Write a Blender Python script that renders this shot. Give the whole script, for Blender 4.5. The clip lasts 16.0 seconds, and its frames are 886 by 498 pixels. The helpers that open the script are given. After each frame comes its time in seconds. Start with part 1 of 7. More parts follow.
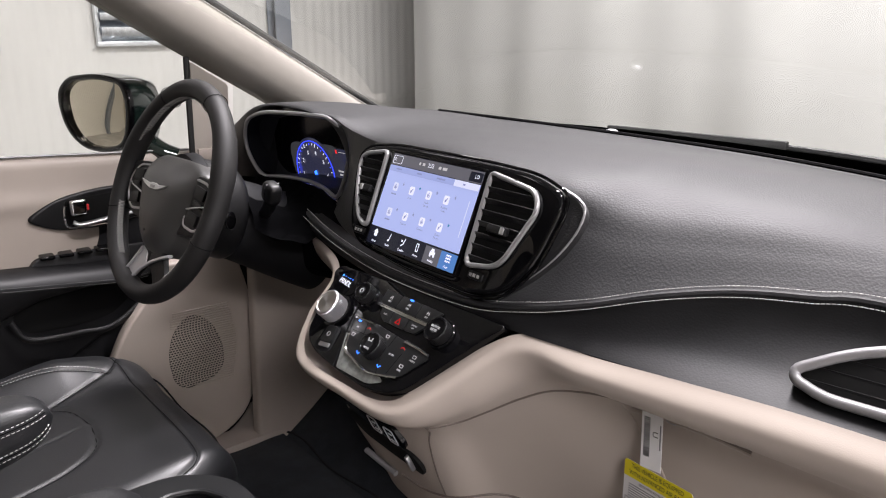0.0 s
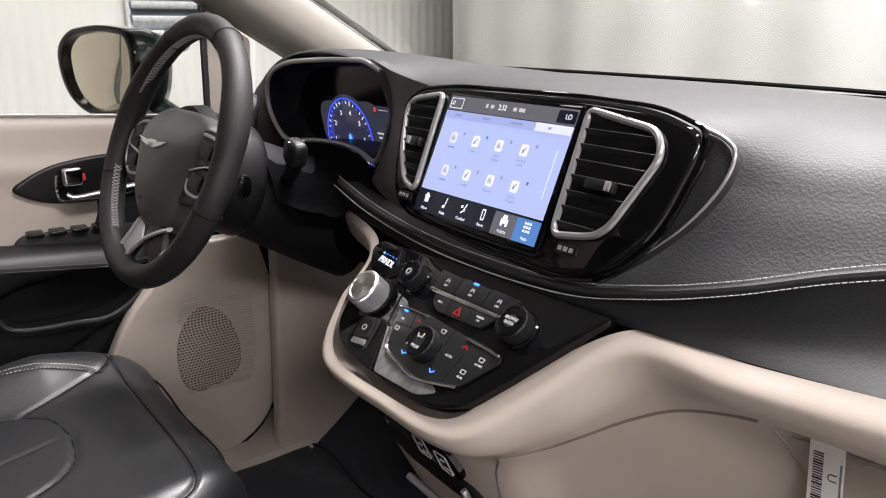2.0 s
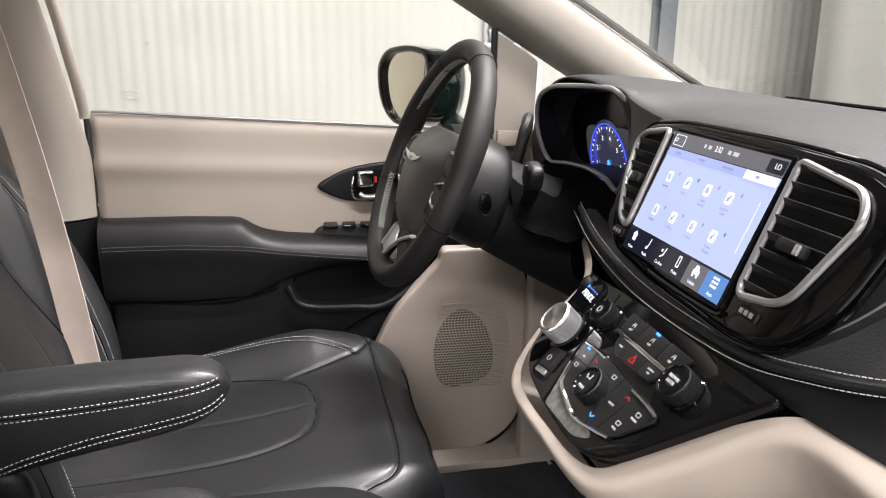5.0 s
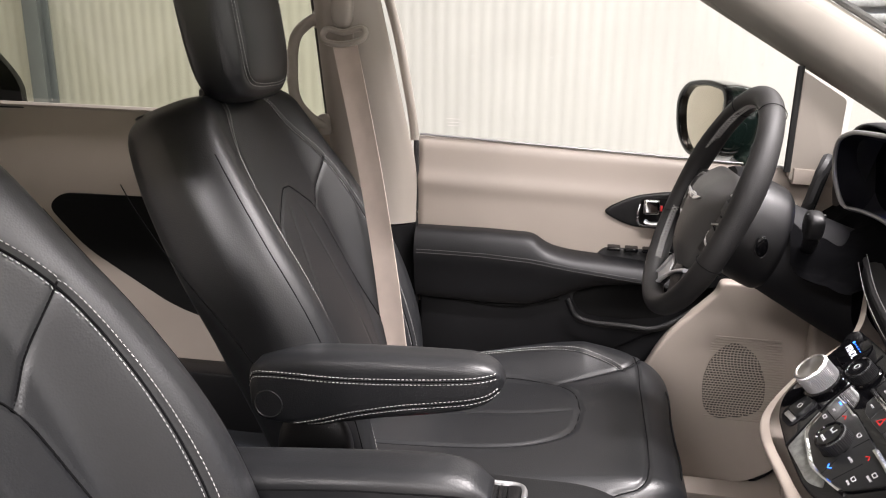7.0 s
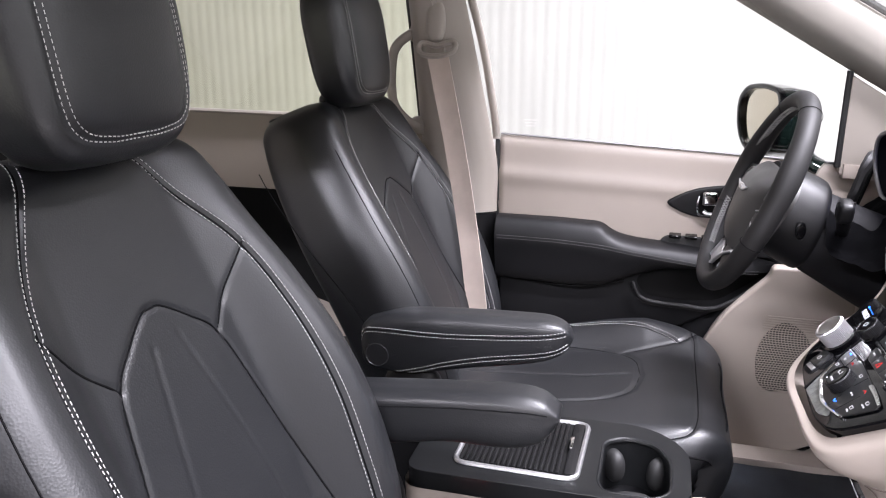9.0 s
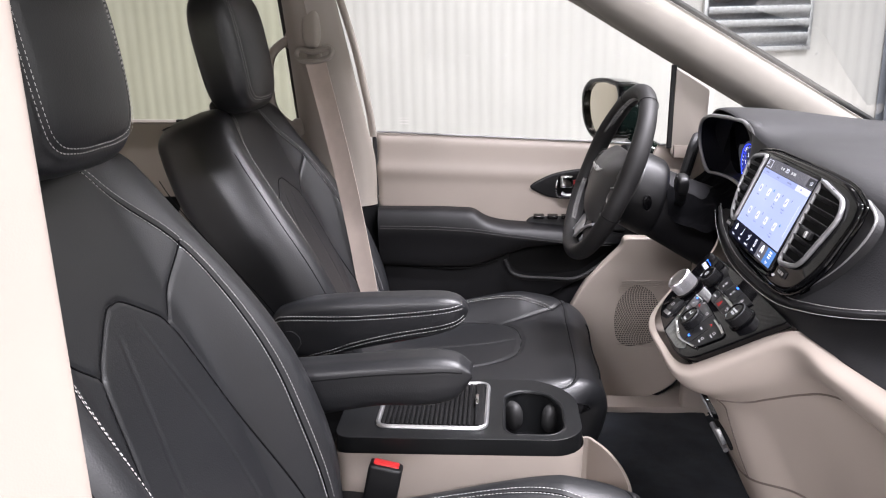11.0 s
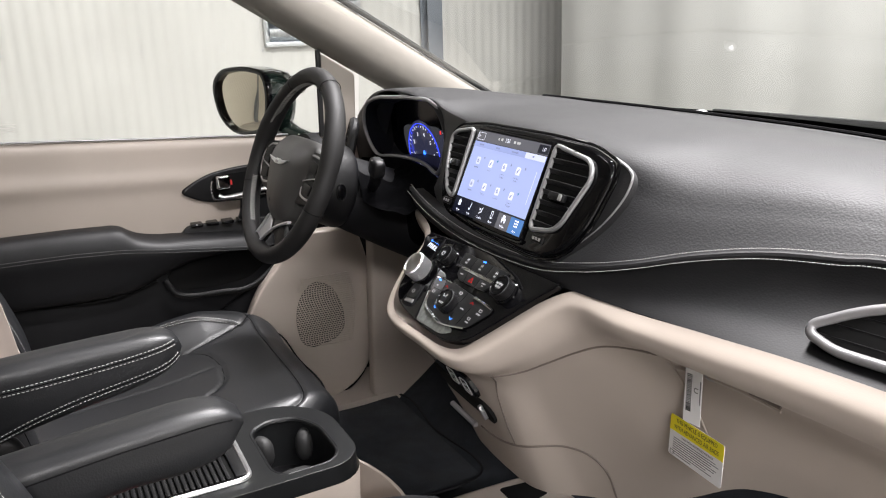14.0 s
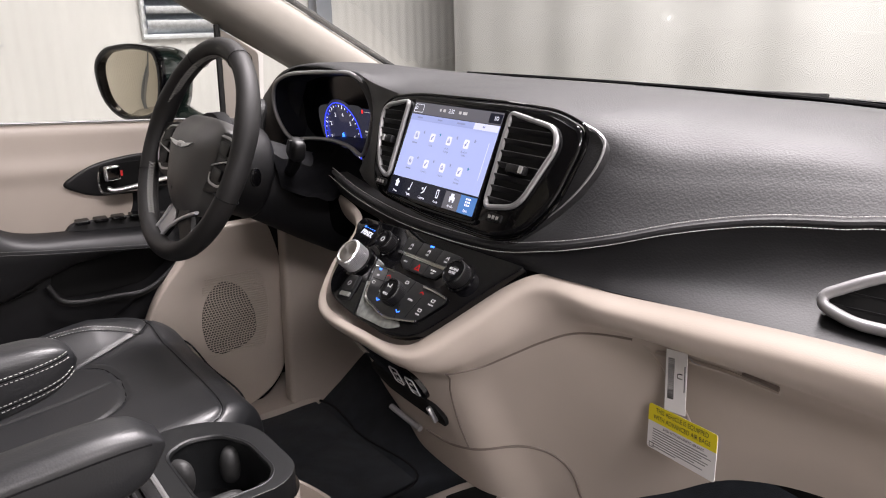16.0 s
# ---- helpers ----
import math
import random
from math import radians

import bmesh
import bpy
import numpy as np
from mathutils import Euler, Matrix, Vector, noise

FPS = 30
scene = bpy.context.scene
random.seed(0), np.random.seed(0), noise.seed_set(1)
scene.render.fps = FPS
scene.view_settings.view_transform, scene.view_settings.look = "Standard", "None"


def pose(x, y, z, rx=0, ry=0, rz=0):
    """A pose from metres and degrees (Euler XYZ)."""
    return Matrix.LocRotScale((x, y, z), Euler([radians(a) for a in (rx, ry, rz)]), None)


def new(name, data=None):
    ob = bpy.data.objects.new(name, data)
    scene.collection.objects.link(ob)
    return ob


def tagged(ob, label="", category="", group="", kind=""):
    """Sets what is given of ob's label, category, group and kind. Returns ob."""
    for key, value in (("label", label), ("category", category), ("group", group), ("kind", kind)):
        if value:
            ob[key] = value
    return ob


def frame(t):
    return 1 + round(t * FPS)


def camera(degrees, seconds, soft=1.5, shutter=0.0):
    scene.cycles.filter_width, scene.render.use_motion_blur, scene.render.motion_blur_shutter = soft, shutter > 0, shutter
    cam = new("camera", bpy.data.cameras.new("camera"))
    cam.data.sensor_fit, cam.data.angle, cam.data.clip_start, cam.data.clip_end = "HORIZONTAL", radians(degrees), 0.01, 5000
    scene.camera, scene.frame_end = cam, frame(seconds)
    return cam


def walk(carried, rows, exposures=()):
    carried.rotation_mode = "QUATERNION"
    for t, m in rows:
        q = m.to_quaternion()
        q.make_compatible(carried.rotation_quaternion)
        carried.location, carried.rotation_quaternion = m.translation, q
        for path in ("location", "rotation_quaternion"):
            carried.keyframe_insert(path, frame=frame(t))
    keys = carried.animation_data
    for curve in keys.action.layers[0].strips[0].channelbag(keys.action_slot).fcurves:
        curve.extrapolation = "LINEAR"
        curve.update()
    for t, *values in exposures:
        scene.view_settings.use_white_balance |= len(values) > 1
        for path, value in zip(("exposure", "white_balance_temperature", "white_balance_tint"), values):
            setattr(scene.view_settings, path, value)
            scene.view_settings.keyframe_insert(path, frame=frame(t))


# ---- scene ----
cam = camera(59.6, 16.0, soft=1.1)
METRES, EYE, TILT, LEAN, TURN = 1.50, 1.40, -16.5, 0.0, 50.0
ROWS = [
    (0.0, 0.0, 0.0, 0.0, -0.0, 0.0, 0.0),
    (0.5, -0.0073, 0.0375, -0.0035, -0.1, 0.1, 0.06),
    (1.0, -0.0164, 0.0821, -0.0084, 0.02, 0.17, 0.0),
    (1.5, -0.0213, 0.1309, -0.0165, 0.76, 0.24, -0.26),
    (2.0, -0.0296, 0.1754, -0.0255, 2.32, 0.26, -0.77),
    (2.5, -0.0207, 0.2066, -0.022, 4.86, 0.34, -1.63),
    (3.0, -0.0073, 0.2222, -0.0217, 8.21, 0.37, -2.7),
    (5.5, 0.0819, 0.1771, -0.0005, 32.58, -1.69, -9.62),
    (6.0, 0.0928, 0.1615, 0.0038, 38.43, -2.63, -11.04),
    (6.5, 0.1115, 0.1517, 0.0146, 44.15, -3.69, -12.22),
    (7.0, 0.1296, 0.1317, 0.0197, 49.17, -4.67, -13.13),
    (7.5, 0.1572, 0.1106, 0.023, 53.08, -5.55, -13.57),
    (8.0, 0.192, 0.0879, 0.0217, 55.45, -6.08, -13.71),
    (10.5, 0.2897, -0.0457, -0.0078, 47.75, -4.56, -11.21),
    (11.0, 0.2758, -0.0742, -0.0102, 43.06, -3.72, -10.09),
    (11.5, 0.2529, -0.0843, -0.0102, 38.11, -2.9, -8.89),
    (12.0, 0.2182, -0.0861, -0.0121, 32.98, -2.1, -7.6),
    (12.5, 0.1799, -0.0899, -0.0168, 27.56, -1.48, -6.15),
    (13.0, 0.1387, -0.0905, -0.0243, 21.89, -0.87, -4.66),
    (13.5, 0.1102, -0.0785, -0.0288, 16.33, -0.51, -3.03),
    (14.0, 0.0838, -0.0652, -0.0297, 11.43, -0.38, -1.67),
    (14.5, 0.0598, -0.0476, -0.0355, 7.71, -0.27, -0.73),
    (15.0, 0.04, -0.0324, -0.0436, 5.31, -0.28, -0.13),
    (15.5, 0.0219, -0.0159, -0.049, 4.0, -0.3, 0.18),
    (16.0, 0.0218, 0.0117, -0.0454, 3.32, -0.28, 0.25),
]
EXPOSURES = [(0.0, -0.05, 6550, 15), (3.0, 0.31, 6650, 11), (5.5, 0.38, 6800, 11), (6.5, 0.36, 7000, 13), (8.0, 0.75, 6050, 16), (10.5, 0.45, 6300, 19), (11.0, 0.38, 6300, 16), (12.5, 0.27, 6350, 2), (13.5, 0.20, 6500, 7), (14.5, 0.16, 6600, 13), (16.0, 0.14, 6700, 16)]
walk(cam, [(t, pose(0.845, 0, EYE, TILT, LEAN, TURN) @ pose(METRES * x, METRES * y, METRES * z, 90 + pitch, roll, yaw)) for t, x, y, z, yaw, pitch, roll in ROWS], EXPOSURES)

from mathutils.bvhtree import BVHTree

# ---- light ----
world = bpy.data.worlds.new("garage_air")
scene.world = world
world.use_nodes = True
world.node_tree.nodes["Background"].inputs["Color"].default_value = (1.0, 0.97, 0.92, 1)
world.node_tree.nodes["Background"].inputs["Strength"].default_value = 0.10


def ceiling_lamp(x, y, z, sx, sy, watts, color=(1.0, 0.98, 1.0)):
    data = bpy.data.lights.new("unseen_lamp_light", "AREA")
    data.shape, data.size, data.size_y, data.energy, data.color = "RECTANGLE", sx, sy, watts, color
    ob = new("unseen_lamp_light", data)
    ob.matrix_world = pose(x, y, z)
    return ob


# Lamps are unseen; the pair furthest east is added to fill the cabin.
LAMPS = [(-3.8, 2.3, 16), (-3.0, -2.2, 36), (-0.7, 2.2, 430), (1.4, 1.9, 210), (5.6, -1.9, 450), (5.8, 1.2, 340)]
for lx, ly, watts in LAMPS:
    ceiling_lamp(lx, ly, 4.25, 0.35, 2.2, watts)


# ---- materials ----
def material(name, color, rough=0.5, metal=0.0, spot=0.0, spot_size=8.0, grain=0.0, grain_size=400.0, coat=0.0,
             grain_kind="noise", rough_var=0.0, spec=0.5, sheen=0.0, coat_rough=0.05):
    """A principled surface: a base colour that varies softly, a fine relief and an uneven gloss."""
    m = bpy.data.materials.new(name)
    m.use_nodes = True
    nt = m.node_tree
    b = nt.nodes["Principled BSDF"]
    b.inputs["Base Color"].default_value = (*color, 1)
    b.inputs["Roughness"].default_value = rough
    b.inputs["Metallic"].default_value = metal
    b.inputs["Coat Weight"].default_value = coat
    b.inputs["Coat Roughness"].default_value = coat_rough
    b.inputs["Specular IOR Level"].default_value = spec
    b.inputs["Sheen Weight"].default_value = sheen
    co = nt.nodes.new("ShaderNodeTexCoord")
    if spot or rough_var:
        n = nt.nodes.new("ShaderNodeTexNoise")
        n.inputs["Scale"].default_value = spot_size
        n.inputs["Detail"].default_value = 6
        nt.links.new(co.outputs["Object"], n.inputs["Vector"])
        if spot:
            r = nt.nodes.new("ShaderNodeValToRGB")
            r.color_ramp.elements[0].position, r.color_ramp.elements[1].position = 0.3, 0.7
            r.color_ramp.elements[0].color = (*[c * (1 - spot) for c in color], 1)
            r.color_ramp.elements[1].color = (*[min(1, c * (1 + spot)) for c in color], 1)
            nt.links.new(n.outputs["Fac"], r.inputs["Fac"])
            nt.links.new(r.outputs["Color"], b.inputs["Base Color"])
        if rough_var:
            q = nt.nodes.new("ShaderNodeMapRange")
            q.inputs["From Min"].default_value, q.inputs["From Max"].default_value = 0.3, 0.7
            q.inputs["To Min"].default_value, q.inputs["To Max"].default_value = rough - rough_var, rough + rough_var
            nt.links.new(n.outputs["Fac"], q.inputs["Value"])
            nt.links.new(q.outputs["Result"], b.inputs["Roughness"])
    if grain:
        if grain_kind == "cells":
            g = nt.nodes.new("ShaderNodeTexVoronoi")
            g.inputs["Scale"].default_value = grain_size
            out = g.outputs["Distance"]
        else:
            g = nt.nodes.new("ShaderNodeTexNoise")
            g.inputs["Scale"].default_value = grain_size
            g.inputs["Detail"].default_value = 3
            out = g.outputs["Fac"]
        nt.links.new(co.outputs["Object"], g.inputs["Vector"])
        bump = nt.nodes.new("ShaderNodeBump")
        bump.inputs["Strength"].default_value = grain
        bump.inputs["Distance"].default_value = 0.001
        nt.links.new(out, bump.inputs["Height"])
        nt.links.new(bump.outputs["Normal"], b.inputs["Normal"])
    return m


def glow(name, color, strength):
    m = bpy.data.materials.new(name)
    m.use_nodes = True
    b = m.node_tree.nodes["Principled BSDF"]
    b.inputs["Base Color"].default_value = (*[c * 0.3 for c in color], 1)
    b.inputs["Emission Color"].default_value = (*color, 1)
    b.inputs["Emission Strength"].default_value = strength
    b.inputs["Roughness"].default_value = 0.15
    return m


M = dict(
    leather=material("black_leather", (0.0090, 0.0096, 0.0108), 0.42, spot=0.08, spot_size=5, grain=0.14, grain_size=420, grain_kind="cells", rough_var=0.03, spec=0.62),
    dash=material("black_dash_skin", (0.0145, 0.0145, 0.0155), 0.58, spot=0.1, spot_size=6, grain=0.28, grain_size=380, grain_kind="cells", rough_var=0.05, spec=0.42),
    # Darker copy of the dash skin for shaded lower dash and door parts.
    dash_shaded=material("black_dash_skin_shaded", (0.0065, 0.0065, 0.0072), 0.52, spot=0.1, spot_size=6, grain=0.10, grain_size=420, grain_kind="cells", rough_var=0.04, spec=0.25),
    ring=material("pale_satin_ring", (0.27, 0.265, 0.27), 0.45, 0.5, spot=0.04, spot_size=20),
    black=material("black_plastic", (0.0055, 0.0055, 0.006), 0.42, spot=0.1, spot_size=12, grain=0.25, grain_size=700, spec=0.32),
    satin_black=material("satin_black_console_plastic", (0.0055, 0.006, 0.0065), 0.40, spot=0.08, spot_size=9, grain=0.25, grain_size=600, rough_var=0.03, spec=0.38),
    dull=material("dull_black_plastic", (0.005, 0.005, 0.006), 0.65, spot=0.1, spot_size=12, grain=0.2, grain_size=700, spec=0.25),
    wheel=material("black_wheel_leather", (0.012, 0.0115, 0.0115), 0.58, spot=0.1, spot_size=14, grain=0.2, grain_size=600, grain_kind="cells", rough_var=0.04, spec=0.38),
    gloss=material("piano_black", (0.0025, 0.0025, 0.003), 0.03, spec=0.32),
    void=material("dark_cavity", (0.004, 0.004, 0.004), 0.8, spec=0.15),
    beige=material("beige_plastic", (0.366, 0.317, 0.276), 0.45, spot=0.04, spot_size=5, grain=0.05, grain_size=700, grain_kind="cells", rough_var=0.05),
    pillar=material("light_grey_beige_trim", (0.345, 0.31, 0.272), 0.55, spot=0.04, spot_size=5, grain=0.15, grain_size=700, rough_var=0.04),
    # Darker copy of the pillar trim; shade is put into its colour.
    pillar_shaded=material("pillar_shaded", (0.245, 0.228, 0.203), 0.85, spot=0.05, spot_size=14, grain=0.4, grain_size=900, spec=0.15),
    belt=material("beige_webbing", (0.55, 0.46, 0.40), 0.65, spot=0.05, spot_size=30, grain=0.5, grain_size=900, sheen=0.2),
    chrome=material("chrome", (0.75, 0.75, 0.76), 0.12, 1.0),
    satin=material("satin_silver", (0.68, 0.68, 0.685), 0.32, 0.9, spot=0.05, spot_size=20),
    grey=material("grey_trim_ring", (0.33, 0.33, 0.335), 0.38, 0.6, spot=0.04, spot_size=20),
    thread=material("light_grey_thread", (0.48, 0.475, 0.46), 0.7),
    dim_thread=material("dark_grey_thread", (0.085, 0.085, 0.085), 0.7),
    seam=material("seam_crease", (0.004, 0.004, 0.0045), 0.8, spec=0.1),
    carpet=material("black_carpet", (0.008, 0.011, 0.016), 0.95, spot=0.45, spot_size=30, grain=1.0, grain_size=500, sheen=0.06),
    red=material("red_plastic", (0.55, 0.03, 0.03), 0.35),
    white=material("white_print", (0.42, 0.42, 0.43), 0.6),
    paper=material("white_card", (0.82, 0.81, 0.80), 0.6, spot=0.03, spot_size=40),
    yellow=material("yellow_card", (0.85, 0.72, 0.02), 0.55),
    ink=material("black_ink", (0.02, 0.02, 0.02), 0.6),
    paint=material("black_car_paint", (0.006, 0.012, 0.010), 0.08, coat=0.8),
    wall=material("white_ribbed_sheet", (0.625, 0.615, 0.585), 0.45, spot=0.05, spot_size=1.2, rough_var=0.06),
    curtain=material("white_tarpaulin", (0.43, 0.427, 0.41), 0.5, spot=0.06, spot_size=1.5, rough_var=0.08),
    plain=material("tan_painted_wall", (0.40, 0.36, 0.30), 0.6, spot=0.08, spot_size=1.5),
    ceiling=material("cream_ceiling_sheet", (0.36, 0.345, 0.32), 0.6, spot=0.05, spot_size=1.5),
    post=material("grey_painted_steel", (0.20, 0.22, 0.25), 0.5, spot=0.08, spot_size=6),
    concrete=material("concrete", (0.42, 0.41, 0.395), 0.6, spot=0.2, spot_size=2.5, grain=0.4, grain_size=80),
    galvanised=material("galvanised_steel", (0.62, 0.64, 0.66), 0.28, 1.0, spot=0.15, spot_size=40, grain=0.5, grain_size=90),
    rubber=material("rubber_seal", (0.014, 0.014, 0.014), 0.6),
    # The tan tint puts a warm wall's reflection into the mirror colour.
    mirror=material("tan_tinted_mirror", (0.80, 0.73, 0.60), 0.02, 1.0),
    lcd=glow("screen_lavender", (0.44, 0.52, 0.90), 0.78),
    lcd_light=glow("screen_white", (0.72, 0.76, 0.98), 0.8),
    lcd_dark=glow("screen_black", (0.012, 0.014, 0.03), 0.5),
    lcd_grey=glow("screen_grey_bar", (0.17, 0.17, 0.20), 0.5),
    lcd_blue=glow("screen_blue_tile", (0.08, 0.22, 0.55), 0.8),
    lcd_ink=glow("screen_grey_ink", (0.30, 0.34, 0.62), 0.65),
    lcd_text=glow("lit_white_text", (0.85, 0.88, 1.0), 1.0),
    gauge_blue=glow("gauge_blue_light", (0.03, 0.06, 0.95), 2.0),
    gauge_halo=glow("gauge_dim_face", (0.034, 0.036, 0.070), 0.8),
    led=glow("blue_indicator", (0.03, 0.18, 1.0), 3.0),
    red_light=glow("red_indicator", (0.9, 0.03, 0.03), 1.2),
)
glass = bpy.data.materials.new("window_glass")
glass.use_nodes = True
gl = glass.node_tree
for nd in list(gl.nodes):
    if nd.type != "OUTPUT_MATERIAL":
        gl.nodes.remove(nd)
clear, shine, mix, fres = (gl.nodes.new("ShaderNodeBsdf" + k) if k in ("Transparent", "Glossy") else gl.nodes.new("ShaderNode" + k)
                           for k in ("Transparent", "Glossy", "MixShader", "Fresnel"))
clear.inputs["Color"].default_value = (0.82, 0.845, 0.82, 1)
shine.inputs["Roughness"].default_value = 0.02
fres.inputs["IOR"].default_value = 1.35
gl.links.new(fres.outputs["Fac"], mix.inputs["Fac"])
gl.links.new(clear.outputs["BSDF"], mix.inputs[1])
gl.links.new(shine.outputs["BSDF"], mix.inputs[2])
gl.links.new(mix.outputs["Shader"], gl.nodes["Material Output"].inputs["Surface"])
M["glass"] = glass
tinted = glass.copy()
tinted.name = "tinted_rear_glass"
for nd in tinted.node_tree.nodes:
    if nd.type == "BSDF_TRANSPARENT":
        nd.inputs["Color"].default_value = (0.62, 0.645, 0.51, 1)
M["tinted"] = tinted


# ---- shapes ----
def spline(pts, t):
    """A point at t (0 to 1) on the smooth curve through pts."""
    n = len(pts) - 1
    s = min(max(t, 0.0), 1.0) * n
    i = min(int(s), n - 1)
    f = s - i
    p1, p2 = Vector(pts[i]), Vector(pts[i + 1])
    p0 = Vector(pts[i - 1]) if i > 0 else 2 * p1 - p2
    p3 = Vector(pts[i + 2]) if i + 2 <= n else 2 * p2 - p1
    return 0.5 * (2 * p1 + (p2 - p0) * f + (2 * p0 - 5 * p1 + 4 * p2 - p3) * f * f + (3 * p1 - p0 - 3 * p2 + p3) * f ** 3)


def curve_points(pts, n, closed=False):
    if closed:
        k = len(pts)
        ext = [pts[-1]] + list(pts) + [pts[0], pts[1]]
        out = []
        for j in range(n):
            s = j / n * k
            i, f = int(s), s - int(s)
            p0, p1, p2, p3 = (Vector(ext[i + q]) for q in range(4))
            out.append(0.5 * (2 * p1 + (p2 - p0) * f + (2 * p0 - 5 * p1 + 4 * p2 - p3) * f * f + (3 * p1 - p0 - 3 * p2 + p3) * f ** 3))
        return out
    return [spline(pts, j / (n - 1)) for j in range(n)]


def sheet(f, nu, nv, cu=False, cv=False, flip=False):
    """A grid mesh of f(u, v); cu, cv: closed that way."""
    bm = bmesh.new()
    rows = [[bm.verts.new(f(i / (nu if cu else nu - 1), j / (nv if cv else nv - 1))) for j in range(nv)] for i in range(nu)]
    for i in range(nu if cu else nu - 1):
        for j in range(nv if cv else nv - 1):
            q = [rows[i][j], rows[(i + 1) % nu][j], rows[(i + 1) % nu][(j + 1) % nv], rows[i][(j + 1) % nv]]
            try:
                bm.faces.new(q[::-1] if flip else q)
            except ValueError:
                pass
    return bm


def loft(sections, nu, nv, cv=False, flip=False):
    """A smooth skin over sections that have equally many control points."""
    lines = [curve_points(s, nv, cv) for s in sections]

    def f(u, v):
        j = min(int(round(v * (nv if cv else nv - 1))), nv - 1)
        return spline([line[j] for line in lines], u)
    return sheet(f, nu, nv, False, cv, flip)


def cap_ends(bm):
    edges = [e for e in bm.edges if len(e.link_faces) == 1]
    if edges:
        bmesh.ops.holes_fill(bm, edges=edges, sides=0)
    return bm


def thicken(bm, t):
    bmesh.ops.recalc_face_normals(bm, faces=bm.faces)
    geom = bmesh.ops.solidify(bm, geom=bm.faces[:], thickness=t)
    return bm


def tube(pts, r, n=8, steps=40, closed=False, flat=1.0, up=(0, 0, 1)):
    """A round or flattened rod along the curve through pts; r: one radius or one for each end."""
    line = curve_points(pts, steps, closed)
    bm = bmesh.new()
    rings = []
    k = len(line)
    for i, p in enumerate(line):
        a, b = (line[(i - 1) % k], line[(i + 1) % k]) if closed else (line[max(i - 1, 0)], line[min(i + 1, k - 1)])
        d = (b - a).normalized()
        s = d.cross(Vector(up))
        s = s.normalized() if s.length > 1e-4 else d.orthogonal().normalized()
        w = s.cross(d)
        rr = r if not isinstance(r, (tuple, list)) else r[0] + (r[1] - r[0]) * i / (k - 1)
        rings.append([bm.verts.new(p + rr * (math.cos(q) * s + flat * math.sin(q) * w)) for q in (2 * math.pi * j / n for j in range(n))])
    for i in range(k if closed else k - 1):
        for j in range(n):
            bm.faces.new([rings[i][j], rings[(i + 1) % k][j], rings[(i + 1) % k][(j + 1) % n], rings[i][(j + 1) % n]])
    if not closed:
        bm.faces.new(rings[0])
        bm.faces.new(rings[-1][::-1])
    bmesh.ops.recalc_face_normals(bm, faces=bm.faces)
    return bm


def lathe(profile, n=32):
    """A turned shape about z from (radius, height) pairs."""
    bm = bmesh.new()
    rings = [[bm.verts.new((r * math.cos(2 * math.pi * j / n), r * math.sin(2 * math.pi * j / n), h)) for j in range(n)] for r, h in profile]
    for i in range(len(rings) - 1):
        for j in range(n):
            bm.faces.new([rings[i][j], rings[i][(j + 1) % n], rings[i + 1][(j + 1) % n], rings[i + 1][j]])
    if profile[0][0] > 1e-5:
        bm.faces.new(rings[0][::-1])
    if profile[-1][0] > 1e-5:
        bm.faces.new(rings[-1])
    bmesh.ops.remove_doubles(bm, verts=bm.verts, dist=1e-6)
    bmesh.ops.recalc_face_normals(bm, faces=bm.faces)
    return bm


def rounded(poly, r, seg=5):
    """The corners of a flat polygon rounded; r: one radius or one for each corner."""
    out = []
    k = len(poly)
    for i in range(k):
        p, a, b = Vector(poly[i]).to_2d(), Vector(poly[i - 1]).to_2d(), Vector(poly[(i + 1) % k]).to_2d()
        rr = r[i] if isinstance(r, (tuple, list)) else r
        if rr <= 0:
            out.append(p)
            continue
        da, db = (a - p), (b - p)
        cut = min(rr, 0.49 * da.length, 0.49 * db.length)
        s, e = p + da.normalized() * cut, p + db.normalized() * cut
        for j in range(seg + 1):
            t = j / seg
            out.append((1 - t) ** 2 * s + 2 * t * (1 - t) * p + t * t * e)
    return out


def dome(outline, h, power=2.5, rings=10, drop=0.0):
    """A cushioned plate over a closed flat outline; drop: how far its rim goes down."""
    k = len(outline)
    bm = bmesh.new()
    mid = sum((Vector(p).to_2d() for p in outline), Vector((0, 0))) / k
    rows = []
    for j in range(rings, 0, -1):
        r = j / rings
        rows.append([bm.verts.new((*(mid + (Vector(p).to_2d() - mid) * r), h * (1 - r ** power))) for p in outline])
    if drop:
        rows.insert(0, [bm.verts.new((*(mid + (Vector(p).to_2d() - mid)), -drop)) for p in outline])
    top = bm.verts.new((mid.x, mid.y, h))
    for a, b in zip(rows, rows[1:]):
        for i in range(k):
            bm.faces.new([a[i], a[(i + 1) % k], b[(i + 1) % k], b[i]])
    for i in range(k):
        bm.faces.new([rows[-1][i], rows[-1][(i + 1) % k], top])
    bmesh.ops.recalc_face_normals(bm, faces=bm.faces)
    return bm


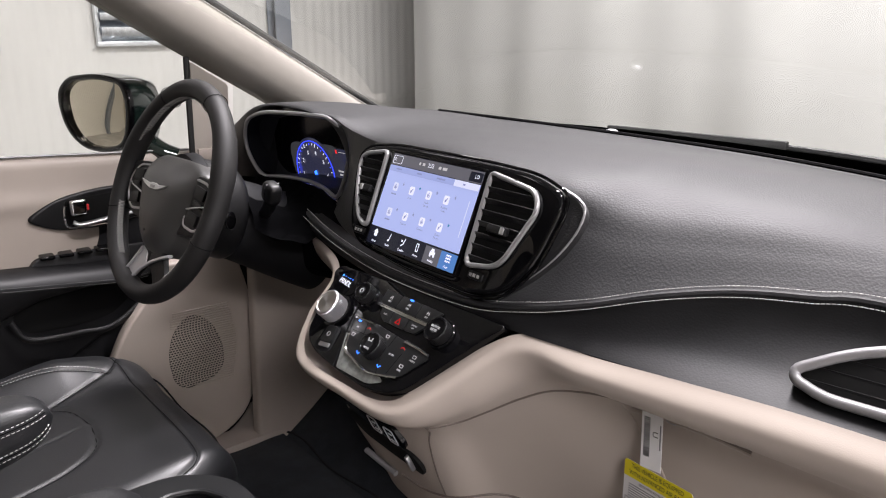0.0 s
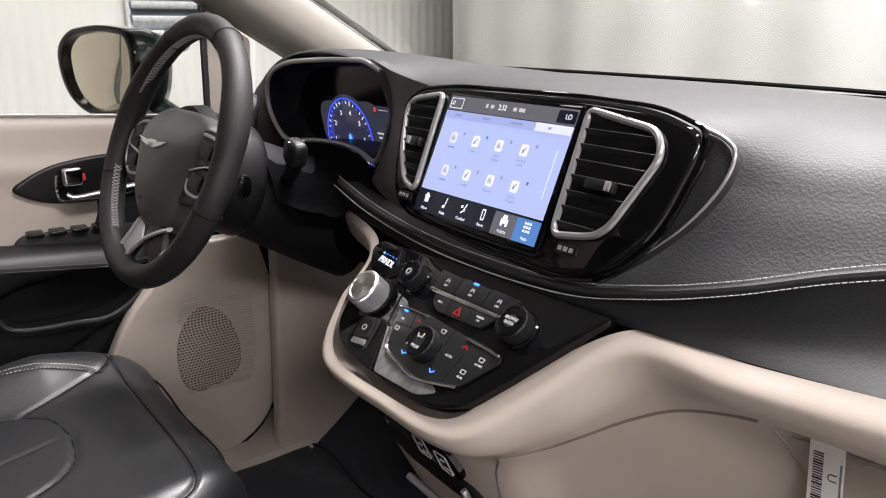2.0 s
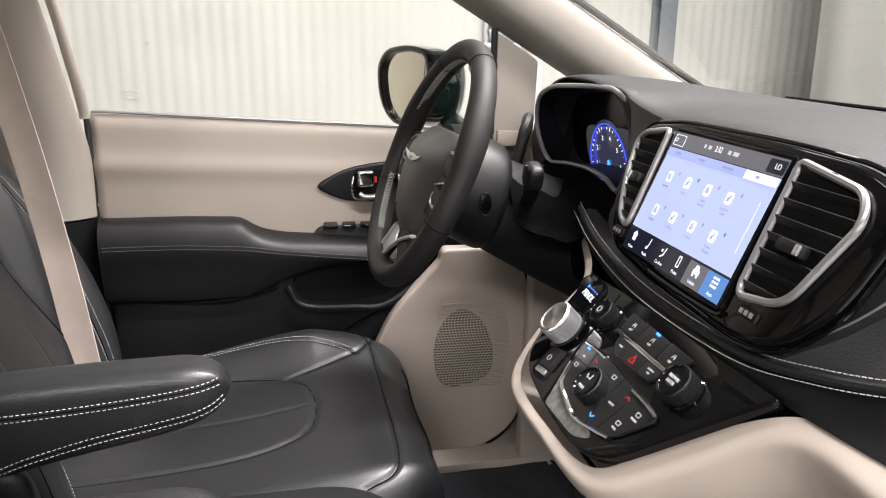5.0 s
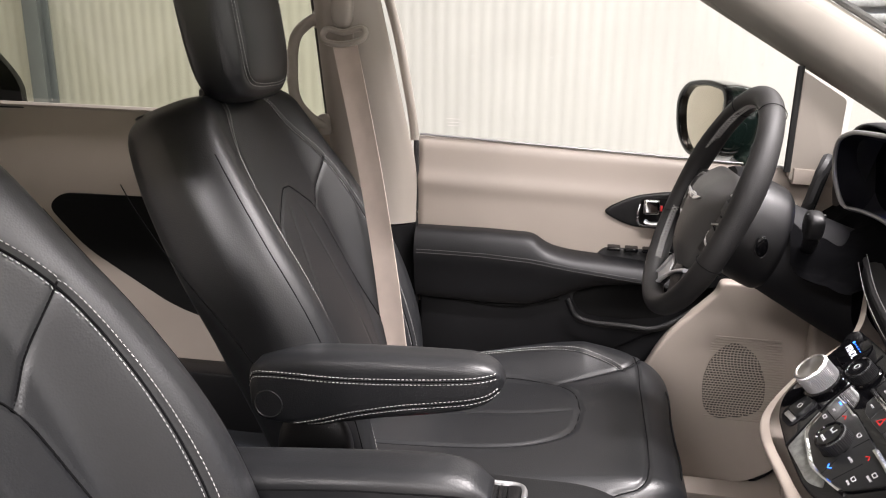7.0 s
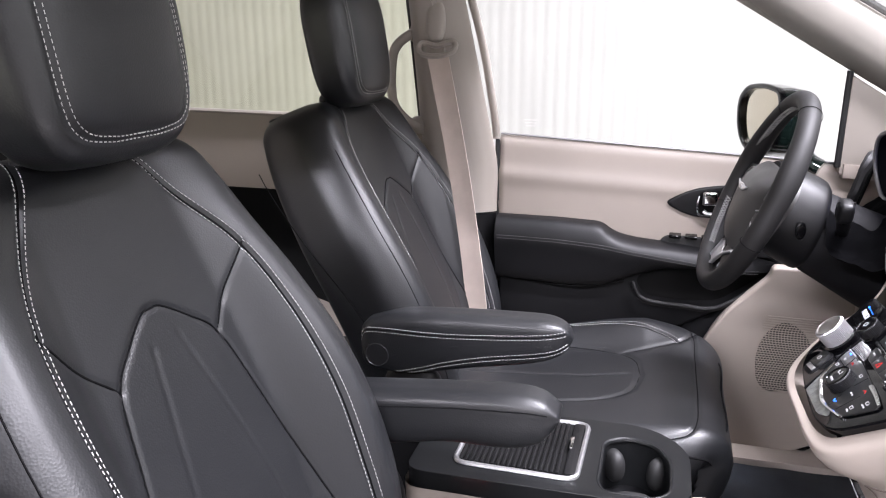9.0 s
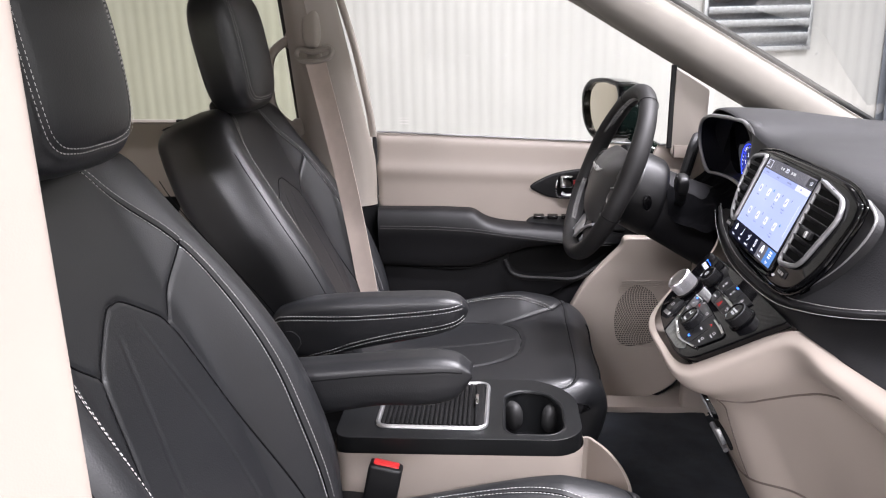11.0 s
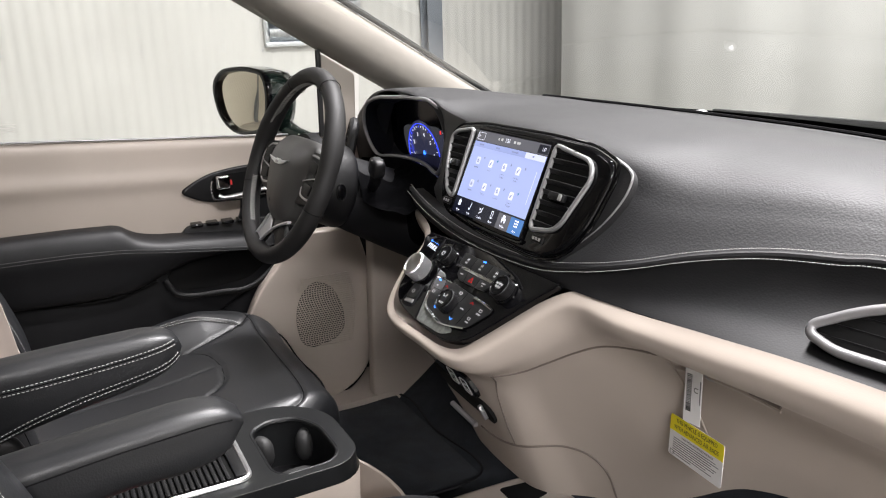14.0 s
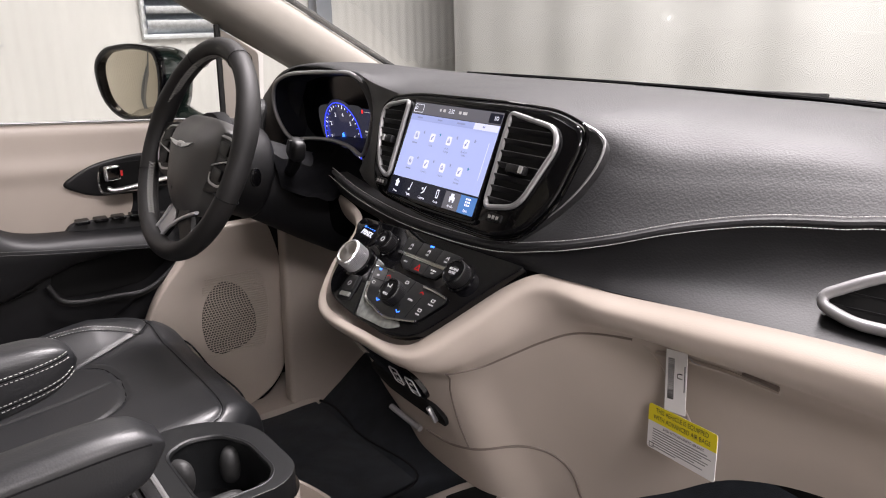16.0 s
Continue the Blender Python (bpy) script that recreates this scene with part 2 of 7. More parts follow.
def slab(poly, thick, bevel=0.0, seg=2, hole=None):
    """A plate in the xy plane from z 0 up to thick, with a rounded upper rim, and one hole if asked."""
    bm = bmesh.new()
    outer = [bm.verts.new((p[0], p[1], 0)) for p in poly]
    oe = [bm.edges.new((outer[i], outer[(i + 1) % len(outer)])) for i in range(len(outer))]
    if hole:
        inner = [bm.verts.new((p[0], p[1], 0)) for p in hole]
        oe += [bm.edges.new((inner[i], inner[(i + 1) % len(inner)])) for i in range(len(inner))]
        bmesh.ops.triangle_fill(bm, use_beauty=True, use_dissolve=False, edges=oe)
    else:
        bm.faces.new(outer)
    ex = bmesh.ops.extrude_face_region(bm, geom=bm.faces[:])
    top = [v for v in ex["geom"] if isinstance(v, bmesh.types.BMVert)]
    for v in top:
        v.co.z += thick
    bmesh.ops.recalc_face_normals(bm, faces=bm.faces)
    if bevel:
        ts = set(top)
        edges = [e for e in bm.edges if e.verts[0] in ts and e.verts[1] in ts and e.calc_face_angle(0) > 0.6]
        bmesh.ops.bevel(bm, geom=edges, offset=bevel, segments=seg, affect="EDGES", profile=0.6, clamp_overlap=True)
    return bm


def box(sx, sy, sz, bevel=0.0, seg=2):
    bm = bmesh.new()
    bmesh.ops.create_cube(bm, size=1)
    bmesh.ops.scale(bm, vec=(sx, sy, sz), verts=bm.verts)
    if bevel:
        bmesh.ops.bevel(bm, geom=bm.edges[:], offset=bevel, segments=seg, affect="EDGES", profile=0.6, clamp_overlap=True)
    return bm


def pillow(sx, sy, sz, p=3.0, nu=32, nv=20):
    """A rounded block (superellipsoid)."""
    def sg(c, e):
        return math.copysign(abs(c) ** e, c)

    def f(u, v):
        a, b = 2 * math.pi * u, math.pi * (v - 0.5)
        e = 2 / p
        return Vector((sx * sg(math.cos(b), e) * sg(math.cos(a), e), sy * sg(math.cos(b), e) * sg(math.sin(a), e), sz * sg(math.sin(b), e)))
    bm = sheet(f, nu, nv, cu=True)
    bmesh.ops.remove_doubles(bm, verts=bm.verts, dist=1e-5)
    bmesh.ops.recalc_face_normals(bm, faces=bm.faces)
    return bm


def joined(*parts):
    """Several bmeshes as one."""
    out = bmesh.new()
    for bm in parts:
        me = bpy.data.meshes.new("tmp")
        bm.to_mesh(me)
        bm.free()
        out.from_mesh(me)
        bpy.data.meshes.remove(me)
    return out


def moved(bm, m):
    bm.transform(m)
    return bm


def stitches(line, normals, pitch=0.0048, length=0.0034, r=0.00055):
    """A row of short threads along a fine polyline, standing on the surface."""
    bm = bmesh.new()
    run, nxt = 0.0, 0.0
    for i in range(len(line) - 1):
        a, b = line[i], line[i + 1]
        seg = (b - a).length
        if seg < 1e-7:
            continue
        d = (b - a) / seg
        while nxt <= run + seg:
            p = a + d * (nxt - run)
            n = normals[i].normalized()
            s = d.cross(n).normalized()
            c = p + n * r * 0.6
            h = length / 2
            vs = [bm.verts.new(c + d * x * h + s * y * r + n * z * r) for x, y, z in
                  ((-1, -1, 0), (-1, 1, 0), (-0.7, 0, 0.9), (1, -1, 0), (1, 1, 0), (0.7, 0, 0.9))]
            for q in ((0, 1, 2), (3, 5, 4), (0, 2, 5, 3), (1, 4, 5, 2)):
                bm.faces.new([vs[w] for w in q])
            nxt += pitch
        run += seg
    return bm


def plane_frame(origin, xdir, ydir):
    x, y = Vector(xdir).normalized(), Vector(ydir)
    y = (y - x * y.dot(x)).normalized()
    z = x.cross(y)
    m = Matrix((x, y, z)).transposed().to_4x4()
    m.translation = origin
    return m


def thing(name, at, label, category, group="", kind=""):
    ob = new(name)
    ob.location = at
    ob.empty_display_size = 0.1
    return tagged(ob, label, category, group, kind)


def part(name, bm, mat, parent=None, label="", smooth=True, angle=38):
    """One mesh object from a bmesh in world coordinates, under a thing or a part."""
    me = bpy.data.meshes.new(name)
    bm.to_mesh(me)
    bm.free()
    me.materials.append(M[mat])
    if smooth:
        me.polygons.foreach_set("use_smooth", [True] * len(me.polygons))
        me.set_sharp_from_angle(angle=radians(angle))
    ob = new(name, me)
    if parent:
        ob.parent = parent
        ob.matrix_parent_inverse = Matrix.Translation(-parent.location)
    if label:
        ob["label"] = label
    return ob


def lettering(text, size, m, mat, parent, name="lettering", depth=0.0002, align="CENTER", squeeze=1.0):
    """Words in the built-in font, as a mesh in the xy plane of m."""
    cu = bpy.data.curves.new("text", "FONT")
    cu.body, cu.size, cu.extrude, cu.align_x, cu.align_y, cu.resolution_u = text, size, depth, align, "CENTER", 3
    ob = bpy.data.objects.new("text", cu)
    scene.collection.objects.link(ob)
    me = bpy.data.meshes.new_from_object(ob.evaluated_get(bpy.context.evaluated_depsgraph_get()))
    bpy.data.objects.remove(ob)
    bm = bmesh.new()
    bm.from_mesh(me)
    bpy.data.meshes.remove(me)
    bm.transform(m @ Matrix.Diagonal((squeeze, 1, 1, 1)))
    return part(name, bm, mat, parent, smooth=False)


def resampled(poly, n):
    """A closed 2D outline as n evenly spaced points."""
    pts = [Vector(p).to_2d() for p in poly]
    lens = [(pts[(i + 1) % len(pts)] - pts[i]).length for i in range(len(pts))]
    total, out, i, acc = sum(lens), [], 0, 0.0
    for j in range(n):
        s = total * j / n
        while acc + lens[i] < s:
            acc += lens[i]
            i += 1
        out.append(pts[i].lerp(pts[(i + 1) % len(pts)], (s - acc) / lens[i] if lens[i] else 0))
    return out


# ---- garage ----
def flat_quad(a, b, c, d):
    bm = bmesh.new()
    bm.faces.new([bm.verts.new(p) for p in (a, b, c, d)])
    return bm


def slab_box(x0, x1, y0, y1, z0, z1, bevel=0.0):
    return moved(box(x1 - x0, y1 - y0, z1 - z0, bevel), pose((x0 + x1) / 2, (y0 + y1) / 2, (z0 + z1) / 2))


tagged(part("floor", slab_box(-6.2, 9.2, -7.2, 6.4, -0.1, 0.0), "concrete"), "grey concrete garage floor", "floor", kind="structure")
tagged(part("ceiling", slab_box(-6.2, 9.2, -7.2, 6.4, 4.4, 4.5), "ceiling"), "plain cream garage ceiling", "ceiling", kind="structure")


def ribbed(length, height, pitch=0.098, depth=0.0045):
    """A sheet with upright rounded ribs, in the xz plane, ribs towards -y."""
    prof = [(0.0, 0.0), (0.16, 0.12), (0.30, 0.85), (0.42, 1.0), (0.58, 1.0), (0.70, 0.85), (0.84, 0.12)]
    pts = []
    for i in range(int(length / pitch)):
        pts += [((i + a) * pitch, -depth * b) for a, b in prof]
    bm = bmesh.new()
    lo, hi = [bm.verts.new((x, y, 0)) for x, y in pts], [bm.verts.new((x, y, height)) for x, y in pts]
    for i in range(len(pts) - 1):
        bm.faces.new([lo[i], lo[i + 1], hi[i + 1], hi[i]])
    return bm


tagged(part("wall_west", moved(ribbed(13.4, 4.4), pose(-5.75, -7.1, 0, 0, 0, 90)), "wall"),
       "white ribbed metal sheet wall with screw heads", "wall", kind="structure")
tagged(part("wall_west_backing", slab_box(-6.0, -5.76, -7.2, 6.4, 0, 4.4), "wall"), "plain wall behind the ribbed sheet", "wall", kind="structure")
tagged(part("wall_north", slab_box(-5.7, 9.2, 6.2, 6.4, 0, 4.4), "wall"), "plain white garage end wall", "wall", kind="structure")
tagged(part("wall_south", slab_box(-5.7, 9.2, -7.3, -7.1, 0, 4.4), "plain"), "plain tan garage end wall", "wall", kind="structure")
# Unseen wall, kept white to bounce fill light through the open door.
tagged(part("wall_east", slab_box(9.0, 9.2, -7.1, 6.2, 0, 4.4), "wall"), "plain white side wall, unseen, bounces fill light", "wall", kind="structure")


def screw_row():
    ob = None
    z = 1.21
    for i in range(26):
        y = -3.3 + 0.327 * i
        if y > 3.2:
            break
        bm = moved(lathe([(0.0, 0.006), (0.0045, 0.005), (0.0075, 0.0), (0.0075, -0.004)], 8), pose(-5.722, y, z - 0.02 * (y / 1.3), 0, 90, 0))
        o = part("screw_head", bm, "galvanised", bpy.data.objects["wall_west"])


screw_row()


def steel_post(y):
    t = thing("steel_post", (-5.66, y, 0), "grey painted steel post standing against the ribbed wall", "post", "wall posts")
    web = slab_box(-5.70, -5.56, y - 0.008, y + 0.008, 0, 4.4)
    f1 = slab_box(-5.57, -5.555, y - 0.075, y + 0.075, 0, 4.4, 0.002)
    f2 = slab_box(-5.715, -5.70, y - 0.075, y + 0.075, 0, 4.4, 0.002)
    part("web", web, "post", t)
    part("flange", f1, "post", t)
    part("flange", f2, "post", t)


steel_post(3.52)
steel_post(-4.62)


def louvre():
    t = thing("wall_louvre", (-5.68, 2.39, 1.22), "galvanised wall louvre with broad shiny blades", "louvre")
    y0, y1 = 1.98, 2.80
    fr = joined(slab_box(-5.72, -5.66, y0 - 0.03, y1 + 0.03, 1.20, 1.235, 0.004), slab_box(-5.72, -5.66, y0 - 0.03, y1 + 0.03, 1.775, 1.81, 0.004),
                slab_box(-5.72, -5.66, y0 - 0.03, y0, 1.236, 1.774, 0.003), slab_box(-5.72, -5.66, y1, y1 + 0.03, 1.236, 1.774, 0.003))
    part("frame", fr, "galvanised", t)
    part("backing", slab_box(-5.715, -5.705, y0, y1, 1.236, 1.774), "post", t)
    for i in range(5):
        z = 1.245 + 0.108 * i

        def f(u, v):
            a = v * 1.9
            return Vector((-5.70 + 0.10 * math.sin(a * 0.8) * (1 - 0.3 * v), y0 + (y1 - y0) * u, z + 0.10 * v))
        part("blade", sheet(f, 14, 8), "galvanised", t)


louvre()


def curtain():
    """A heavy white sheet hung across the end of the bay, in soft uneven folds."""
    def f(u, v):
        x = -4.52 + 10.4 * u
        z = 0.02 + 4.3 * v
        s = 0.022 * math.sin(x * 5.1 + 0.8 * math.sin(x * 1.3)) + 0.010 * math.sin(x * 11.0 + 1.3) + 0.02 * math.sin(x * 2.3 + 0.5)
        w = 0.016 * noise.noise(Vector((x * 1.6, z * 0.9, 0.3)))
        return Vector((x, 4.15 + s * (0.9 + 0.15 * math.sin(z * 0.9)) + w, z))
    bm = sheet(f, 300, 40)
    ob = part("curtain", bm, "curtain", angle=180)
    tagged(ob, "off-white tarpaulin curtain hanging in soft folds", "curtain")
    rail = thing("curtain_rail", (0, 4.15, 4.33), "grey steel rail that carries the curtain", "rail")
    part("bar", moved(lathe([(0.0, 0), (0.02, 0), (0.02, 10.5), (0.0, 10.5)], 10), pose(-4.6, 4.15, 4.345, 0, 90, 0)), "post", rail)


curtain()

# Housings for the assumed lamps, out of view.
for lx, ly, watts in LAMPS:
    t = thing("unseen_ceiling_light", (lx, ly, 4.3), "long white ceiling light, unseen, assumed to light the car", "light", "garage ceiling lights")
    part("housing", slab_box(lx - 0.2, lx + 0.2, ly - 1.15, ly + 1.15, 4.27, 4.399, 0.01), "wall", t)

# ---- car shell ----
SILL = [(-0.075, 1.171), (0.30, 1.143), (0.72, 1.112)]


def door_x(y):
    """How far out the driver's door stands at y."""
    return -0.795 - 0.095 * (y + 0.07) / 0.8


def car_floor():
    t = thing("car_floor", (0, 0.3, 0.40), "black carpeted car floor with beige sills", "car floor", kind="structure")

    def f(u, v):
        x, y = -0.80 + 1.60 * u, -1.6 + 2.75 * v
        z = 0.42 + 0.006 * noise.noise(Vector((x * 9, y * 9, 0)))
        if y > 0.78:
            z += (y - 0.78) * 0.75
        z += 0.05 * math.exp(-(x / 0.13) ** 2)
        return Vector((x, y, z))
    part("carpet", sheet(f, 70, 100), "carpet", t, "worn black carpet", angle=180)
    part("sill_panel", slab_box(-0.92, -0.687, -0.1, 1.12, 0.36, 0.452, 0.012), "beige", t)
    kick = rounded([(0.72, 0.42), (0.735, 0.93), (0.80, 1.02), (1.12, 1.02), (1.12, 0.42)], 0.04, 5)
    part("kick_panel", moved(slab(kick, 0.03, 0.012, 3), plane_frame((-0.75, 0, 0), (0.04, 1, 0), (0, 0, 1))), "beige", t, "beige footwell side panel")
    part("underbody", slab_box(-0.9, 0.9, -1.7, 1.2, 0.30, 0.36), "void", t)
    part("firewall", slab_box(-0.95, 0.95, 1.16, 1.2, 0.36, 1.17), "void", t)
    m = thing("floor_mat", (-0.45, 0.62, 0.43), "black carpet floor mat in the driver's footwell", "floor mat")

    def g(u, v):
        x, y = -0.70 + 0.44 * u, 0.18 + 0.60 * v
        return Vector((x, y, 0.436 + 0.004 * noise.noise(Vector((x * 12, y * 12, 2)))))
    mm = sheet(g, 40, 50)
    part("mat_sheet", mm, "carpet", m, angle=180)
    part("edging", tube([(-0.70, 0.18, 0.436), (-0.70, 0.5, 0.436), (-0.70, 0.78, 0.436), (-0.48, 0.785, 0.436), (-0.26, 0.78, 0.436), (-0.26, 0.5, 0.436), (-0.26, 0.18, 0.436), (-0.48, 0.175, 0.436)], 0.003, 6, 80, True), "dull", m)


car_floor()


def roof():
    def f(u, v):
        x, y = -0.74 + 1.48 * u, 0.24 - 1.92 * v
        return Vector((x, y, 1.66 + 0.05 * (1 - (x / 0.74) ** 2)))
    tagged(part("headliner", sheet(f, 16, 16), "pillar", angle=180), "light beige car headliner", "headliner", kind="structure")
    tagged(part("roof_panel", moved(sheet(f, 16, 16), Matrix.Translation((0, 0, 0.05))), "paint", angle=180), "black car roof", "roof", kind="structure")


roof()


def a_pillar(side, label):
    """The slanting pillar beside the windscreen; side -1 is the driver's."""
    s = side
    t = thing("windscreen_pillar", (s * 0.85, 0.8, 1.2), label, "car pillar", "windscreen pillars", "structure")

    def sec(y, k):
        z = 1.317 - 0.60 * (y - 0.699) - 0.05 * max(0, 0.4 - y)
        d = Vector((s * (0.870 - k), y, z))
        return [d + Vector((s * -0.070, 0.058, 0.097)), d + Vector((s * -0.092, 0.036, 0.062)), d + Vector((s * -0.080, 0.012, 0.022)), d,
                d + Vector((s * 0.030, 0.03, 0.03)), d + Vector((s * 0.0, 0.060, 0.095))]
    secs = [sec(1.12, 0), sec(0.95, 0), sec(0.78, 0.0), sec(0.60, 0.0), sec(0.42, 0.01), sec(0.22, 0.06)]
    # This cover takes the darkened trim to stand for shade on it.
    part("cover", cap_ends(loft(secs, 40, 36, True)), "pillar_shaded", t, "light grey-beige pillar cover, darkened as if in shade")
    part("seal", tube([q[0] + Vector((0, 0.006, 0.008)) for q in secs], 0.007, 8, 40), "rubber", t, "black windscreen seal")


a_pillar(-1, "light beige pillar beside the windscreen on the driver's side")


def windscreen():
    def f(u, v):
        x = -0.82 + 1.64 * u
        b = 1 - (x / 0.82) ** 2
        return Vector((x * (1 - 0.08 * v), 1.20 + 0.15 * b - (0.96 + 0.06 * b) * v, 1.160 + 0.50 * v + 0.02 * b * v))
    g = part("windscreen", sheet(f, 24, 12), "glass", angle=180)
    g.visible_shadow = False
    tagged(g, "clear sloping windscreen", "windscreen", kind="structure")

    def frit(u, v):
        x = -0.82 + 1.64 * u
        top = float(np.interp(x, [-0.82, -0.56, -0.32, -0.18, 0.0, 0.3, 0.82], [0.024, 0.028, 0.056, 0.064, 0.067, 0.071, 0.074]))
        return f(u, v * top) + Vector((0, -0.006, -0.004))
    part("frit_band", sheet(frit, 60, 4), "void", g, "black ceramic band along the lower edge", angle=180)
    t = thing("windscreen_cowl", (0, 1.2, 1.14), "black plastic cowl with a wiper below the windscreen", "cowl")

    def c(u, v):
        x = -0.85 + 1.7 * u
        b = 1 - (x / 0.85) ** 2
        return Vector((x, 1.10 + 0.04 * b + (0.12 + 0.11 * b) * v, 1.150 + 0.004 * v))
    part("tray", sheet(c, 40, 12), "void", t, angle=180)
    part("wiper_arm", tube([(0.62, 1.36, 1.165), (0.25, 1.41, 1.170), (-0.06, 1.41, 1.172)], (0.009, 0.005), 8, 20), "black", t)
    part("wiper_blade", moved(box(0.40, 0.012, 0.016, 0.003), pose(-0.04, 1.40, 1.172, 0, -1, 3)), "rubber", t)
    part("washer_jet", moved(pillow(0.012, 0.010, 0.006, 2.5, 12, 8), pose(-0.02, 1.118, 1.208)), "grey", t)
    h = tagged(part("bonnet", sheet(lambda u, v: Vector((-0.9 + 1.8 * u, 1.42 + 0.75 * v, 1.12 + 0.03 * (1 - (2 * u - 1) ** 2) - 0.28 * v * v)), 20, 12), "paint", angle=180), "black car bonnet", "bonnet", kind="structure")


windscreen()


def rear_view_mirror():
    t = thing("rear_view_mirror", (-0.09, 0.60, 1.49), "dark rear-view mirror hanging below the windscreen top", "mirror")
    F = plane_frame((-0.095, 0.598, 1.492), (1, -0.22, 0), (0, 0.10, 1))
    part("housing", moved(pillow(0.125, 0.042, 0.022, 3.2, 40, 20), F), "black", t)
    o = resampled(rounded([(-0.115, -0.034), (-0.118, 0.032), (0.118, 0.032), (0.115, -0.034)], 0.018, 5), 60)
    part("mirror_pane", moved(slab(o, 0.003, 0.001), F @ pose(0, 0, 0.020)), "mirror", t, "mirror glass")
    part("stem", tube([(-0.095, 0.615, 1.50), (-0.095, 0.64, 1.53), (-0.095, 0.64, 1.575)], 0.012, 8, 12), "black", t)


rear_view_mirror()


def b_pillar_driver():
    t = thing("door_pillar", (-0.77, -0.17, 0.42), "light beige pillar behind the driver's door with belt anchor", "car pillar", "door pillars", "structure")

    def sec(z):
        k = max(0.0, z - 1.1)
        xo = -0.775 + 0.16 * k + 0.10 * k * k
        y1, y0 = -0.078 - 0.16 * k, -0.262 - 0.03 * k
        return [(xo - 0.01, y1, z), (xo + 0.022, y1 - 0.018, z), (xo + 0.040, y1 - 0.06, z), (xo + 0.042, (y0 + y1) / 2, z), (xo + 0.034, y0 + 0.03, z), (xo - 0.03, y0, z), (xo - 0.06, (y0 + y1) / 2, z)]
    part("upper_cover", cap_ends(loft([sec(z) for z in (0.985, 1.1, 1.2, 1.35, 1.5, 1.66)], 40, 42, True)), "pillar", t)
    part("lower_cover", cap_ends(loft([[Vector(p) + Vector((0.0, 0, 0)) for p in sec(z)] for z in (0.40, 0.6, 0.8, 0.981)], 20, 42, True)), "black", t, "black lower pillar cover")
    part("door_seal", tube([(-0.785, -0.076, 0.5), (-0.787, -0.076, 0.9), (-0.787, -0.076, 1.165)], 0.0055, 8, 30), "rubber", t)
    part("window_edge", tube([(-0.787, -0.079, 1.160), (-0.787, -0.080, 1.18), (-0.776, -0.088, 1.25), (-0.756, -0.113, 1.4), (-0.70, -0.165, 1.62)], 0.0095, 10, 50), "pillar", t, "beige edge along the window")
    part("belt_slider", moved(box(0.012, 0.036, 0.17, 0.005), pose(-0.692, -0.195, 1.42, 0, -10, 0)), "pillar", t)
    # belt
    b = thing("seat_belt", (-0.66, -0.1, 0.5), "beige seat belt hanging from a beige anchor beside the driver's seat", "seat belt")
    cov = moved(pillow(0.016, 0.021, 0.046, 3, 24, 16), pose(-0.672, -0.195, 1.432, 0, -8, 0))
    part("anchor_cover", cov, "pillar", b, "beige plastic anchor cover")
    loop = tube([(-0.658, -0.232, 1.372), (-0.652, -0.222, 1.360), (-0.648, -0.188, 1.356), (-0.650, -0.154, 1.364), (-0.656, -0.146, 1.378), (-0.660, -0.156, 1.386), (-0.660, -0.190, 1.378), (-0.662, -0.222, 1.384)], 0.0062, 8, 60, True)
    part("guide_loop", loop, "pillar", b, "beige plastic guide loop")
    path = [Vector((-0.652, -0.187, 1.362)), Vector((-0.612, -0.130, 1.127)), Vector((-0.576, -0.090, 0.93)), Vector((-0.548, -0.062, 0.76)), Vector((-0.540, -0.045, 0.73))]

    def f(u, v):
        p = spline(path, v)
        ang = 0.50 + 0.30 * v
        w = (u - 0.5) * 0.050
        return p + Vector((0.25 * w * math.sin(3 * v) - 0.003 * math.cos((u - 0.5) * 3), w * 1.0, 0))
    part("webbing", thicken(sheet(f, 8, 60), 0.0013), "belt", b)
    # grab handle
    h = thing("grab_handle", (-0.75, -0.3, 1.29), "beige grab handle on the rear side of the pillar", "handle")
    part("bar", tube([(-0.742, -0.255, 1.405), (-0.735, -0.278, 1.402), (-0.728, -0.312, 1.370), (-0.726, -0.322, 1.31), (-0.728, -0.318, 1.245), (-0.736, -0.290, 1.205), (-0.744, -0.258, 1.190)], 0.0115, 10, 50), "pillar", h)
    part("mount", moved(pillow(0.014, 0.018, 0.022, 3, 16, 10), pose(-0.748, -0.262, 1.192)), "pillar", h)
    part("mount", moved(pillow(0.014, 0.018, 0.022, 3, 16, 10), pose(-0.745, -0.262, 1.405)), "pillar", h)


b_pillar_driver()


def b_pillar_passenger():
    t = thing("door_pillar", (0.83, -0.1, 0.42), "light beige pillar beside the passenger seat with rubber seal", "car pillar", "door pillars", "structure")

    def sec(z):
        k = max(0.0, z - 1.1)
        d = 0.0
        return [(0.806 + d, -0.002, z), (0.794 + d, -0.02, z), (0.788 + d, -0.09, z), (0.80 + d, -0.17, z), (0.86 + d, -0.18, z), (0.865 + d, -0.11, z), (0.833 + d, -0.040, z)]
    part("cover", cap_ends(loft([sec(z) for z in (0.42, 0.8, 1.1, 1.3, 1.5, 1.66)], 40, 42, True)), "beige", t)
    part("door_seal", tube([(0.858, -0.085, 0.45), (0.858, -0.085, 0.9), (0.856, -0.085, 1.2), (0.840, -0.09, 1.4), (0.80, -0.11, 1.62)], 0.013, 8, 40), "rubber", t)


b_pillar_passenger()


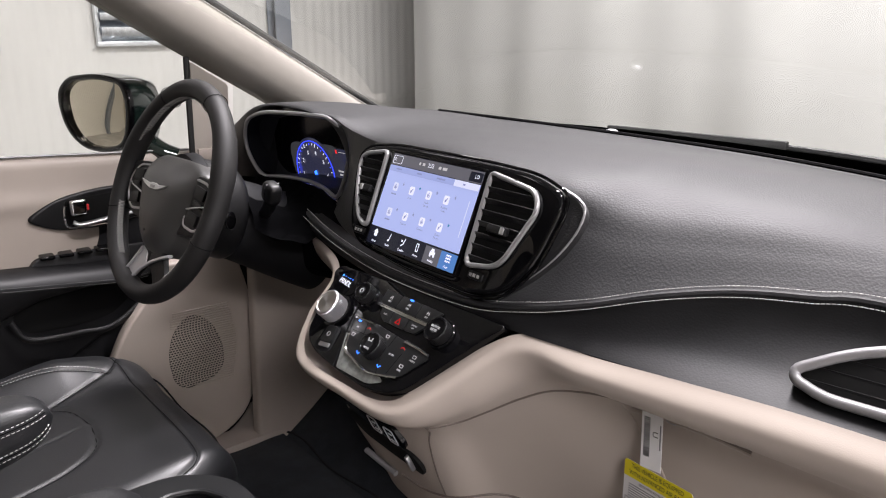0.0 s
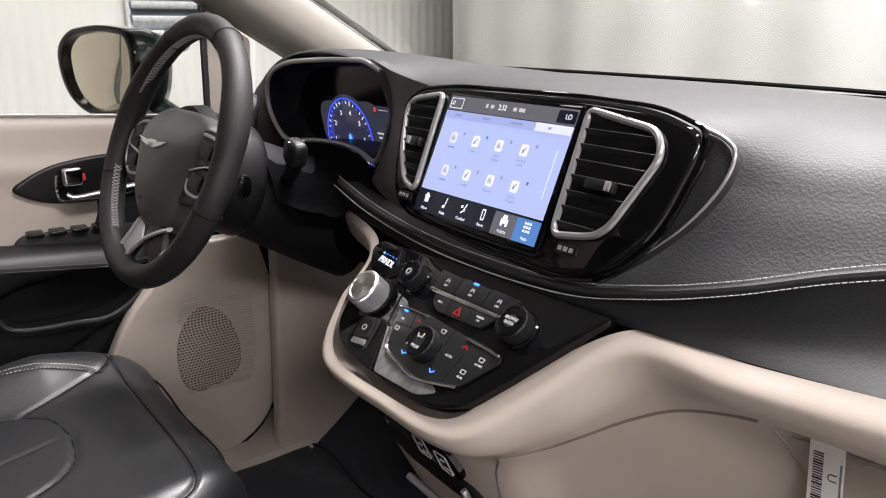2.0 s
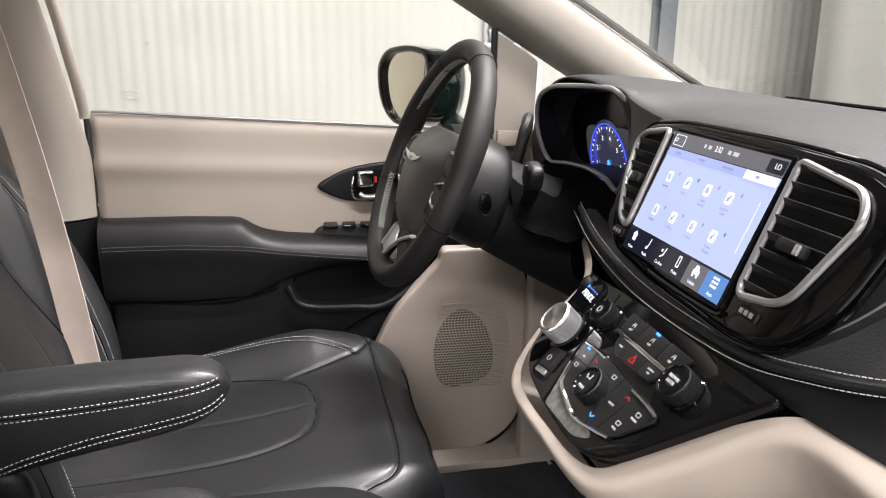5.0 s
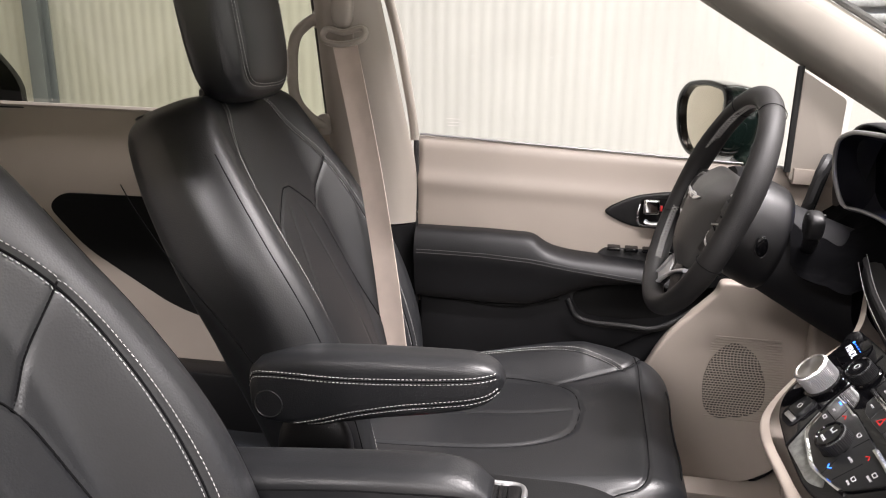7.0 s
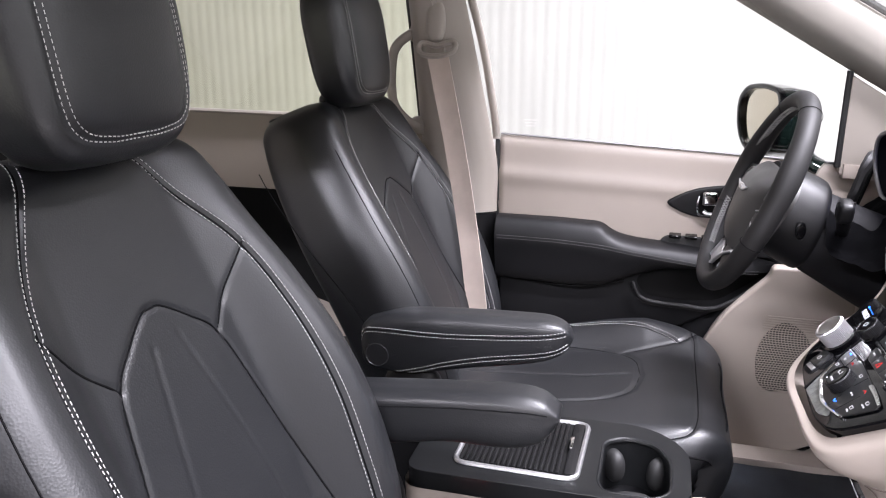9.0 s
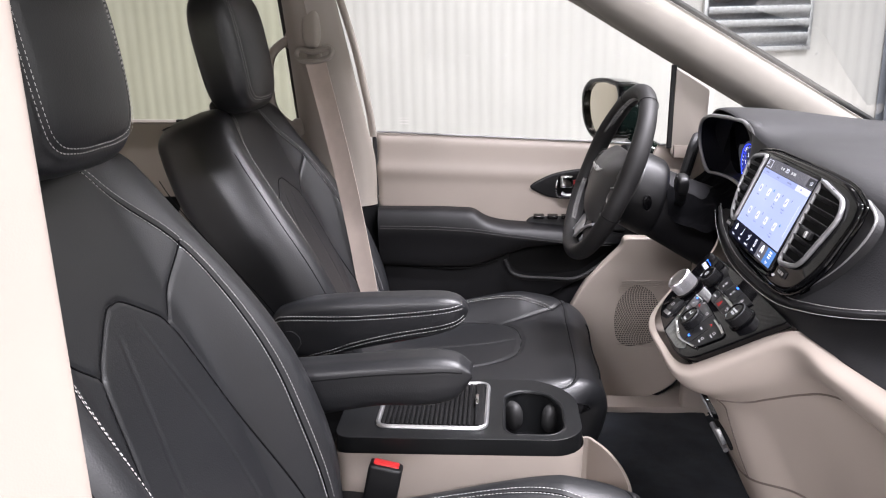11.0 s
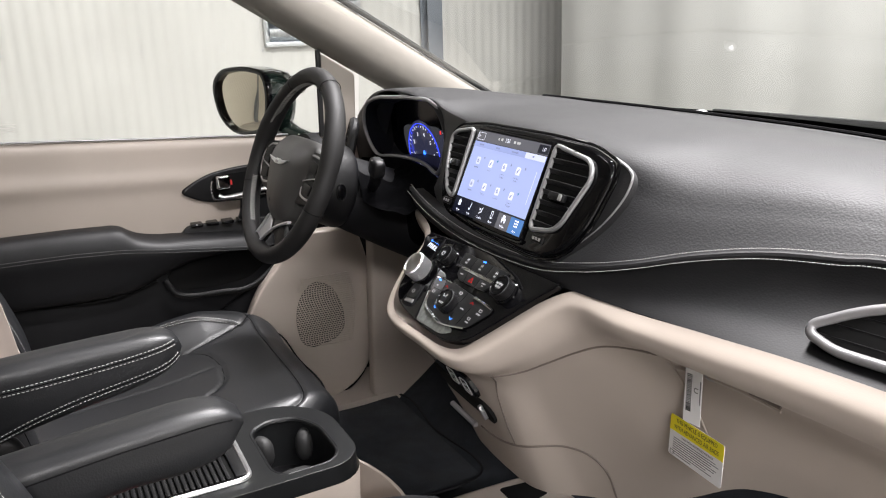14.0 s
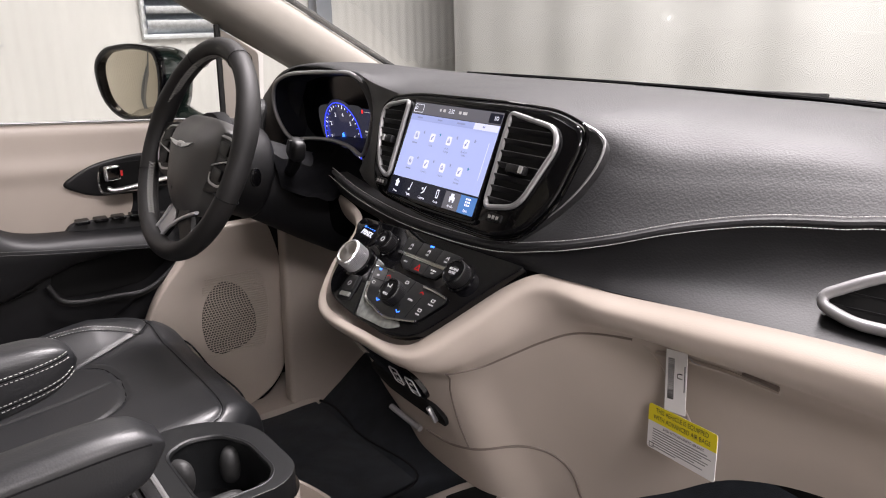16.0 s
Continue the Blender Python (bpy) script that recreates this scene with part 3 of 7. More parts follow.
def passenger_rear_side():
    """Unseen side behind the passenger pillar, added to keep light off the rear cabin."""
    t = thing("rear_side_blocker", (0.85, -0.9, 0.36), "unseen beige side panel with tinted glass, added to block light", "car door", kind="structure")
    part("panel", slab_box(0.83, 0.875, -1.70, -0.185, 0.36, 1.20, 0.01), "beige", t)
    g = part("glass", flat_quad((0.862, -0.185, 1.20), (0.862, -1.70, 1.20), (0.74, -1.70, 1.67), (0.74, -0.185, 1.67)), "tinted", t)
    g.visible_shadow = False


passenger_rear_side()


def rear_side():
    """The sliding door behind the driver and its glass."""
    t = thing("sliding_door", (-0.85, -0.9, 0.45), "beige rear door panel with a deep black pull recess", "car door")

    def f(u, v):
        y = -0.235 - 1.45 * u
        z = 1.185 + 0.025 * u - 0.78 * v
        x = -0.852 - 0.04 * u + 0.025 * math.sin(math.pi * min(1, v * 1.4)) - 0.02 * v
        return Vector((x, y, z))
    part("panel", sheet(f, 40, 40), "beige", t, angle=180)
    rec = rounded([(-0.60, 0.995), (-0.98, 0.995), (-1.02, 0.96), (-0.93, 0.86), (-0.70, 0.72), (-0.50, 0.66), (-0.45, 0.80)], 0.05)
    part("pull_recess", moved(slab([(-p.x, p.y) for p in rec], 0.012, 0.004), plane_frame((-0.845, 0, 0), (0, -1, 0), (0, 0, 1))), "void", t, "black recessed door pull")
    part("glass_seal", tube([(-0.842, -0.235, 1.19), (-0.86, -0.7, 1.199), (-0.88, -1.6, 1.214)], 0.007, 6, 20), "pillar", t)
    part("lock_pin", moved(box(0.012, 0.035, 0.008, 0.003), pose(-0.838, -0.60, 1.203)), "black", t)
    part("lower_strip", slab_box(-0.88, -0.80, -1.6, -0.25, 0.40, 0.57, 0.01), "black", t)
    g = part("glass", flat_quad((-0.865, -0.26, 1.19), (-0.895, -1.7, 1.21), (-0.76, -1.7, 1.66), (-0.72, -0.26, 1.66)), "tinted", t, "lightly tinted rear side glass")
    g.visible_shadow = False
    part("rear_trim", slab_box(-0.90, -0.82, -1.75, -1.62, 0.45, 1.66, 0.03), "black", t)
    corner = rounded([(1.072, 1.195), (1.075, 1.243), (1.083, 1.265), (1.100, 1.290), (1.130, 1.324), (1.153, 1.340), (1.20, 1.366), (1.26, 1.385), (1.27, 1.340), (1.20, 1.310), (1.172, 1.288), (1.155, 1.262), (1.145, 1.195)], 0.004, 2)
    part("glass_rear_frame", moved(slab(corner, 0.020, 0.004), plane_frame((-0.872, 0, 0), (0, -1, 0), (0, 0, 1))), "black", t, "black curved corner of the glass frame")
    part("panel_gap", tube([(-0.866, -1.145, 1.205), (-0.866, -1.150, 1.15), (-0.864, -1.158, 1.10)], 0.004, 6, 10), "rubber", t)
    part("glass_front_frame", tube([(-0.80, -0.262, 1.19), (-0.762, -0.272, 1.42), (-0.715, -0.285, 1.66)], 0.016, 8, 20), "rubber", t)
    r = thing("second_row_seat", (-0.45, -1.25, 0.5), "black leather rear seat behind the driver's seat", "seat")
    part("backrest", moved(pillow(0.24, 0.09, 0.36, 3.5, 40, 24), pose(-0.50, -1.45, 1.0, 12, 0, 0)), "leather", r)
    part("cushion", moved(pillow(0.25, 0.26, 0.08, 3.5, 40, 20), pose(-0.50, -1.18, 0.66)), "leather", r)
    part("headrest", moved(pillow(0.13, 0.05, 0.10, 3, 32, 20), pose(-0.50, -1.52, 1.42, 10, 0, 0)), "leather", r)
    part("base", slab_box(-0.72, -0.28, -1.4, -1.0, 0.42, 0.60, 0.02), "black", r)


rear_side()


# ---- driver's door ----
def driver_door():
    t = thing("driver_door", (-0.82, 0.3, 0.42), "beige and black driver's door trim, closed, with chrome handle", "car door")
    D = t

    def sill(y):
        return 1.171 - 0.060 * (y + 0.075) / 0.795

    def f(u, v):
        y = -0.072 + 0.872 * u
        z = (sill(y) - 0.002) * (1 - v) + 0.80 * v
        x = door_x(y) + 0.012 * math.sin(math.pi * min(1, max(0, v) * 1.15)) * (0.6 + 0.4 * v)
        x += 0.006 * math.exp(-((z - 1.075 + 0.06 * u) / 0.02) ** 2)
        if v < 0.06:
            x -= 0.010 * (1 - v / 0.06) ** 2
        return Vector((x, y, z))
    part("upper_panel", thicken(sheet(f, 60, 44), 0.02), "beige", D, "beige upper door panel", angle=180)
    # window sill strip and glass
    part("sill_strip", tube([(door_x(y) - 0.006, y, sill(y) + 0.001) for y in (-0.07, 0.2, 0.45, 0.70)], 0.0024, 8, 30), "grey", D)
    g = part("window_glass", flat_quad((-0.815, -0.10, 1.16), (-0.905, 0.715, 1.10), (-0.86, 0.70, 1.34), (-0.70, -0.17, 1.66)), "glass", D)
    g.visible_shadow = False
    g2 = part("window_glass_top", flat_quad((-0.86, 0.70, 1.34), (-0.855, 0.60, 1.40), (-0.74, 0.30, 1.62), (-0.70, -0.17, 1.66)), "glass", D)
    g2.visible_shadow = False
    # etched mark on the glass
    for i in range(3):
        part("glass_mark", moved(box(0.0005, 0.030 - 0.004 * i, 0.0016), pose(-0.800, 0.0, 1.205 - 0.007 * i, 0, 0, -7)), "wall", D)
    # armrest
    arm = [(-0.066, 0.967), (0.155, 0.958), (0.20, 0.938), (0.26, 0.930), (0.50, 0.912), (0.56, 0.875), (0.52, 0.845), (0.40, 0.835), (0.25, 0.845), (0.10, 0.80), (-0.06, 0.805)]
    fr = plane_frame((-0.812, 0, 0), (-0.12, 1, 0), (0, 0, 1))

    ARM_Y = [-0.07, 0.08, 0.172, 0.185, 0.205, 0.225, 0.26, 0.32, 0.45, 0.60]
    ARM_TOP = [0.979, 0.973, 0.966, 0.960, 0.945, 0.937, 0.929, 0.922, 0.905, 0.885]
    ARM_LOW = [0.824, 0.812, 0.811, 0.813, 0.818, 0.825, 0.838, 0.855, 0.862, 0.862]
    ARM_STITCH = [0.935, 0.929, 0.921, 0.919, 0.916, 0.912, 0.906, 0.897, 0.877, 0.857]

    def armsec(y):
        up = float(np.interp(y, ARM_Y, ARM_TOP))
        lo = float(np.interp(y, ARM_Y, ARM_LOW))
        st = float(np.interp(y, ARM_Y, ARM_STITCH))
        x = door_x(y) + 0.012
        d = 0.060 + 0.012 * math.sin(max(0, y) * 4)
        if y > 0.46:
            k = (y - 0.46) / 0.14
            d *= max(0.15, 1 - k * k)
            up -= 0.012 * k * k
            lo += 0.01 * k
        return [(x - 0.02, y, up - 0.004), (x + 0.012, y, up + 0.001), (x + d * 0.75, y, up - 0.006), (x + d, y, st), (x + d * 0.93, y, (up + lo) / 2 - 0.01), (x + d * 0.7, y, lo + 0.01), (x + 0.01, y, lo), (x - 0.02, y, lo)]
    part("armrest", loft([armsec(-0.068 + 0.668 * i / 40) for i in range(41)], 121, 36, False), "dash_shaded", D, "black padded armrest", angle=180)
    for dz in (0.0, -0.007):
        line = [Vector((armsec(y)[3][0] + 0.0006, y, armsec(y)[3][2] + 0.003 + dz)) for y in [-0.06 + 0.6 * i / 120 for i in range(121)]]
        part("stitching", stitches(line, [Vector((1, 0, 0.5))] * len(line)), "dim_thread", D, "dark grey stitching")
    # lower black panel
    low = rounded([(-0.068, 0.835), (0.16, 0.815), (0.30, 0.86), (0.56, 0.87), (0.575, 0.84), (0.52, 0.79), (0.44, 0.745), (0.33, 0.69), (0.22, 0.60), (0.18, 0.45), (-0.068, 0.45)], [0.01, 0.05, 0.05, 0.02, 0.02, 0.08, 0.1, 0.1, 0.1, 0.02, 0.01], 6)

    part("lower_panel", moved(slab(low, 0.022, 0.010, 3), plane_frame((-0.806, 0, 0), (-0.10, 1, 0), (0, 0, 1))), "dash_shaded", D, "black lower door panel")
    lip = [(-0.785, 0.258, 0.828), (-0.778, 0.287, 0.787), (-0.775, 0.38, 0.779), (-0.777, 0.46, 0.783), (-0.792, 0.575, 0.862)]
    part("pocket_lip", tube(lip, 0.0045, 10, 40, flat=1.5), "black", D)
    part("pocket_floor", moved(slab(rounded([(0.262, 0.828), (0.30, 0.862), (0.56, 0.872), (0.572, 0.860), (0.46, 0.785), (0.38, 0.780), (0.288, 0.788)][::-1], 0.02), 0.0245, 0.001), plane_frame((-0.806, 0, 0), (-0.10, 1, 0), (0, 0, 1))), "void", D)
    part("storage_crease", tube([(-0.776, -0.06, 0.822), (-0.778, 0.05, 0.810), (-0.780, 0.15, 0.808), (-0.786, 0.24, 0.828)], 0.0035, 6, 30), "void", D)
    part("inner_skin", moved(slab([(-0.16, 0.42), (-0.16, 0.99), (0.92, 0.99), (0.92, 0.42)], 0.01), plane_frame((-0.845, 0, 0), (-0.03, 1, 0), (0, 0, 1))), "dull", D)
    # beige lower front with the speaker
    beig = rounded([(0.30, 0.44), (0.46, 0.78), (0.555, 0.88), (0.56, 0.905), (0.715, 0.905), (0.745, 0.80), (0.750, 0.60), (0.722, 0.505), (0.64, 0.452), (0.45, 0.440)], [0.02, 0.05, 0.03, 0.02, 0.03, 0.1, 0.08, 0.08, 0.08, 0.05], 6)
    FB = plane_frame((-0.800, 0.005, -0.008), (0.035, 1, 0), (0, 0, 1))
    part("speaker_panel", moved(slab(beig, 0.030, 0.012, 3), FB), "beige", D, "beige lower door panel with speaker")
    seam = [FB @ Vector((u, z, 0.016)) for u, z in ((0.705, 0.90), (0.743, 0.80), (0.752, 0.66), (0.748, 0.585), (0.720, 0.510), (0.672, 0.464), (0.605, 0.449), (0.50, 0.445))]
    part("panel_gap", tube(seam, 0.0042, 6, 50), "seam", D)
    # speaker: a dark field under a honeycomb of thin bars, and plain ribs beside it
    gril = resampled(rounded([(0.541, 0.690), (0.556, 0.745), (0.593, 0.784), (0.640, 0.762), (0.668, 0.700), (0.668, 0.640), (0.640, 0.615), (0.575, 0.604), (0.550, 0.625)], 0.03, 5), 90)
    part("grille_field", moved(slab(gril, 0.0312, 0), FB), "grille", D, "dark speaker mesh")

    def span(z):
        hit = [p.x + (q.x - p.x) * (z - p.y) / (q.y - p.y) for p, q in zip(gril, gril[1:] + gril[:1]) if (p.y - z) * (q.y - z) < 0]
        return (min(hit), max(hit)) if len(hit) > 1 else None
    bars, ribs = [], []
    for i in range(34):
        z = 0.605 + 0.0056 * i
        w = span(z)
        right = 0.684 + 0.018 * math.sin(math.pi * max(0.0, min(1.0, (z - 0.60) / 0.2)))
        if w:
            bars.append(moved(box(w[1] - w[0], 0.0017, 0.0016), FB @ pose((w[0] + w[1]) / 2, z, 0.0320)))
            n = int((w[1] - w[0]) / 0.0066)
            for k in range(n):
                bars.append(moved(box(0.0017, 0.0056, 0.0016), FB @ pose(w[0] + 0.0066 * (k + 0.5 + 0.5 * (i % 2)), z + 0.0028, 0.0319)))
            ribs.append(moved(box(right - w[1], 0.0022, 0.0022, 0.0006, 1), FB @ pose((right + w[1]) / 2, z, 0.0318)))
            if w[0] - 0.552 > 0.012:
                ribs.append(moved(box(w[0] - 0.552, 0.0022, 0.0022, 0.0006, 1), FB @ pose((0.552 + w[0]) / 2, z, 0.0318)))
        else:
            ribs.append(moved(box(right - 0.560, 0.0022, 0.0022, 0.0006, 1), FB @ pose((right + 0.560) / 2, z, 0.0318)))
    tagged(part("grille_mesh", joined(*bars), "beige", D, "beige honeycomb speaker mesh", smooth=False), kind="stuff")
    part("grille_ribs", joined(*ribs), "beige", D)
    # handle
    bez = rounded([(0.322, 1.016), (0.38, 1.050), (0.47, 1.062), (0.60, 1.058), (0.60, 0.980), (0.47, 0.977), (0.38, 0.984)], [0.02, 0.05, 0.06, 0.02, 0.02, 0.05, 0.05], 6)
    FH = plane_frame((-0.803, -0.003, 0.0), (-0.12, 1, 0), (0, 0, 1))
    part("handle_bezel", moved(slab(bez, 0.017, 0.006, 3), FH), "black", D, "black handle surround")
    part("handle_cup", moved(slab(rounded([(0.402, 1.046), (0.56, 1.048), (0.56, 0.992), (0.402, 0.992)], 0.012), 0.0185, 0.001), FH), "void", D)
    part("handle_ring", tube([FH @ Vector(p) for p in ((0.402, 1.034, 0.018), (0.398, 1.01, 0.019), (0.404, 0.990, 0.019), (0.44, 0.986, 0.019), (0.50, 0.986, 0.019), (0.56, 0.988, 0.019))], 0.0026, 8, 40), "chrome", D, "chrome ring")
    part("lever", tube([FH @ Vector(p) for p in ((0.412, 1.0, 0.026), (0.424, 0.994, 0.030), (0.46, 0.996, 0.032), (0.50, 1.000, 0.032), (0.56, 1.004, 0.030))], 0.0062, 10, 40, flat=0.7), "satin", D, "satin silver pull lever")
    part("lock_button", moved(box(0.034, 0.032, 0.014, 0.006, 3), FH @ pose(0.424, 1.030, 0.027)), "chrome", D, "chrome lock button")
    part("lock_flag", moved(box(0.005, 0.012, 0.006, 0.0015), FH @ pose(0.446, 1.026, 0.021)), "red", D, "red lock flag")
    # switches
    pod = rounded([(0.296, 0.900), (0.322, 0.9370), (0.560, 0.9262), (0.580, 0.890)], [0.01, 0.016, 0.02, 0.01], 5)
    part("switch_panel", moved(slab(pod[::-1], 0.072, 0.008, 3), plane_frame((-0.862, 0, 0), (-0.10, 1, 0), (0, 0, 1))), "dash", D, "raised black switch pod")
    for i in range(4):
        y = 0.350 + 0.037 * i
        part("window_switch", moved(box(0.028, 0.026, 0.008, 0.003, 3), plane_frame((-0.824 - 0.10 * (y - 0.3), y, 0.9385 - 0.045 * (y - 0.322)), (0, 1, -0.045), (-1, 0, 0.10))), "gloss", D)
    # strip that divides the door glass from the quarter glass
    div = [(0.693, 1.10), (0.693, 1.322), (0.780, 1.268), (0.780, 1.09)]
    part("divider", moved(slab(rounded(div, 0.008), 0.03, 0.008, 3), plane_frame((-1.003, 0, 0), (0, 1, 0), (0.10, 0, 1))), "pillar", D, "light beige window divider")
    part("divider_seal", tube([(-0.862, 0.688, 1.11), (-0.856, 0.688, 1.22), (-0.850, 0.688, 1.322)], 0.007, 8, 20), "rubber", D)
    part("corner_trim", moved(slab([(0.70, 1.118), (0.80, 1.112), (0.80, 1.08), (0.70, 1.085)], 0.03, 0.006), plane_frame((-0.885, 0, 0), (0, 1, 0), (0, 0, 1))), "beige", D)
    qg = part("quarter_glass", flat_quad((-0.87, 0.79, 1.10), (-0.90, 1.12, 1.10), (-0.86, 0.95, 1.20), (-0.84, 0.79, 1.28)), "glass", D)
    qg.visible_shadow = False
    # side mirror outside
    m = thing("side_mirror", (-1.0, 0.58, 1.12), "gloss black side mirror outside the driver's window", "mirror")
    FM = plane_frame((-0.985, 0.535, 1.198), (1, 0.25, 0), (0, 0.06, 1))
    out = rounded([(-0.165, 0.040), (-0.115, 0.078), (0.0, 0.090), (0.115, 0.080), (0.135, 0.03), (0.12, -0.065), (0.03, -0.086), (-0.07, -0.082), (-0.140, -0.04)], 0.05, 5)
    o = resampled(out, 60)

    def sk(u, v):
        i = min(int(round(u * 60)), 59) if u < 1 else 0
        p = o[i]
        sc = (1.0, 1.02, 1.0, 0.93, 0.75, 0.45, 0.0)
        dp = (0.0, -0.02, -0.045, -0.07, -0.088, -0.098, -0.102)
        j = v * 6
        a = int(min(j, 5))
        fz = j - a
        k = sc[a] * (1 - fz) + sc[a + 1] * fz
        return FM @ Vector((p.x * k, p.y * k, dp[a] * (1 - fz) + dp[a + 1] * fz))
    part("housing", sheet(sk, 60, 13, cu=True), "paint", m, "gloss black housing")
    rim = moved(slab(o, 0.012, 0.006, 3, hole=[p * 0.86 for p in o]), FM)
    part("rim", rim, "gloss", m)
    part("mirror_pane", moved(slab([p * 0.90 for p in o], 0.004, 0.001), FM), "mirror", m, "mirror glass")
    part("arm", tube([(-0.93, 0.60, 1.14), (-0.90, 0.63, 1.115), (-0.885, 0.66, 1.10)], (0.035, 0.03), 12, 12, flat=0.7), "paint", m)


M["grille"] = material("speaker_cloth", (0.055, 0.049, 0.043), 0.8)
driver_door()


# ---- dashboard ----
def xs(x, pts):
    return [Vector((x, y, z)) for y, z in pts]


def dashboard():
    t = thing("dashboard", (0, 0.75, 0.5), "black stitched dashboard with beige lower half and piano black centre", "dashboard")
    # upper skin, windscreen edge to stitched edge
    top = [
        xs(-0.86, [(1.12, 1.170), (1.00, 1.185), (0.88, 1.190), (0.80, 1.170), (0.78, 1.12), (0.78, 1.07), (0.79, 1.02)]),
        xs(-0.70, [(1.13, 1.190), (1.00, 1.205), (0.86, 1.220), (0.765, 1.218), (0.745, 1.19), (0.75, 1.12), (0.76, 1.03)]),
        xs(-0.58, [(1.14, 1.200), (1.00, 1.216), (0.84, 1.236), (0.745, 1.240), (0.724, 1.234), (0.735, 1.226), (0.77, 1.220)]),
        xs(-0.43, [(1.15, 1.203), (1.00, 1.222), (0.84, 1.245), (0.735, 1.252), (0.708, 1.248), (0.718, 1.240), (0.76, 1.235)]),
        xs(-0.30, [(1.15, 1.203), (1.00, 1.220), (0.84, 1.236), (0.735, 1.240), (0.708, 1.234), (0.716, 1.226), (0.76, 1.220)]),
        xs(-0.20, [(1.15, 1.203), (0.98, 1.218), (0.83, 1.224), (0.745, 1.216), (0.718, 1.19), (0.70, 1.13), (0.680, 1.06)]),
        xs(0.00, [(1.15, 1.203), (0.97, 1.220), (0.80, 1.222), (0.725, 1.212), (0.708, 1.17), (0.682, 1.10), (0.655, 1.055)]),
        xs(0.20, [(1.14, 1.200), (0.96, 1.217), (0.82, 1.215), (0.740, 1.20), (0.715, 1.16), (0.684, 1.10), (0.650, 1.060)]),
        xs(0.31, [(1.13, 1.200), (0.96, 1.213), (0.85, 1.207), (0.770, 1.181), (0.728, 1.146), (0.692, 1.106), (0.670, 1.084)]),
        xs(0.45, [(1.12, 1.195), (0.97, 1.208), (0.87, 1.201), (0.81, 1.183), (0.775, 1.158), (0.75, 1.136), (0.735, 1.123)]),
        xs(0.60, [(1.10, 1.190), (0.98, 1.198), (0.90, 1.190), (0.85, 1.176), (0.82, 1.160), (0.80, 1.146), (0.785, 1.135)]),
        xs(0.90, [(1.05, 1.170), (0.97, 1.182), (0.92, 1.177), (0.88, 1.166), (0.85, 1.153), (0.83, 1.140), (0.815, 1.128)]),
    ]
    part("upper_skin", loft(top, 130, 70, flip=True), "dash", t, "grained black upper dashboard skin", angle=180)
    part("defrost_groove", tube([(-0.45, 1.075, 1.2135), (-0.20, 1.082, 1.2140), (0.05, 1.084, 1.2135), (0.30, 1.080, 1.2105), (0.60, 1.055, 1.2000)], 0.0030, 6, 60), "seam", t)
    low = [
        xs(-0.37, [(0.705, 1.072), (0.688, 1.058), (0.690, 1.038), (0.705, 1.022)]),
        xs(-0.20, [(0.680, 1.060), (0.650, 1.050), (0.648, 1.034), (0.662, 1.026)]),
        xs(-0.02, [(0.655, 1.055), (0.625, 1.046), (0.622, 1.032), (0.636, 1.025)]),
        xs(0.15, [(0.650, 1.057), (0.627, 1.048), (0.623, 1.036), (0.634, 1.030)]),
        xs(0.24, [(0.655, 1.068), (0.640, 1.056), (0.632, 1.046), (0.627, 1.038)]),
        xs(0.34, [(0.682, 1.096), (0.674, 1.076), (0.660, 1.054), (0.642, 1.038)]),
        xs(0.45, [(0.735, 1.123), (0.728, 1.100), (0.697, 1.066), (0.655, 1.043)]),
        xs(0.60, [(0.785, 1.135), (0.768, 1.100), (0.724, 1.068), (0.675, 1.048)]),
        xs(0.90, [(0.815, 1.128), (0.800, 1.100), (0.752, 1.070), (0.700, 1.050)]),
    ]
    # Below the stitched edge the skin is darkened to stand for shade.
    part("lower_skin", loft(low, 120, 24, flip=True), "dash_shaded", t, "grained black lower dashboard skin", angle=180)
    # stitched edge: a soft roll with a row of thread on each side
    edge = [Vector((x, y, z)) for x, y, z in ((-0.37, 0.690, 1.066), (-0.20, 0.652, 1.054), (-0.02, 0.627, 1.049), (0.15, 0.628, 1.052), (0.24, 0.644, 1.066), (0.31, 0.668, 1.084), (0.38, 0.700, 1.107), (0.45, 0.733, 1.123), (0.52, 0.760, 1.130), (0.60, 0.783, 1.135), (0.90, 0.813, 1.128))]
    line = curve_points(edge, 420)
    nrm = [Vector((-0.1, -0.75, 0.65))] * len(line)
    part("edge_roll", tube(edge, 0.0042, 8, 160), "dash", t)
    for d in (Vector((0, 0.002, 0.006)), Vector((0, -0.0085, -0.0045))):
        part("stitching", stitches([p + d + nrm[0] * 0.0012 for p in line], nrm, 0.0048, 0.0035, 0.00045), "thread", t, "light grey double stitching")
    # beige lower half, wrapped round the control panel and out to the glovebox
    def sec3(*pts):
        return [Vector(p) for p in pts]
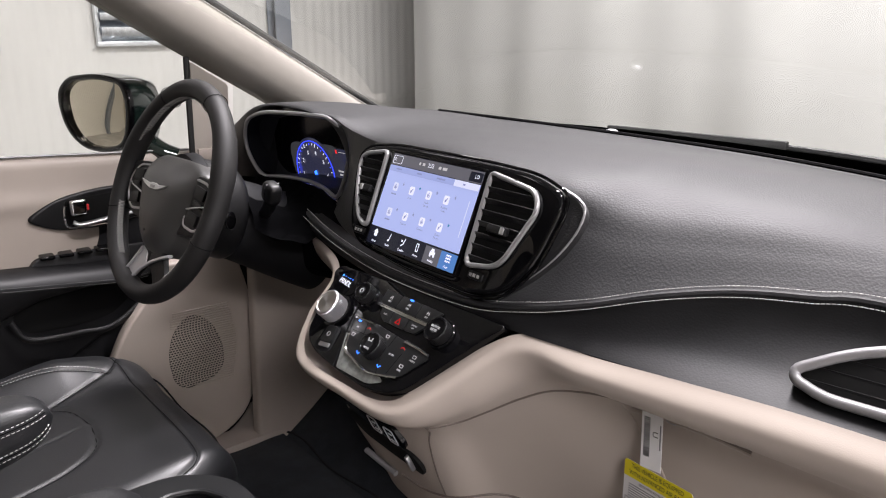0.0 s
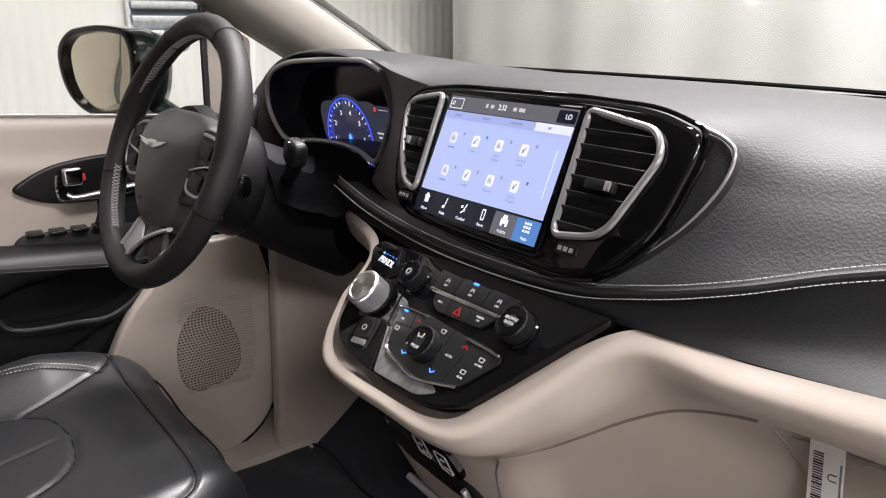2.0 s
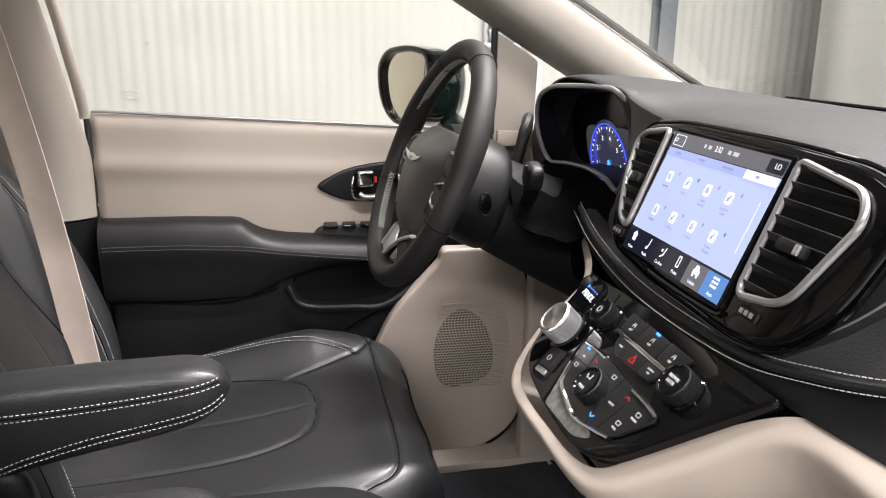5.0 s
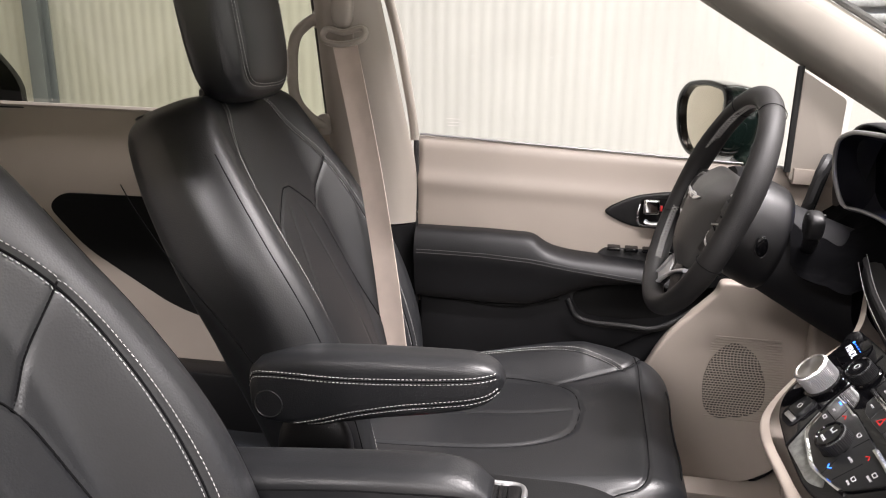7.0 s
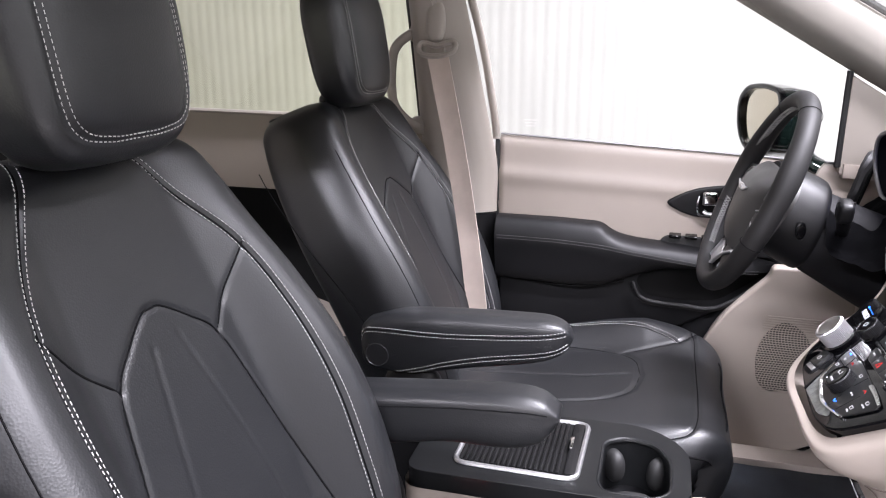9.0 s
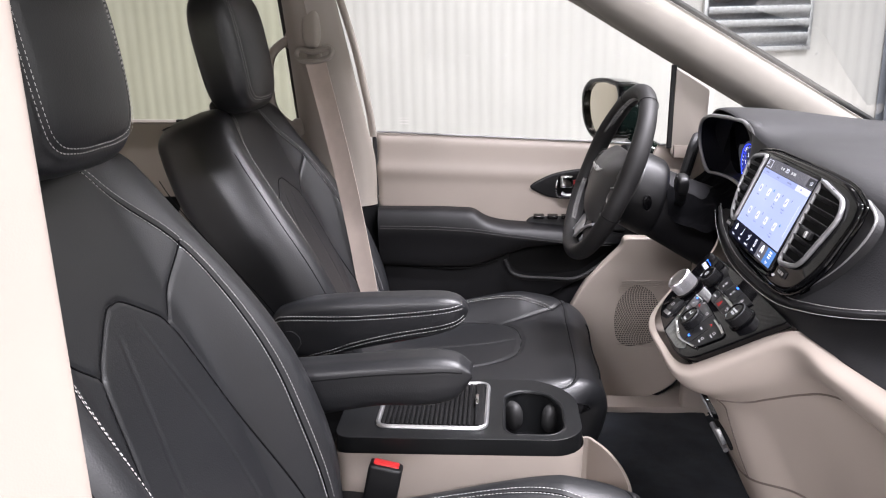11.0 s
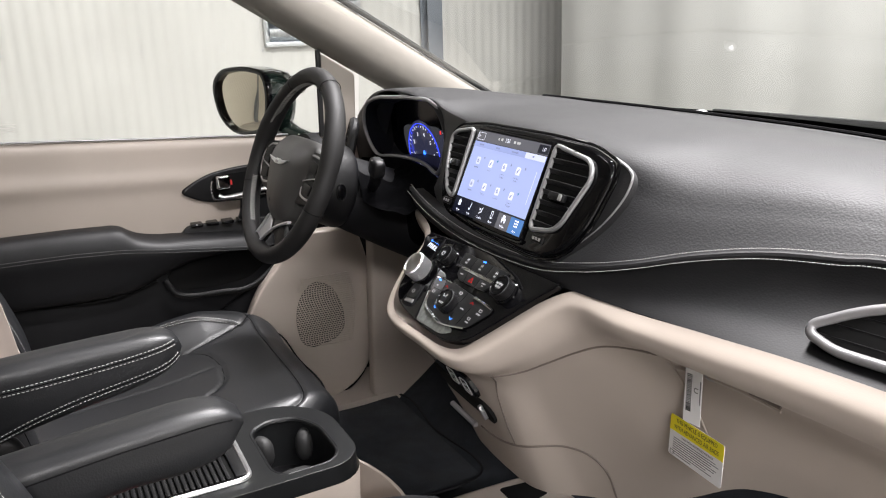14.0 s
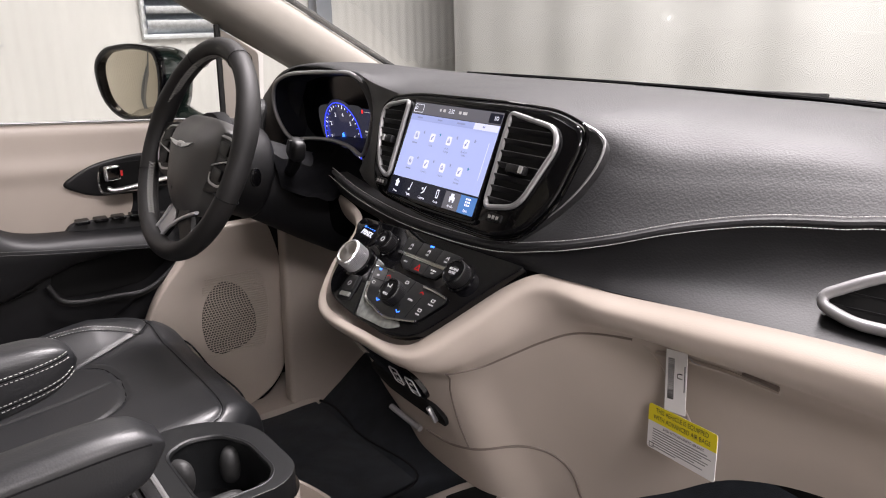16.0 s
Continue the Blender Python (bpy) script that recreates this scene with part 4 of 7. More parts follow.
    beige = [
        sec3((-0.37, 0.700, 1.026), (-0.375, 0.700, 1.010), (-0.37, 0.71, 0.98), (-0.36, 0.74, 0.95), (-0.35, 0.78, 0.92), (-0.34, 0.82, 0.85), (-0.33, 0.86, 0.75)),
        sec3((-0.147, 0.620, 1.030), (-0.162, 0.616, 1.015), (-0.170, 0.635, 0.985), (-0.17, 0.68, 0.95), (-0.16, 0.73, 0.90), (-0.15, 0.80, 0.80), (-0.14, 0.86, 0.60)),
        sec3((-0.119, 0.555, 0.980), (-0.133, 0.552, 0.968), (-0.138, 0.572, 0.945), (-0.142, 0.600, 0.89), (-0.143, 0.630, 0.82), (-0.143, 0.668, 0.73), (-0.135, 0.720, 0.655)),
        sec3((-0.076, 0.512, 0.936), (-0.087, 0.504, 0.925), (-0.091, 0.520, 0.908), (-0.094, 0.558, 0.888), (-0.10, 0.58, 0.85), (-0.100, 0.628, 0.75), (-0.095, 0.676, 0.645)),
        sec3((0.03, 0.506, 0.931), (0.03, 0.498, 0.921), (0.03, 0.512, 0.904), (0.03, 0.548, 0.886), (0.03, 0.572, 0.85), (0.03, 0.620, 0.75), (0.03, 0.672, 0.635)),
        sec3((0.122, 0.519, 0.936), (0.137, 0.510, 0.922), (0.140, 0.522, 0.905), (0.128, 0.560, 0.885), (0.120, 0.590, 0.85), (0.115, 0.632, 0.75), (0.115, 0.676, 0.645)),
        sec3((0.170, 0.571, 0.984), (0.196, 0.560, 0.965), (0.203, 0.575, 0.938), (0.185, 0.610, 0.905), (0.165, 0.640, 0.85), (0.165, 0.686, 0.75), (0.17, 0.725, 0.650)),
        sec3((0.242, 0.628, 1.037), (0.252, 0.612, 1.018), (0.258, 0.625, 0.985), (0.250, 0.655, 0.945), (0.245, 0.680, 0.89), (0.24, 0.715, 0.78), (0.24, 0.745, 0.672)),
        xs(0.34, [(0.642, 1.037), (0.624, 1.018), (0.641, 0.994), (0.713, 0.963), (0.718, 0.90), (0.730, 0.80), (0.758, 0.735)]),
        xs(0.45, [(0.655, 1.043), (0.636, 1.021), (0.652, 0.996), (0.721, 0.962), (0.726, 0.91), (0.733, 0.86), (0.756, 0.812)]),
        xs(0.60, [(0.675, 1.048), (0.654, 1.025), (0.669, 0.996), (0.727, 0.961), (0.732, 0.93), (0.740, 0.885), (0.758, 0.843)]),
        xs(0.90, [(0.700, 1.050), (0.677, 1.024), (0.694, 0.994), (0.728, 0.961), (0.732, 0.93), (0.742, 0.885), (0.762, 0.838)]),
    ]
    cover = part("lower_cover", loft(beige, 170, 64, flip=True), "beige", t, "beige lower dashboard and centre stack", angle=180)
    # seams laid on the beige skin
    skin = bmesh.new()
    skin.from_mesh(cover.data)
    tree = BVHTree.FromBMesh(skin)
    skin.free()

    def laid(pts, r, mat, name, lift=0.0):
        out = []
        for p in curve_points([Vector(q) for q in pts], 50):
            hit = tree.ray_cast(Vector((p.x, 0.2, p.z)), Vector((0, 1, 0)))
            out.append((hit[0] if hit[0] else p) + Vector((0, -lift, 0)))
        return part(name, tube(out, r, 6, 60), mat, t)
    laid([(0.140, 0, 0.889), (0.173, 0, 0.902), (0.203, 0, 0.922), (0.238, 0, 0.946), (0.275, 0, 0.963), (0.32, 0, 0.958)], 0.0019, "crease", "glovebox_seam")
    laid([(0.33, 0, 0.952), (0.36, 0, 0.92), (0.39, 0, 0.88), (0.415, 0, 0.83)], 0.0014, "beige", "glovebox_crease", 0.0006)
    laid([(0.140, 0, 0.889), (0.114, 0, 0.846), (0.102, 0, 0.786), (0.099, 0, 0.736)], 0.0014, "crease", "stack_seam")
    laid([(-0.010, 0, 0.716), (0.045, 0, 0.720), (0.099, 0, 0.735), (0.150, 0, 0.748), (0.190, 0, 0.742), (0.213, 0, 0.716), (0.219, 0, 0.67), (0.219, 0, 0.62)], 0.0021, "crease", "toe_seam")
    # glovebox latch slot
    laid([(0.345, 0, 0.945), (0.39, 0, 0.949), (0.44, 0, 0.953), (0.495, 0, 0.950)], 0.0030, "beige", "latch_slot", 0.001)
    laid([(0.455, 0, 0.958), (0.475, 0, 0.957), (0.495, 0, 0.955)], 0.0034, "crease", "latch_gap", 0.0005)
    # Near-black sheets close the footwells; their colour stands for the shade there.
    part("lower_closing", moved(box(0.80, 0.02, 0.42, 0), pose(0.53, 1.06, 0.70)), "void", t)
    part("left_closing", moved(box(0.62, 0.02, 0.55, 0), pose(-0.5, 1.0, 0.70)), "void", t)

    # --- lower opening with sockets ---
    FS = plane_frame((-0.02, 0.588, 0.83), (1, 0, 0), (0, -0.43, 0.90))
    up = rounded([(-0.080, 0.040), (-0.072, 0.050), (0.075, 0.030), (0.088, 0.0), (0.082, -0.018), (0.03, -0.012), (-0.03, 0.000), (-0.066, 0.014)], 0.012, 4)
    part("socket_panel", moved(slab(up, 0.010, 0.003), FS), "gloss", t, "black socket panel")
    for i in range(2):
        o = joined(*[moved(slab(rounded([(-0.011, -0.016), (-0.011, 0.016), (0.011, 0.016), (0.011, -0.016)], 0.004), 0.0012, 0, 2, hole=rounded([(-0.0102, -0.0152), (-0.0102, 0.0152), (0.0102, 0.0152), (0.0102, -0.0152)], 0.0035)), FS @ pose(0.022 + 0.038 * i, 0.006 - 0.004 * i, 0.0102)),
                     moved(box(0.008, 0.0025, 0.001), FS @ pose(0.022 + 0.038 * i, 0.010 - 0.004 * i, 0.0106)), moved(box(0.010, 0.0018, 0.001), FS @ pose(0.022 + 0.038 * i, -0.004 - 0.004 * i, 0.0106))])
        part("usb_socket", o, "white", t, "printed socket outline")
    lo = rounded([(-0.068, -0.008), (-0.036, -0.015), (0.021, -0.020), (0.088, -0.024), (0.104, -0.046), (0.096, -0.069), (0.027, -0.066), (-0.045, -0.058), (-0.071, -0.035)], 0.012, 4)
    part("lower_cubby", moved(slab(lo, 0.008, 0.002), FS), "void", t, "dark open cubby")
    part("cubby_divider", moved(box(0.006, 0.030, 0.010, 0.002), FS @ pose(0.078, -0.046, 0.010)), "satin", t)
    part("pull_strip", tube([FS @ Vector(p) for p in ((-0.0815, -0.117, 0.010), (-0.045, -0.124, 0.010), (-0.007, -0.129, 0.010))], 0.0048, 8, 16), "grey", t, "satin pull strip")

    # --- control panel ---
    FP = plane_frame((0.0, 0.570, 0.992), (1, 0, 0), (0, 0.095, 0.090))
    outl = rounded([(-0.128, 0.062), (0.02, 0.070), (0.228, 0.072), (0.212, 0.052), (0.160, -0.028), (0.134, -0.066), (0.085, -0.080), (0.0, -0.078), (-0.066, -0.070), (-0.100, -0.052), (-0.114, 0.0)], [0.03, 0.02, 0.01, 0.02, 0.03, 0.03, 0.03, 0.05, 0.035, 0.03, 0.06], 6)
    panel = part("control_panel", moved(slab(outl, 0.010, 0.004, 3), FP @ pose(0, 0, -0.006)), "gloss", t, "piano black control panel")
    PZ = 0.0042

    def on(x, y, z=PZ, rot=0):
        return FP @ pose(x, y, z, 0, 0, rot)

    def circle(r, n=16):
        return [Vector((r * math.cos(2 * math.pi * i / n), r * math.sin(2 * math.pi * i / n))) for i in range(n)]
    # textured lower band
    part("hatched_inlay", moved(slab(rounded([(-0.020, -0.026), (-0.014, -0.028), (0.002, -0.050), (0.062, -0.063), (0.092, -0.057), (0.100, -0.062), (0.080, -0.0735), (0.006, -0.0755)], [0.003, 0.003, 0.012, 0.02, 0.004, 0.004, 0.02, 0.004]), 0.0006, 0.0002), on(0.0, 0.0)), "hatch", panel, "finely hatched inlay")
    part("panel_joint", tube([FP @ Vector((x, y, PZ + 0.0002)) for x, y in ((-0.0465, 0.0615), (-0.034, 0.020), (-0.0275, -0.010), (-0.015, -0.040), (0.000, -0.077))], 0.0009, 5, 16), "seam", panel)
    # gear dial
    part("selector_display", moved(slab(rounded([(-0.132, 0.050), (-0.122, 0.062), (-0.072, 0.062), (-0.056, 0.036), (-0.066, 0.020), (-0.110, 0.022)], 0.014), 0.0010, 0.0004), on(0, 0)), "gloss", panel)
    lettering("PRNDL", 0.0115, on(-0.091, 0.0385, PZ + 0.0012, -4), "lcd_text", panel, "gear_letters", squeeze=0.85)
    for i in range(5):
        part("gear_lamp", moved(lathe([(0.0, 0.0008), (0.0007 if i else 0.0016, 0.0006), (0.0008 if i else 0.0018, 0)], 8), on(-0.105 + 0.0065 * i, 0.048 - 0.0004 * i, PZ + 0.001)), "led", panel)
    DX, DY = -0.064, -0.006
    part("dial_collar", moved(lathe([(0.0235, 0), (0.0255, 0.001), (0.0255, 0.004), (0.0235, 0.005), (0.0, 0.005)], 48), on(DX, DY)), "gloss", panel)

    def knurl(r, z0, z1, n, amp):
        bm = bmesh.new()
        rings = []
        for r0, zz in ((r, z0), (r, z1), (r * 0.95, z1 + 0.0015)):
            rings.append([bm.verts.new(((r0 + (amp if j % 2 else 0)) * math.cos(2 * math.pi * j / n), (r0 + (amp if j % 2 else 0)) * math.sin(2 * math.pi * j / n), zz)) for j in range(n)])
        for i in range(2):
            for j in range(n):
                bm.faces.new([rings[i][j], rings[i][(j + 1) % n], rings[i + 1][(j + 1) % n], rings[i + 1][j]])
        return bm
    dial = part("gear_dial", moved(knurl(0.0205, 0.003, 0.026, 120, 0.0008), on(DX, DY)), "satin", panel, "knurled silver gear dial", angle=20)
    part("dial_cap", moved(lathe([(0.0200, 0.0270), (0.0190, 0.0285), (0.0165, 0.0288), (0.0158, 0.0280), (0.0, 0.0277)], 48), on(DX, DY)), "brushed", dial, "brushed silver cap")
    part("brake_recess", moved(slab(rounded([(-0.021, -0.014), (-0.017, 0.021), (0.015, 0.021), (0.018, -0.020), (-0.006, -0.022)], 0.008), 0.0006, 0.0002), on(-0.046, -0.046, PZ, 8)), "dull", panel)
    part("brake_button", moved(slab(rounded([(-0.013, -0.010), (-0.011, 0.016), (0.010, 0.016), (0.013, -0.010)], 0.006), 0.005, 0.002, 2), on(-0.045, -0.043, PZ, 8)), "button", panel)
    part("brake_button_rim", moved(box(0.022, 0.007, 0.003, 0.0012), on(-0.043, -0.057, PZ + 0.002, 8)), "satin", panel)
    part("brake_symbol", moved(slab(circle(0.0036), 0.0005, 0, 1, hole=circle(0.0027)), on(-0.045, -0.041, PZ + 0.005)), "white", panel)

    def knob(x, y, r, h):
        part("knob_collar", moved(lathe([(r * 1.20, 0), (r * 1.20, 0.0015), (r * 1.10, 0.003), (0, 0.003)], 40), on(x, y)), "gloss", panel)
        k = part("knob", moved(knurl(r, 0.002, h, 90, 0.0004), on(x, y)), "black", panel, "black ribbed knob", angle=20)
        part("knob_ring", moved(lathe([(r * 0.97, h), (r * 0.95, h + 0.002), (r * 0.82, h + 0.0025), (r * 0.78, h + 0.0015)], 40), on(x, y)), "gloss", k)
        part("knob_face", moved(lathe([(r * 0.80, h + 0.0005), (r * 0.78, h + 0.0014), (0, h + 0.0016)], 32), on(x, y)), "dull", k)
        return k
    KV = knob(-0.026, 0.034, 0.0148, 0.015)
    part("power_mark", moved(slab(circle(0.0036), 0.0004, 0, 1, hole=circle(0.0028)), on(-0.026, 0.034, PZ + 0.0168)), "white", KV)
    KT = knob(0.143, 0.028, 0.0172, 0.016)
    lettering("BROWSE", 0.0046, on(0.143, 0.0302, PZ + 0.0178), "white", KT, squeeze=0.9)
    lettering("ENTER", 0.0046, on(0.143, 0.0252, PZ + 0.0178), "white", KT, squeeze=0.9)
    KM = knob(0.054, -0.028, 0.0175, 0.015)
    lettering("MODE", 0.0046, on(0.054, -0.035, PZ + 0.0168), "white", KM, squeeze=0.9)
    part("mode_symbol", moved(joined(box(0.007, 0.0010, 0.0004), moved(box(0.0010, 0.006, 0.0004), pose(0.003, 0.002, 0)), moved(box(0.0010, 0.005, 0.0004), pose(-0.004, 0.001, 0, 0, 0, 25))), on(0.053, -0.024, PZ + 0.0169)), "white", KM)

    # upper switch bank
    def button(poly, z=PZ, mat="button", r=0.002, h=0.0030):
        return part("button", moved(slab(rounded(poly, r, 3), h, 0.0009, 2), on(0, 0, z)), mat, panel)
    xsb = (0.002, 0.040, 0.084, 0.126)
    for i in range(3):
        a, b = xsb[i], xsb[i + 1]
        c = -0.010 if i == 2 else 0.0
        button([(a + 0.0005 + (0.004 if i == 0 else 0), 0.034), (a + 0.0005, 0.055), (b - 0.0005, 0.054), (b - 0.0005 + c, 0.034)])
    part("bright_strip", moved(box(0.114, 0.0050, 0.004, 0.0014), on(0.060, 0.0305, PZ + 0.0015)), "chrome", panel, "chrome strip between the switches")
    lows = [[(0.016, 0.0275), (0.0415, 0.0275), (0.047, 0.011), (0.033, 0.0108), (0.020, 0.018)], [(0.0425, 0.0275), (0.078, 0.0275), (0.079, 0.0115), (0.048, 0.011)], [(0.079, 0.0275), (0.112, 0.0275), (0.102, 0.0135), (0.080, 0.0115)]]
    for q in lows:
        button(q[::-1])
    part("hazard_symbol", moved(slab([(-0.0055, -0.0038), (0, 0.0056), (0.0055, -0.0038)], 0.0005, 0, 1, hole=[(-0.0036, -0.0026), (0, 0.0034), (0.0036, -0.0026)]), on(0.0617, 0.0185, PZ + 0.0031)), "hazard", panel, "red hazard triangle")
    for x in (0.022, 0.062, 0.103):
        lettering("OFF", 0.0036, on(x, 0.0395, PZ + 0.0032), "white", panel)
        part("switch_symbol", moved(joined(box(0.005, 0.0007, 0.0004), moved(box(0.0007, 0.005, 0.0004), pose(0.0016, 0, 0, 0, 0, 15)), moved(box(0.0007, 0.0045, 0.0004), pose(-0.002, 0, 0, 0, 0, -15))), on(x, 0.0455, PZ + 0.0032)), "white", panel)
    lettering("MUTE", 0.0030, on(0.031, 0.0205, PZ + 0.0032), "white", panel)
    lettering("SCREEN", 0.0030, on(0.093, 0.0225, PZ + 0.0032), "white", panel)
    lettering("OFF", 0.0030, on(0.093, 0.0185, PZ + 0.0032), "white", panel)
    part("switch_lamp", moved(box(0.0075, 0.0026, 0.001, 0.0004), on(0.061, 0.0532, PZ + 0.0030)), "led", panel)
    # climate field
    fld = rounded([(-0.019, 0.0), (0.028, 0.003), (0.094, -0.0005), (0.146, -0.003), (0.148, -0.010), (0.123, -0.047), (0.064, -0.060), (0.003, -0.048), (-0.014, -0.018)], [0.006, 0.004, 0.004, 0.004, 0.006, 0.010, 0.02, 0.010, 0.02], 5)
    part("climate_field", moved(slab(fld, 0.0030, 0.0012, 2), on(0, 0)), "button", panel)
    fo = resampled(fld, 90)
    part("field_rim", tube([FP @ Vector((p.x, p.y, PZ + 0.0008)) for p in fo], 0.0010, 6, 140, True), "gloss", panel)
    part("bright_strip", tube([FP @ Vector((x, y, PZ + 0.0025)) for x, y in ((-0.010, -0.026), (0.003, -0.0475), (0.034, -0.0555), (0.064, -0.0600), (0.098, -0.0535), (0.121, -0.0475))], (0.0022, 0.0034), 6, 40, flat=0.5), "chrome", panel, "chrome strip round the climate switches")
    part("bright_strip", tube([FP @ Vector((x, y, PZ + 0.0025)) for x, y in ((-0.019, -0.001), (0.004, 0.0015), (0.027, 0.0020))], (0.0020, 0.0034), 6, 10, flat=0.5), "chrome", panel)
    part("bright_strip", tube([FP @ Vector((x, y, PZ + 0.0025)) for x, y in ((0.097, -0.001), (0.122, -0.002), (0.145, -0.0045))], (0.0038, 0.0022), 6, 16, flat=0.5), "chrome", panel)
    for x, y, w, z in ((-0.002, -0.013, "A/C", 0.0036), (0.088, -0.0255, "AUTO", 0.0036), (0.128, -0.0205, "FRONT", 0.0032), (0.1165, -0.0385, "REAR", 0.0032)):
        lettering(w, z, on(x, y, PZ + 0.0032), "white", panel)
    for x, y in ((0.128, -0.0145), (0.1165, -0.0325), (-0.001, -0.0245), (0.062, -0.006)):
        part("switch_symbol", moved(slab(rounded([(-0.003, -0.0022), (-0.0036, 0.0022), (0.0036, 0.0022), (0.003, -0.0022)], 0.0008), 0.0004, 0, 1, hole=rounded([(-0.0023, -0.0015), (-0.0029, 0.0015), (0.0029, 0.0015), (0.0023, -0.0015)], 0.0006)), on(x, y, PZ + 0.0031)), "white", panel)

    def chevron(x, y, m, up):
        k = 1 if up else -1
        part("temperature_arrow", moved(joined(moved(box(0.0050, 0.0010, 0.0005), pose(-0.0019, 0, 0, 0, 0, 38 * k)), moved(box(0.0050, 0.0010, 0.0005), pose(0.0019, 0, 0, 0, 0, -38 * k))), on(x, y, PZ + 0.0032)), m, panel)
    chevron(0.0206, -0.0076, "hazard", True)
    chevron(0.1004, -0.0106, "hazard", True)
    chevron(0.0300, -0.0440, "led", False)
    chevron(0.0800, -0.0465, "led", False)
    part("switch_lamp", moved(box(0.0065, 0.0024, 0.001, 0.0004), on(-0.006, -0.0035, PZ + 0.0028)), "led", panel)
    for a, b in (((0.010, 0.002), (0.018, -0.020)), ((0.076, 0.0005), (0.074, -0.018)), ((0.076, -0.036), (0.082, -0.056)), ((0.104, -0.018), (0.100, -0.050)), ((-0.008, -0.019), (0.030, -0.017))):
        part("switch_gap", tube([FP @ Vector((*a, PZ + 0.0029)), FP @ Vector((*b, PZ + 0.0029))], 0.0005, 5, 4), "seam", panel)

    # --- screen and vents ---
    FB = plane_frame((0.012, 0.662, 1.140), (1, -0.012, 0), (0, 0.40, 0.916))
    bz = rounded([(-0.188, 0.058), (-0.165, 0.076), (-0.10, 0.084), (0.09, 0.086), (0.19, 0.083), (0.240, 0.068), (0.246, 0.045), (0.231, -0.027), (0.192, -0.073), (0.14, -0.085), (0.0, -0.082), (-0.122, -0.070), (-0.152, -0.048), (-0.172, 0.0)], 0.025, 6)
    bezel = part("centre_bezel", moved(slab(bz, 0.016, 0.007, 3), FB @ pose(0, 0, -0.010)), "gloss", t, "piano black bezel round screen and vents")
    o3 = resampled(bz, 120)
    part("bezel_trim", tube([FB @ Vector((p.x * 1.02, p.y * 1.03, 0.000)) for p in o3], 0.0022, 8, 200, True), "gloss", bezel)
    fl = [(0.232, 0.074), (0.261, 0.065), (0.2735, 0.053), (0.271, 0.026), (0.2525, -0.009), (0.223, -0.042), (0.175, -0.082)]
    part("flare_skin", moved(slab(rounded([(0.20, 0.078), (0.258, 0.066), (0.273, 0.052), (0.271, 0.026), (0.2525, -0.009), (0.223, -0.042), (0.17, -0.086), (0.12, -0.08)], 0.012, 5), 0.012, 0.004, 2), FB @ pose(0, 0, -0.0165)), "dash", bezel)
    part("flare_trim", tube([FB @ Vector((x, y, -0.003)) for x, y in fl], (0.0024, 0.0004), 8, 50), "grey", bezel, "silver edge of the bezel")
    W, Hh = 0.200, 0.1385
    screen = part("touch_screen", moved(slab(rounded([(-W / 2 - 0.005, -Hh / 2 - 0.005), (-W / 2 - 0.005, Hh / 2 + 0.005), (W / 2 + 0.005, Hh / 2 + 0.005), (W / 2 + 0.005, -Hh / 2 - 0.005)], 0.006), 0.006, 0.002, 2), FB @ pose(0.0085, 0.003, 0.004)), "gloss", bezel, "lit lavender touch screen")
    Z0 = 0.0102

    def sc(x, y, z=0.0, rot=0):
        return FB @ pose(x * 0.9009 + 0.0085, y + 0.003, Z0 + z, 0, 0, rot) @ Matrix.Diagonal((0.9009, 1, 1, 1))

    def tile(name, x, y, w, h, m, z=0.0, r=0.0):
        p = [(-w / 2, -h / 2), (-w / 2, h / 2), (w / 2, h / 2), (w / 2, -h / 2)]
        return part(name, moved(slab(rounded(p, r, 3) if r else p, 0.0002), sc(x, y, z)), m, screen, smooth=False)
    tile("display_field", 0, 0, 0.222, Hh, "lcd_dark")
    tile("app_field", 0, 0.004, 0.222, 0.094, "lcd", 0.0003)
    tile("status_bar", 0, 0.0602, 0.222, 0.0166, "lcd_grey", 0.0003)
    tile("tab_bar", 0, 0.0465, 0.222, 0.009, "lcd_tab", 0.0006)
    tile("active_tab", 0.082, 0.0465, 0.056, 0.009, "lcd_light", 0.0009)
    for i in range(6):
        m = "lcd_dark" if i < 4 else ("lcd_grey" if i == 4 else "lcd_blue")
        tile("dock_tile", -0.0925 + 0.037 * i, -0.0575, 0.037, 0.024, m, 0.0003)
    for i, w in enumerate(("Home", "Media", "Comfort", "Phone", "Vehicle", "Apps")):
        lettering(w, 0.0048, sc(-0.0925 + 0.037 * i, -0.0648, 0.0007), "lcd_text", screen, "dock_label", 0.00005)
